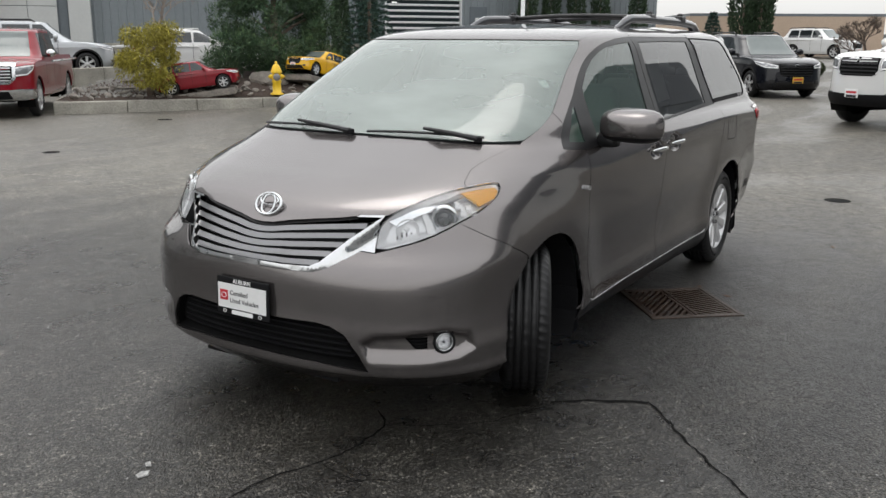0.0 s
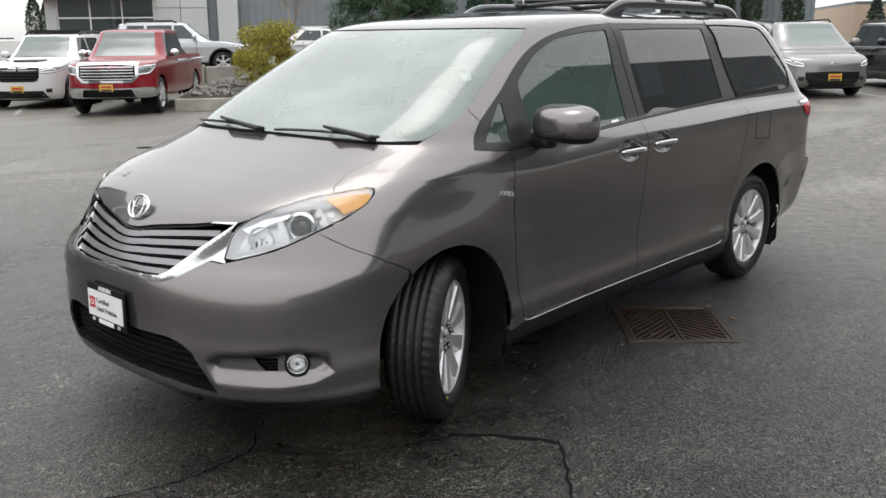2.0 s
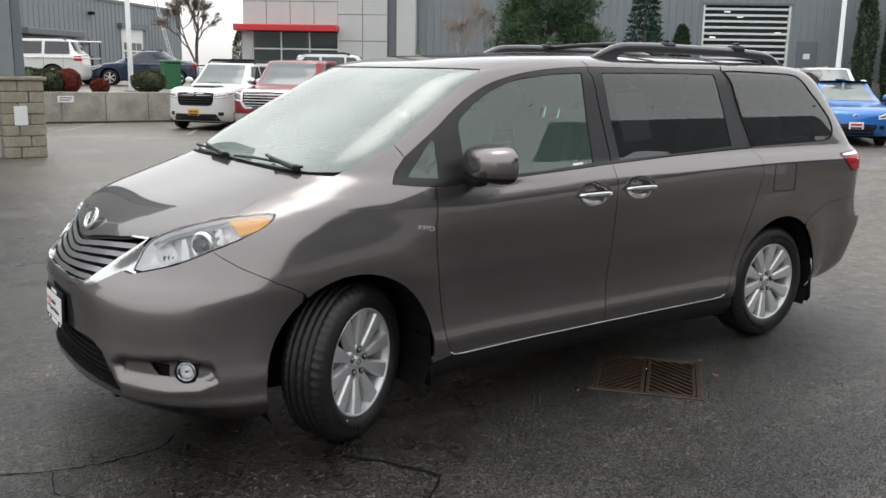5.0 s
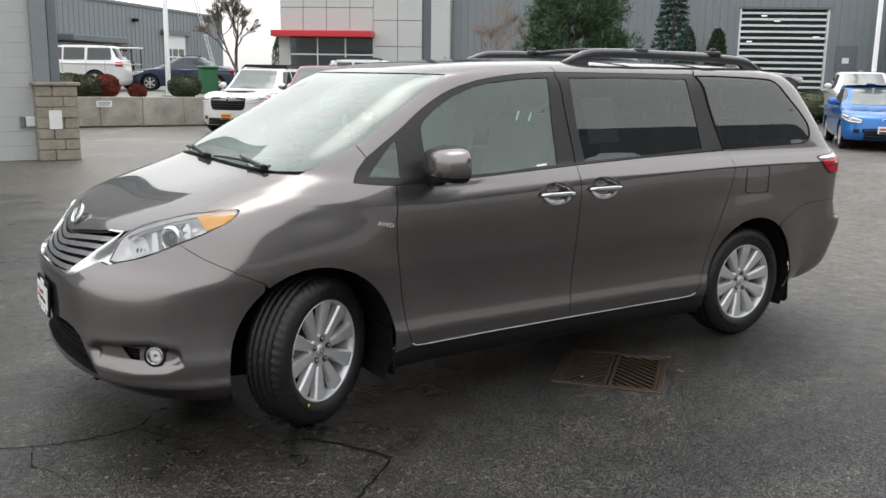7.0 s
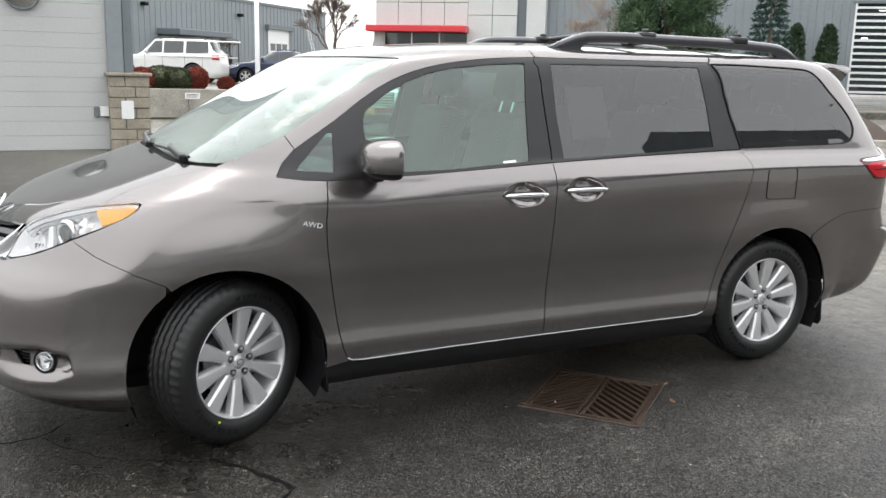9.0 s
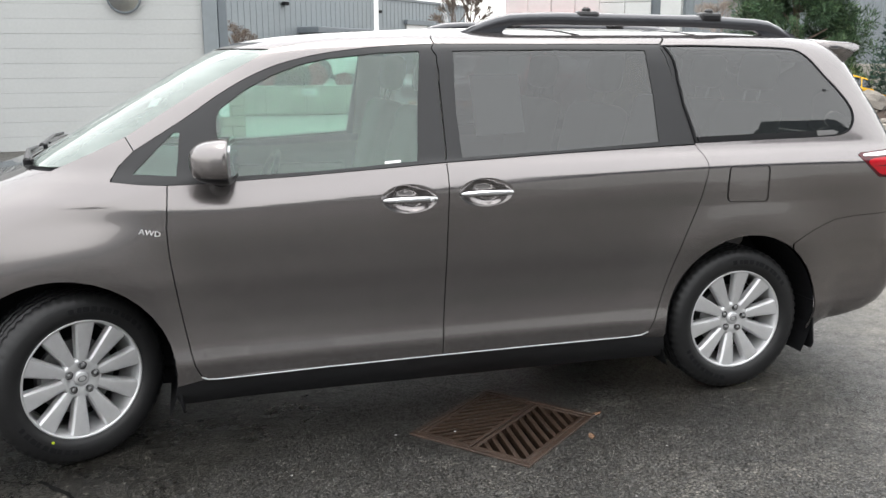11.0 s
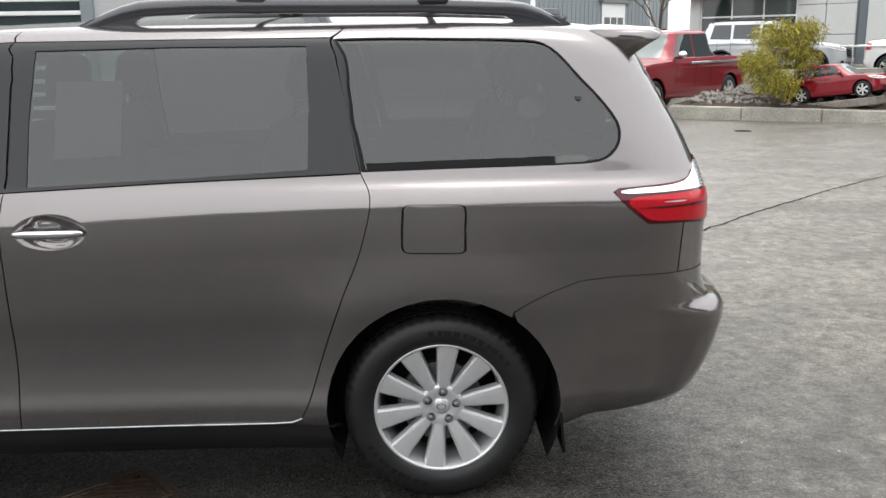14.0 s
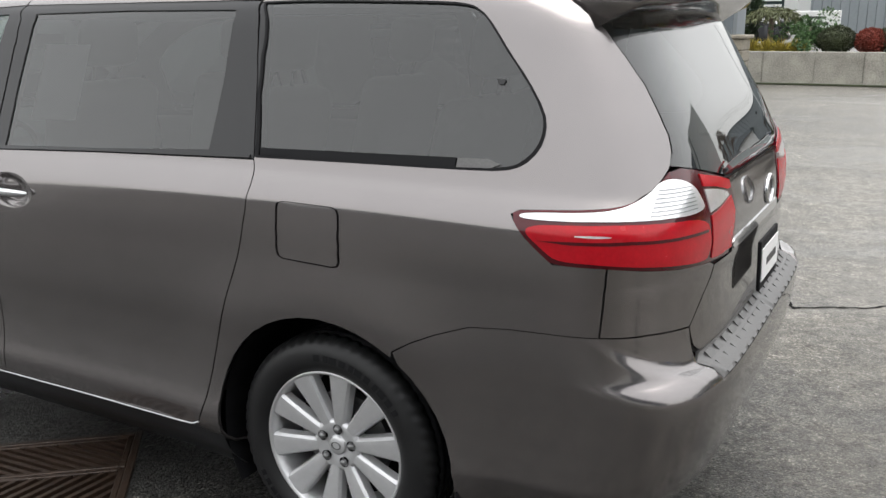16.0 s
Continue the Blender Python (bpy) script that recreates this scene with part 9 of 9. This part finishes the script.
for i, (x, rx, rz, mt, lb) in enumerate((
        (1.9, 0.48, 0.36, LEAF_BOX, "dark clipped round shrub on the retaining wall"), (2.75, 0.40, 0.33, LEAF_RED, "reddish-brown clipped shrub on the retaining wall"),
        (3.35, 0.62, 0.36, LEAF_BOX, "broad dark clipped shrub on the retaining wall"), (3.80, 0.50, 0.34, LEAF_BOX, "dark clipped round shrub on the retaining wall"),
        (4.40, 0.34, 0.35, LEAF_RED, "red-leaved clipped shrub on the retaining wall"), (5.28, 0.26, 0.20, LEAF_RED, "small red-leaved shrub on the retaining wall"),
        (6.75, 0.52, 0.36, LEAF_BOX, "dark clipped round shrub on the retaining wall"))):
    ball_shrub(x, 23.95 + 0.3 * (i == 2), UP, rx, rz, mt, lb, 80 + i)
ball_shrub(26.2, 14.9, rise(26.2), 0.95, 0.55, LEAF_BOX, "broad dark clipped shrub behind the blue sedan", 91, 4000)
ball_shrub(31.8, 3.75, rise(31.8), 0.5, 0.33, LEAF_BOX, "dark clipped shrub by the crossover", 92, 3000)
gb = thing("leafy_shrub", "loose green shrub on the retaining wall", "shrub", pose(1.15, 24.2, UP))
trunked(gb, 0.05, 0.7, seed=8, limbs=6)
cl = clumps(12, 26, lambda r: (Vector((r.gauss(0, 0.33), r.gauss(0, 0.33), r.uniform(0.2, 0.95))), r.uniform(0.14, 0.26)))
crown_part("crown", leaves(4000, on_clumps(cl), 0.09, 17, 0, 0.5), leaf_mat("mid_green_leaves", (0.07, 0.13, 0.05)), gb)
pt = thing("fan_palm", "small drooping palm above yellow grasses", "palm", pose(0.1, 24.4, UP))
bm = bmesh.new()
tube(bm, [(0, 0, 0), (0, 0, 0.6), (0.02, 0, 1.15)], [0.09, 0.08, 0.07], 9)
part("trunk", bm, BARK, pt)
def frond(rnd):
    a = rnd.randrange(16) * 0.3927
    q = rnd.random()
    return Vector((0.75 * q * math.cos(a), 0.75 * q * math.sin(a), 1.2 + 0.28 * q - 0.55 * q * q)), Vector((math.cos(a) * 0.5, math.sin(a) * 0.5, -0.6))
crown_part("crown", leaves(1600, frond, 0.22, 18, 0.6, 0.14), leaf_mat("palm_green", (0.11, 0.12, 0.06)), pt)
for k in range(9):
    x = -2.4 + k * 0.42
    g = thing("yellow_grass", "tuft of yellow ornamental grass on the wall", "grass", pose(x, 23.75, UP), "grass tufts")
    def blade(rnd):
        a = rnd.random() * 6.28
        return Vector((0.05 * math.cos(a), 0.05 * math.sin(a), 0.02)), Vector((math.cos(a) * 0.6, math.sin(a) * 0.6, 0.9))
    crown_part("blades", leaves(260, blade, 0.34, 100 + k, 0, 0.06), leaf_mat("yellow_grass_blades", (0.34, 0.28, 0.05)), g)
column(-0.9, 25.2, UP, 3.2, 0.5, 55)
